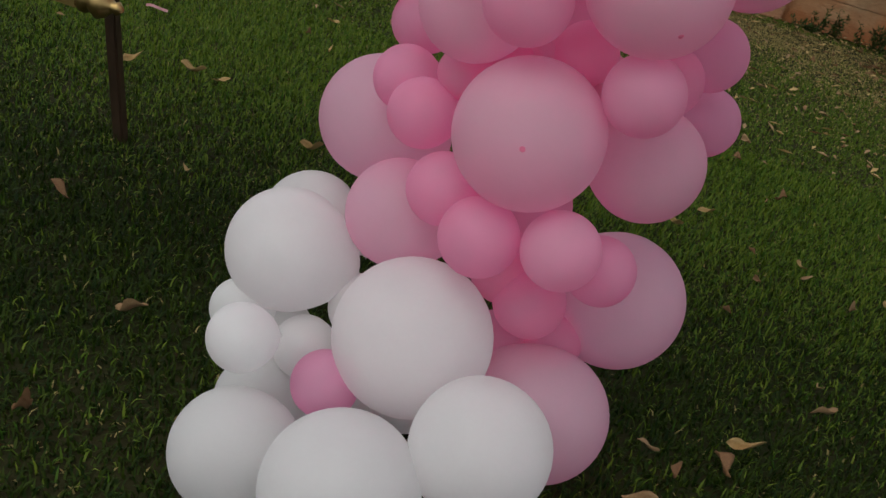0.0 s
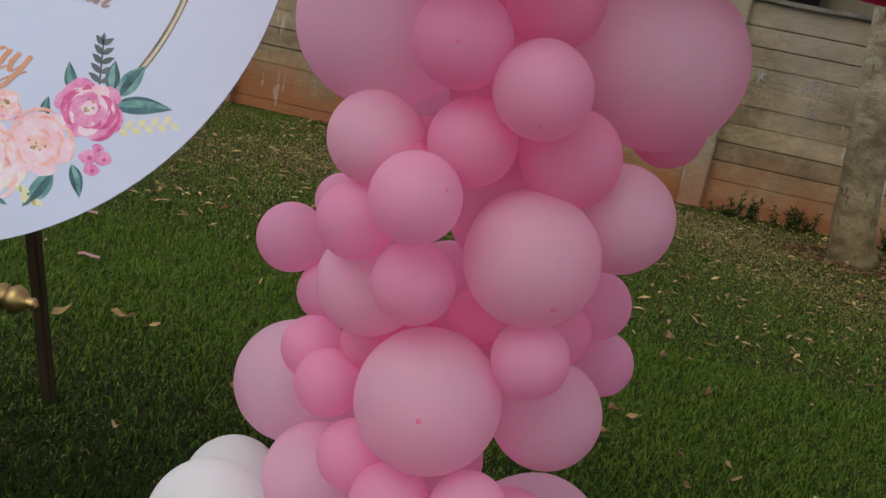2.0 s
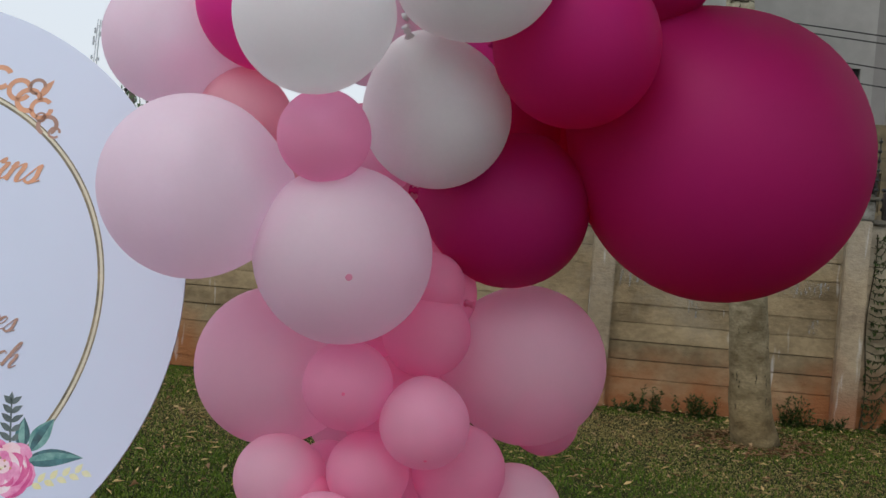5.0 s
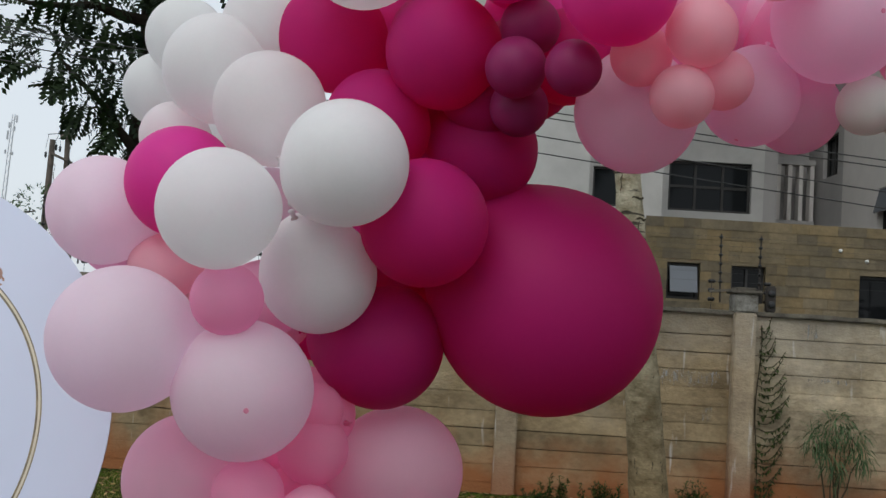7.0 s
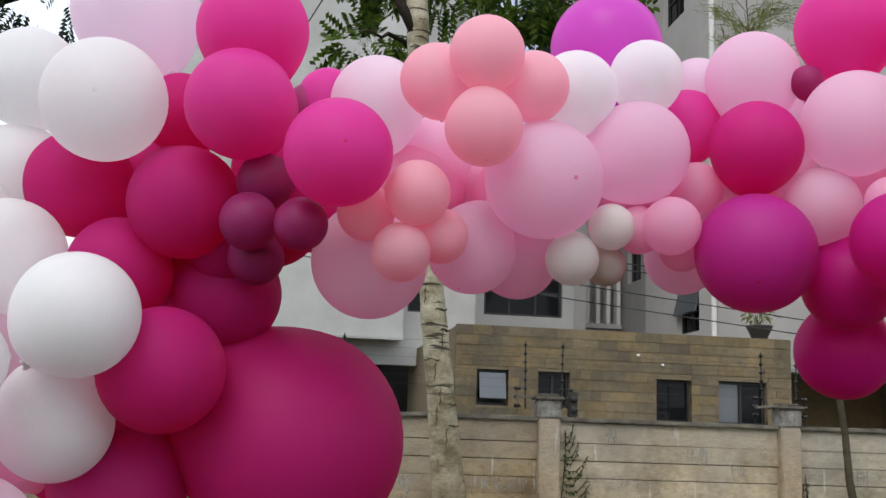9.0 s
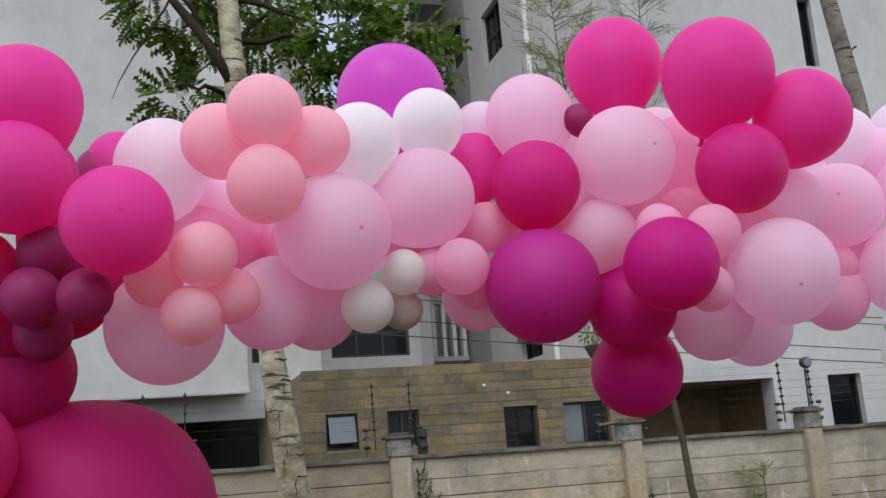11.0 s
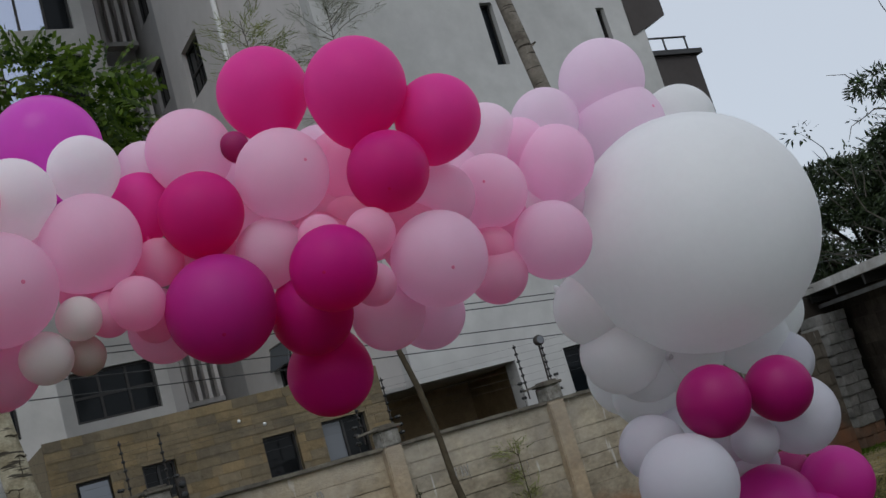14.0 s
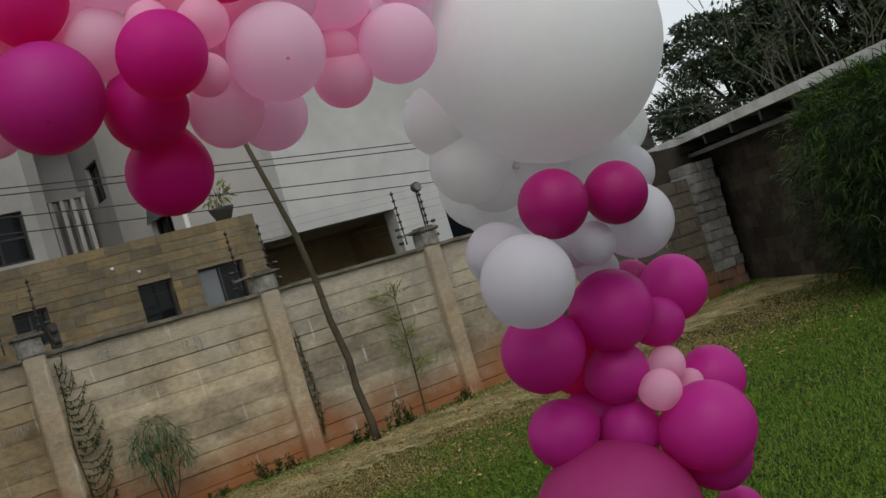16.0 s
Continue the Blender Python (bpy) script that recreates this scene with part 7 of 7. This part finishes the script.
def grass(name, x0, x1, y0, y1, per, length, width, parent, green=LAWN):
    n = int((x1 - x0) * (y1 - y0) * per)
    x, y = NR.uniform(x0, x1, n), NR.uniform(y0, y1, n)
    dry = NR.uniform(0, 1, n) < dryness(x, y)
    tuft = 0.85 + 0.1 * np.sin(x * 9 + 2 * np.sin(y * 7)) * np.sin(y * 8 + 2 * np.sin(x * 5)) + 0.12 * np.sin(x * 2.3 + y * 3.1) * np.sin(y * 1.9 - x * 1.3)
    # blades picked for the painted shade near the garland's left foot
    in_shade = NR.uniform(0, 1, n) < np.clip((3.4 - y) / 1.4, 0, 0.9) * np.clip((3.0 - x) / 0.6, 0, 1) * np.clip((y + 0.3) / 1.2, 0, 1)
    for kind, mask, mat in (("green", ~dry & ~in_shade, green), ("in_shade", ~dry & in_shade, LAWN_SHADE), ("dry", dry, LAWN_DRY)):
        m = int(mask.sum())
        if not m:
            continue
        a = NR.uniform(0, 2 * np.pi, m)
        lean = NR.uniform(0.2, 1.5, m) + (0.45 if kind == "dry" else 0)
        ln = NR.uniform(0.55, 1.25, m) * length * tuft[mask] * (0.75 if kind == "dry" else 1)
        wd = NR.uniform(0.7, 1.3, m) * width
        d = np.stack([np.cos(a), np.sin(a)], -1)
        s = np.stack([-np.sin(a), np.cos(a)], -1)
        up0, out0 = np.cos(lean * 0.6), np.sin(lean * 0.6)
        up1, out1 = np.cos(lean * 1.5), np.sin(lean * 1.5)
        base = np.stack([x[mask], y[mask], np.full(m, -0.004)], -1)
        mid = base + np.concatenate([d * (ln * 0.55 * out0)[:, None], (ln * 0.55 * up0)[:, None]], -1)
        tip = mid + np.concatenate([d * (ln * 0.45 * out1)[:, None], (ln * 0.45 * up1)[:, None]], -1)
        off = np.concatenate([s * wd[:, None] * 0.5, np.zeros((m, 1))], -1)
        v = np.stack([base + off, base - off, mid + off * 0.85, mid - off * 0.85, tip], 1).reshape(-1, 3)
        k = np.arange(m)[:, None] * 5
        quads, tris = k + np.array((0, 1, 3, 2)), k + np.array((2, 3, 4))
        me = bpy.data.meshes.new(name)
        me.vertices.add(len(v))
        me.vertices.foreach_set("co", v.reshape(-1).astype(np.float32))
        loops = np.concatenate([quads, tris], 1).reshape(-1)
        me.loops.add(len(loops))
        me.loops.foreach_set("vertex_index", loops.astype(np.int32))
        me.polygons.add(2 * m)
        st = np.arange(m)[:, None] * 7 + np.array((0, 4))
        me.polygons.foreach_set("loop_start", st.reshape(-1).astype(np.int32))
        me.update(calc_edges=True)
        me.materials.append(mat)
        ob = new(name, me)
        ob.parent = parent
        tagged(ob, "dry straw-coloured grass" if kind == "dry" else "dark green grass blades", kind="stuff")


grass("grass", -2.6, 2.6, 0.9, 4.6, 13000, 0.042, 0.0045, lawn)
grass("grass", -4.5, 4.0, 4.6, 9.25, 6200, 0.038, 0.0065, lawn, LAWN_WORN)
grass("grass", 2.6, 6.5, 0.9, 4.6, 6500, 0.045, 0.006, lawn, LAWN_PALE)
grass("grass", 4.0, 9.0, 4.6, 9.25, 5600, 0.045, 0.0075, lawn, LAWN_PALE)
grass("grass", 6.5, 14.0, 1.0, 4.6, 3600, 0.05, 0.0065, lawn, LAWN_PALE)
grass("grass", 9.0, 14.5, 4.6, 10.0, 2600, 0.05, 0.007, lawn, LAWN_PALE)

# the same lawn goes on round the garland and behind the eye
for x0, x1, y0, y1 in ((-9.0, -4.5, 0.9, 9.25), (-4.5, -2.6, 0.9, 4.6), (-9.0, 14.0, -6.0, 0.9)):
    grass("grass", x0, x1, y0, y1, 480, 0.085, 0.032, lawn)

# ---- fallen leaves and scraps ----
DRY = [material("brown_dry_leaf", (0.24, 0.13, 0.05), rough=0.8, second=(0.14, 0.07, 0.03), scale=30, fine=0.2), material("yellow_dry_leaf", (0.5, 0.36, 0.15), rough=0.8, second=(0.36, 0.22, 0.08), scale=30, fine=0.2), material("tan_dry_leaf", (0.36, 0.24, 0.12), rough=0.8, second=(0.24, 0.14, 0.06), scale=30, fine=0.2)]


def dead_leaf(mat, curl, seed):
    bm = bmesh.new()
    rg = random.Random(seed)
    rows = []
    for i in range(8):
        t = i / 7
        w = 0.2 * math.sin(math.pi * (0.04 + 0.92 * t) ** 0.85)
        z = 0.16 * curl * (2 * t - 1) ** 2 + 0.02
        rows.append([bm.verts.new((t - 0.5, w * s + 0.05 * math.sin(5 * t + seed), z + curl * (1.5 * abs(w * s) + 1.3 * w * s * math.sin(4.5 * t + seed)) + 0.12 * math.sin(6 * t + 2 * seed) * curl + rg.uniform(-0.02, 0.02))) for s in (-1, -0.5, 0, 0.5, 1)])
    for p, q in zip(rows, rows[1:]):
        for k in range(4):
            bm.faces.new((p[k], p[k + 1], q[k + 1], q[k]))
    g = bmesh.ops.extrude_face_region(bm, geom=list(bm.faces))
    for v in g["geom"]:
        if isinstance(v, bmesh.types.BMVert):
            v.co.z += 0.012
    return finish(bm, "fallen_leaf", mat, True)


DEAD = [dead_leaf(DRY[k % 3], 0.45 + 0.6 * (k % 4) / 3, k) for k in range(9)]
TINT = ("brown", "yellowish", "tan")
rg = random.Random(17)


def drop_leaf(x, y, size, k):
    ob = new("fallen_leaf", DEAD[k % 9])
    ob.matrix_basis = pose(x, y, 0.03, rg.uniform(-38, 38), rg.uniform(-28, 28), rg.uniform(0, 360)) @ Matrix.Diagonal((size * 0.8, size * 0.5, size * 0.8, 1))
    tagged(ob, f"curled {TINT[k % 3]} dry leaf fallen on the grass", "leaf", "fallen leaves")


for k, (x, y, s) in enumerate(((-1.33, 2.17, 0.09), (-1.78, 3.27, 0.12), (-0.89, 1.78, 0.09), (-0.86, 1.36, 0.08), (-1.17, 2.54, 0.08), (0.24, 1.78, 0.11), (0.39, 2.02, 0.08), (0.44, 2.13, 0.11), (0.23, 1.99, 0.07), (0.39, 2.87, 0.07), (0.31, 3.71, 0.08))):
    drop_leaf(x * 0.965, y * 0.955, s, k)
for k, (x, y, s) in enumerate(((0.49, 3.19, 0.07), (0.64, 3.46, 0.06), (0.79, 3.2, 0.08), (0.6, 4.17, 0.07), (0.64, 2.57, 0.08), (0.65, 2.44, 0.08), (0.29, 1.92, 0.07), (-0.98, 3.02, 0.09), (0.98, 4.06, 0.08), (0.47, 3.45, 0.06), (0.91, 3.35, 0.07), (0.46, 4.91, 0.09))):
    drop_leaf(x * 0.965, y * 0.955, s, k)
drop_leaf(-1.54, 3.22, 0.12, 1)
drop_leaf(-1.42, 3.21, 0.08, 4)
for k in range(300):
    drop_leaf(rg.uniform(-2.8, 3.2) if k % 3 else rg.uniform(2, 9), rg.uniform(3.2, 9.0), rg.uniform(0.035, 0.085), rg.randrange(9))
for k in range(20):
    drop_leaf(rg.uniform(7, 13), rg.uniform(5, 9.5), rg.uniform(0.06, 0.1), rg.randrange(9))
# crumbled leaf litter gathered before the wall and round the trunk
bm = bmesh.new()
for k in range(3600):
    x, y = rg.uniform(-3, 9.5), 9.25 - 4.6 * rg.random() ** 1.5
    if k % 9 == 0:
        a = rg.uniform(0, 6.28)
        x, y = 1.86 + (0.2 + 0.35 * rg.random()) * math.cos(a), 8.1 + (0.2 + 0.35 * rg.random()) * math.sin(a)
    ln, w, a, z = rg.uniform(0.03, 0.09), rg.uniform(0.004, 0.012), rg.uniform(0, 3.14), rg.uniform(0.016, 0.034)
    d, e = Vector((math.cos(a), math.sin(a), rg.uniform(-0.25, 0.25))) * ln / 2, Vector((-math.sin(a), math.cos(a), rg.uniform(-0.5, 0.5))) * w
    c = Vector((x, y, z))
    mid = [bm.verts.new(c + e + Vector((0, 0, 0.006))), bm.verts.new(c - e + Vector((0, 0, 0.004)))]
    ends = [bm.verts.new(c - d), bm.verts.new(c + d)]
    under = bm.verts.new(c - Vector((0, 0, 0.004)))
    for f in ((ends[0], mid[0], mid[1]), (mid[0], ends[1], mid[1]), (ends[0], under, mid[0]), (under, ends[1], mid[0])):
        bm.faces.new(f).material_index = k % 3
me = finish(bm, "leaf_litter", DRY[0])
me.materials.append(DRY[1])
me.materials.append(DRY[2])
tagged(new("leaf_litter", me), "crumbled brown and straw-coloured leaf litter on the grass", "litter", kind="stuff")
RIBBON = material("pink_ribbon", (0.62, 0.27, 0.3), rough=0.4, second=(0.75, 0.5, 0.52), scale=20)
for x, y, a in ((-2.36, 4.4, 24), (-1.99, 3.77, 14)):
    bm = bmesh.new()
    rows = []
    for i in range(13):
        t = i / 12
        rows.append([bm.verts.new((0.09 * (t - 0.5), 0.006 * s + 0.004 * math.sin(9 * t), 0.016 + 0.004 * math.sin(5 * t) + 0.004 * s)) for s in (-1, 1)])
    for p, q in zip(rows, rows[1:]):
        bm.faces.new((p[0], p[1], q[1], q[0]))
    bmesh.ops.solidify(bm, geom=list(bm.faces), thickness=0.001)
    ob = new("ribbon_scrap", finish(bm, "ribbon_scrap", RIBBON))
    ob.matrix_basis = pose(x, y, 0.025, 0, 0, a)
    tagged(ob, "torn scrap of pink ribbon lying on the grass", "ribbon", "ribbon scraps")

# ---- sandstone blocks of the annexe ----
rg = random.Random(23)
BLOCKS = {}


def block_mesh(w, h):
    key = (round(w, 2), round(h, 2), rg.randrange(3))
    if key not in BLOCKS:
        BLOCKS[key] = finish(box(bmesh.new(), -key[0] / 2, key[0] / 2, -0.02, 0.02, -key[1] / 2, key[1] / 2, 0.0025), "stone", (STONE, STONE_B, STONE_C)[key[2]])
    return BLOCKS[key]


COURSE = 0.115
row = 0
z = 1.63
while z < ANTOP - 0.02:
    h = min(COURSE, ANTOP - z)
    x = ANX0
    while x < ANX1 - 0.05:
        w = min(rg.choice((0.12, 0.15, 0.19, 0.22, 0.26, 0.31)), ANX1 - x)
        xc, zc = x + w / 2, z + h / 2
        spans = [(x, x + w)]
        for a, b, za, zb in HOLES:
            if za - 0.03 < zc < zb + 0.03:
                spans = [q for s0, s1 in spans for q in (((s0, s1),) if s1 <= a or s0 >= b else tuple(v for v in ((s0, a), (b, s1)) if v[1] - v[0] > 0.04 and v[0] >= s0 - 1e-6 and v[1] <= s1 + 1e-6))]
        for s0, s1 in spans:
            piece("stone", block_mesh(s1 - s0 - 0.003, h - 0.002), annexe, Matrix.Translation(((s0 + s1) / 2, ANY + 0.006 - rg.uniform(0, 0.006), zc)))
        x += w
    z += COURSE
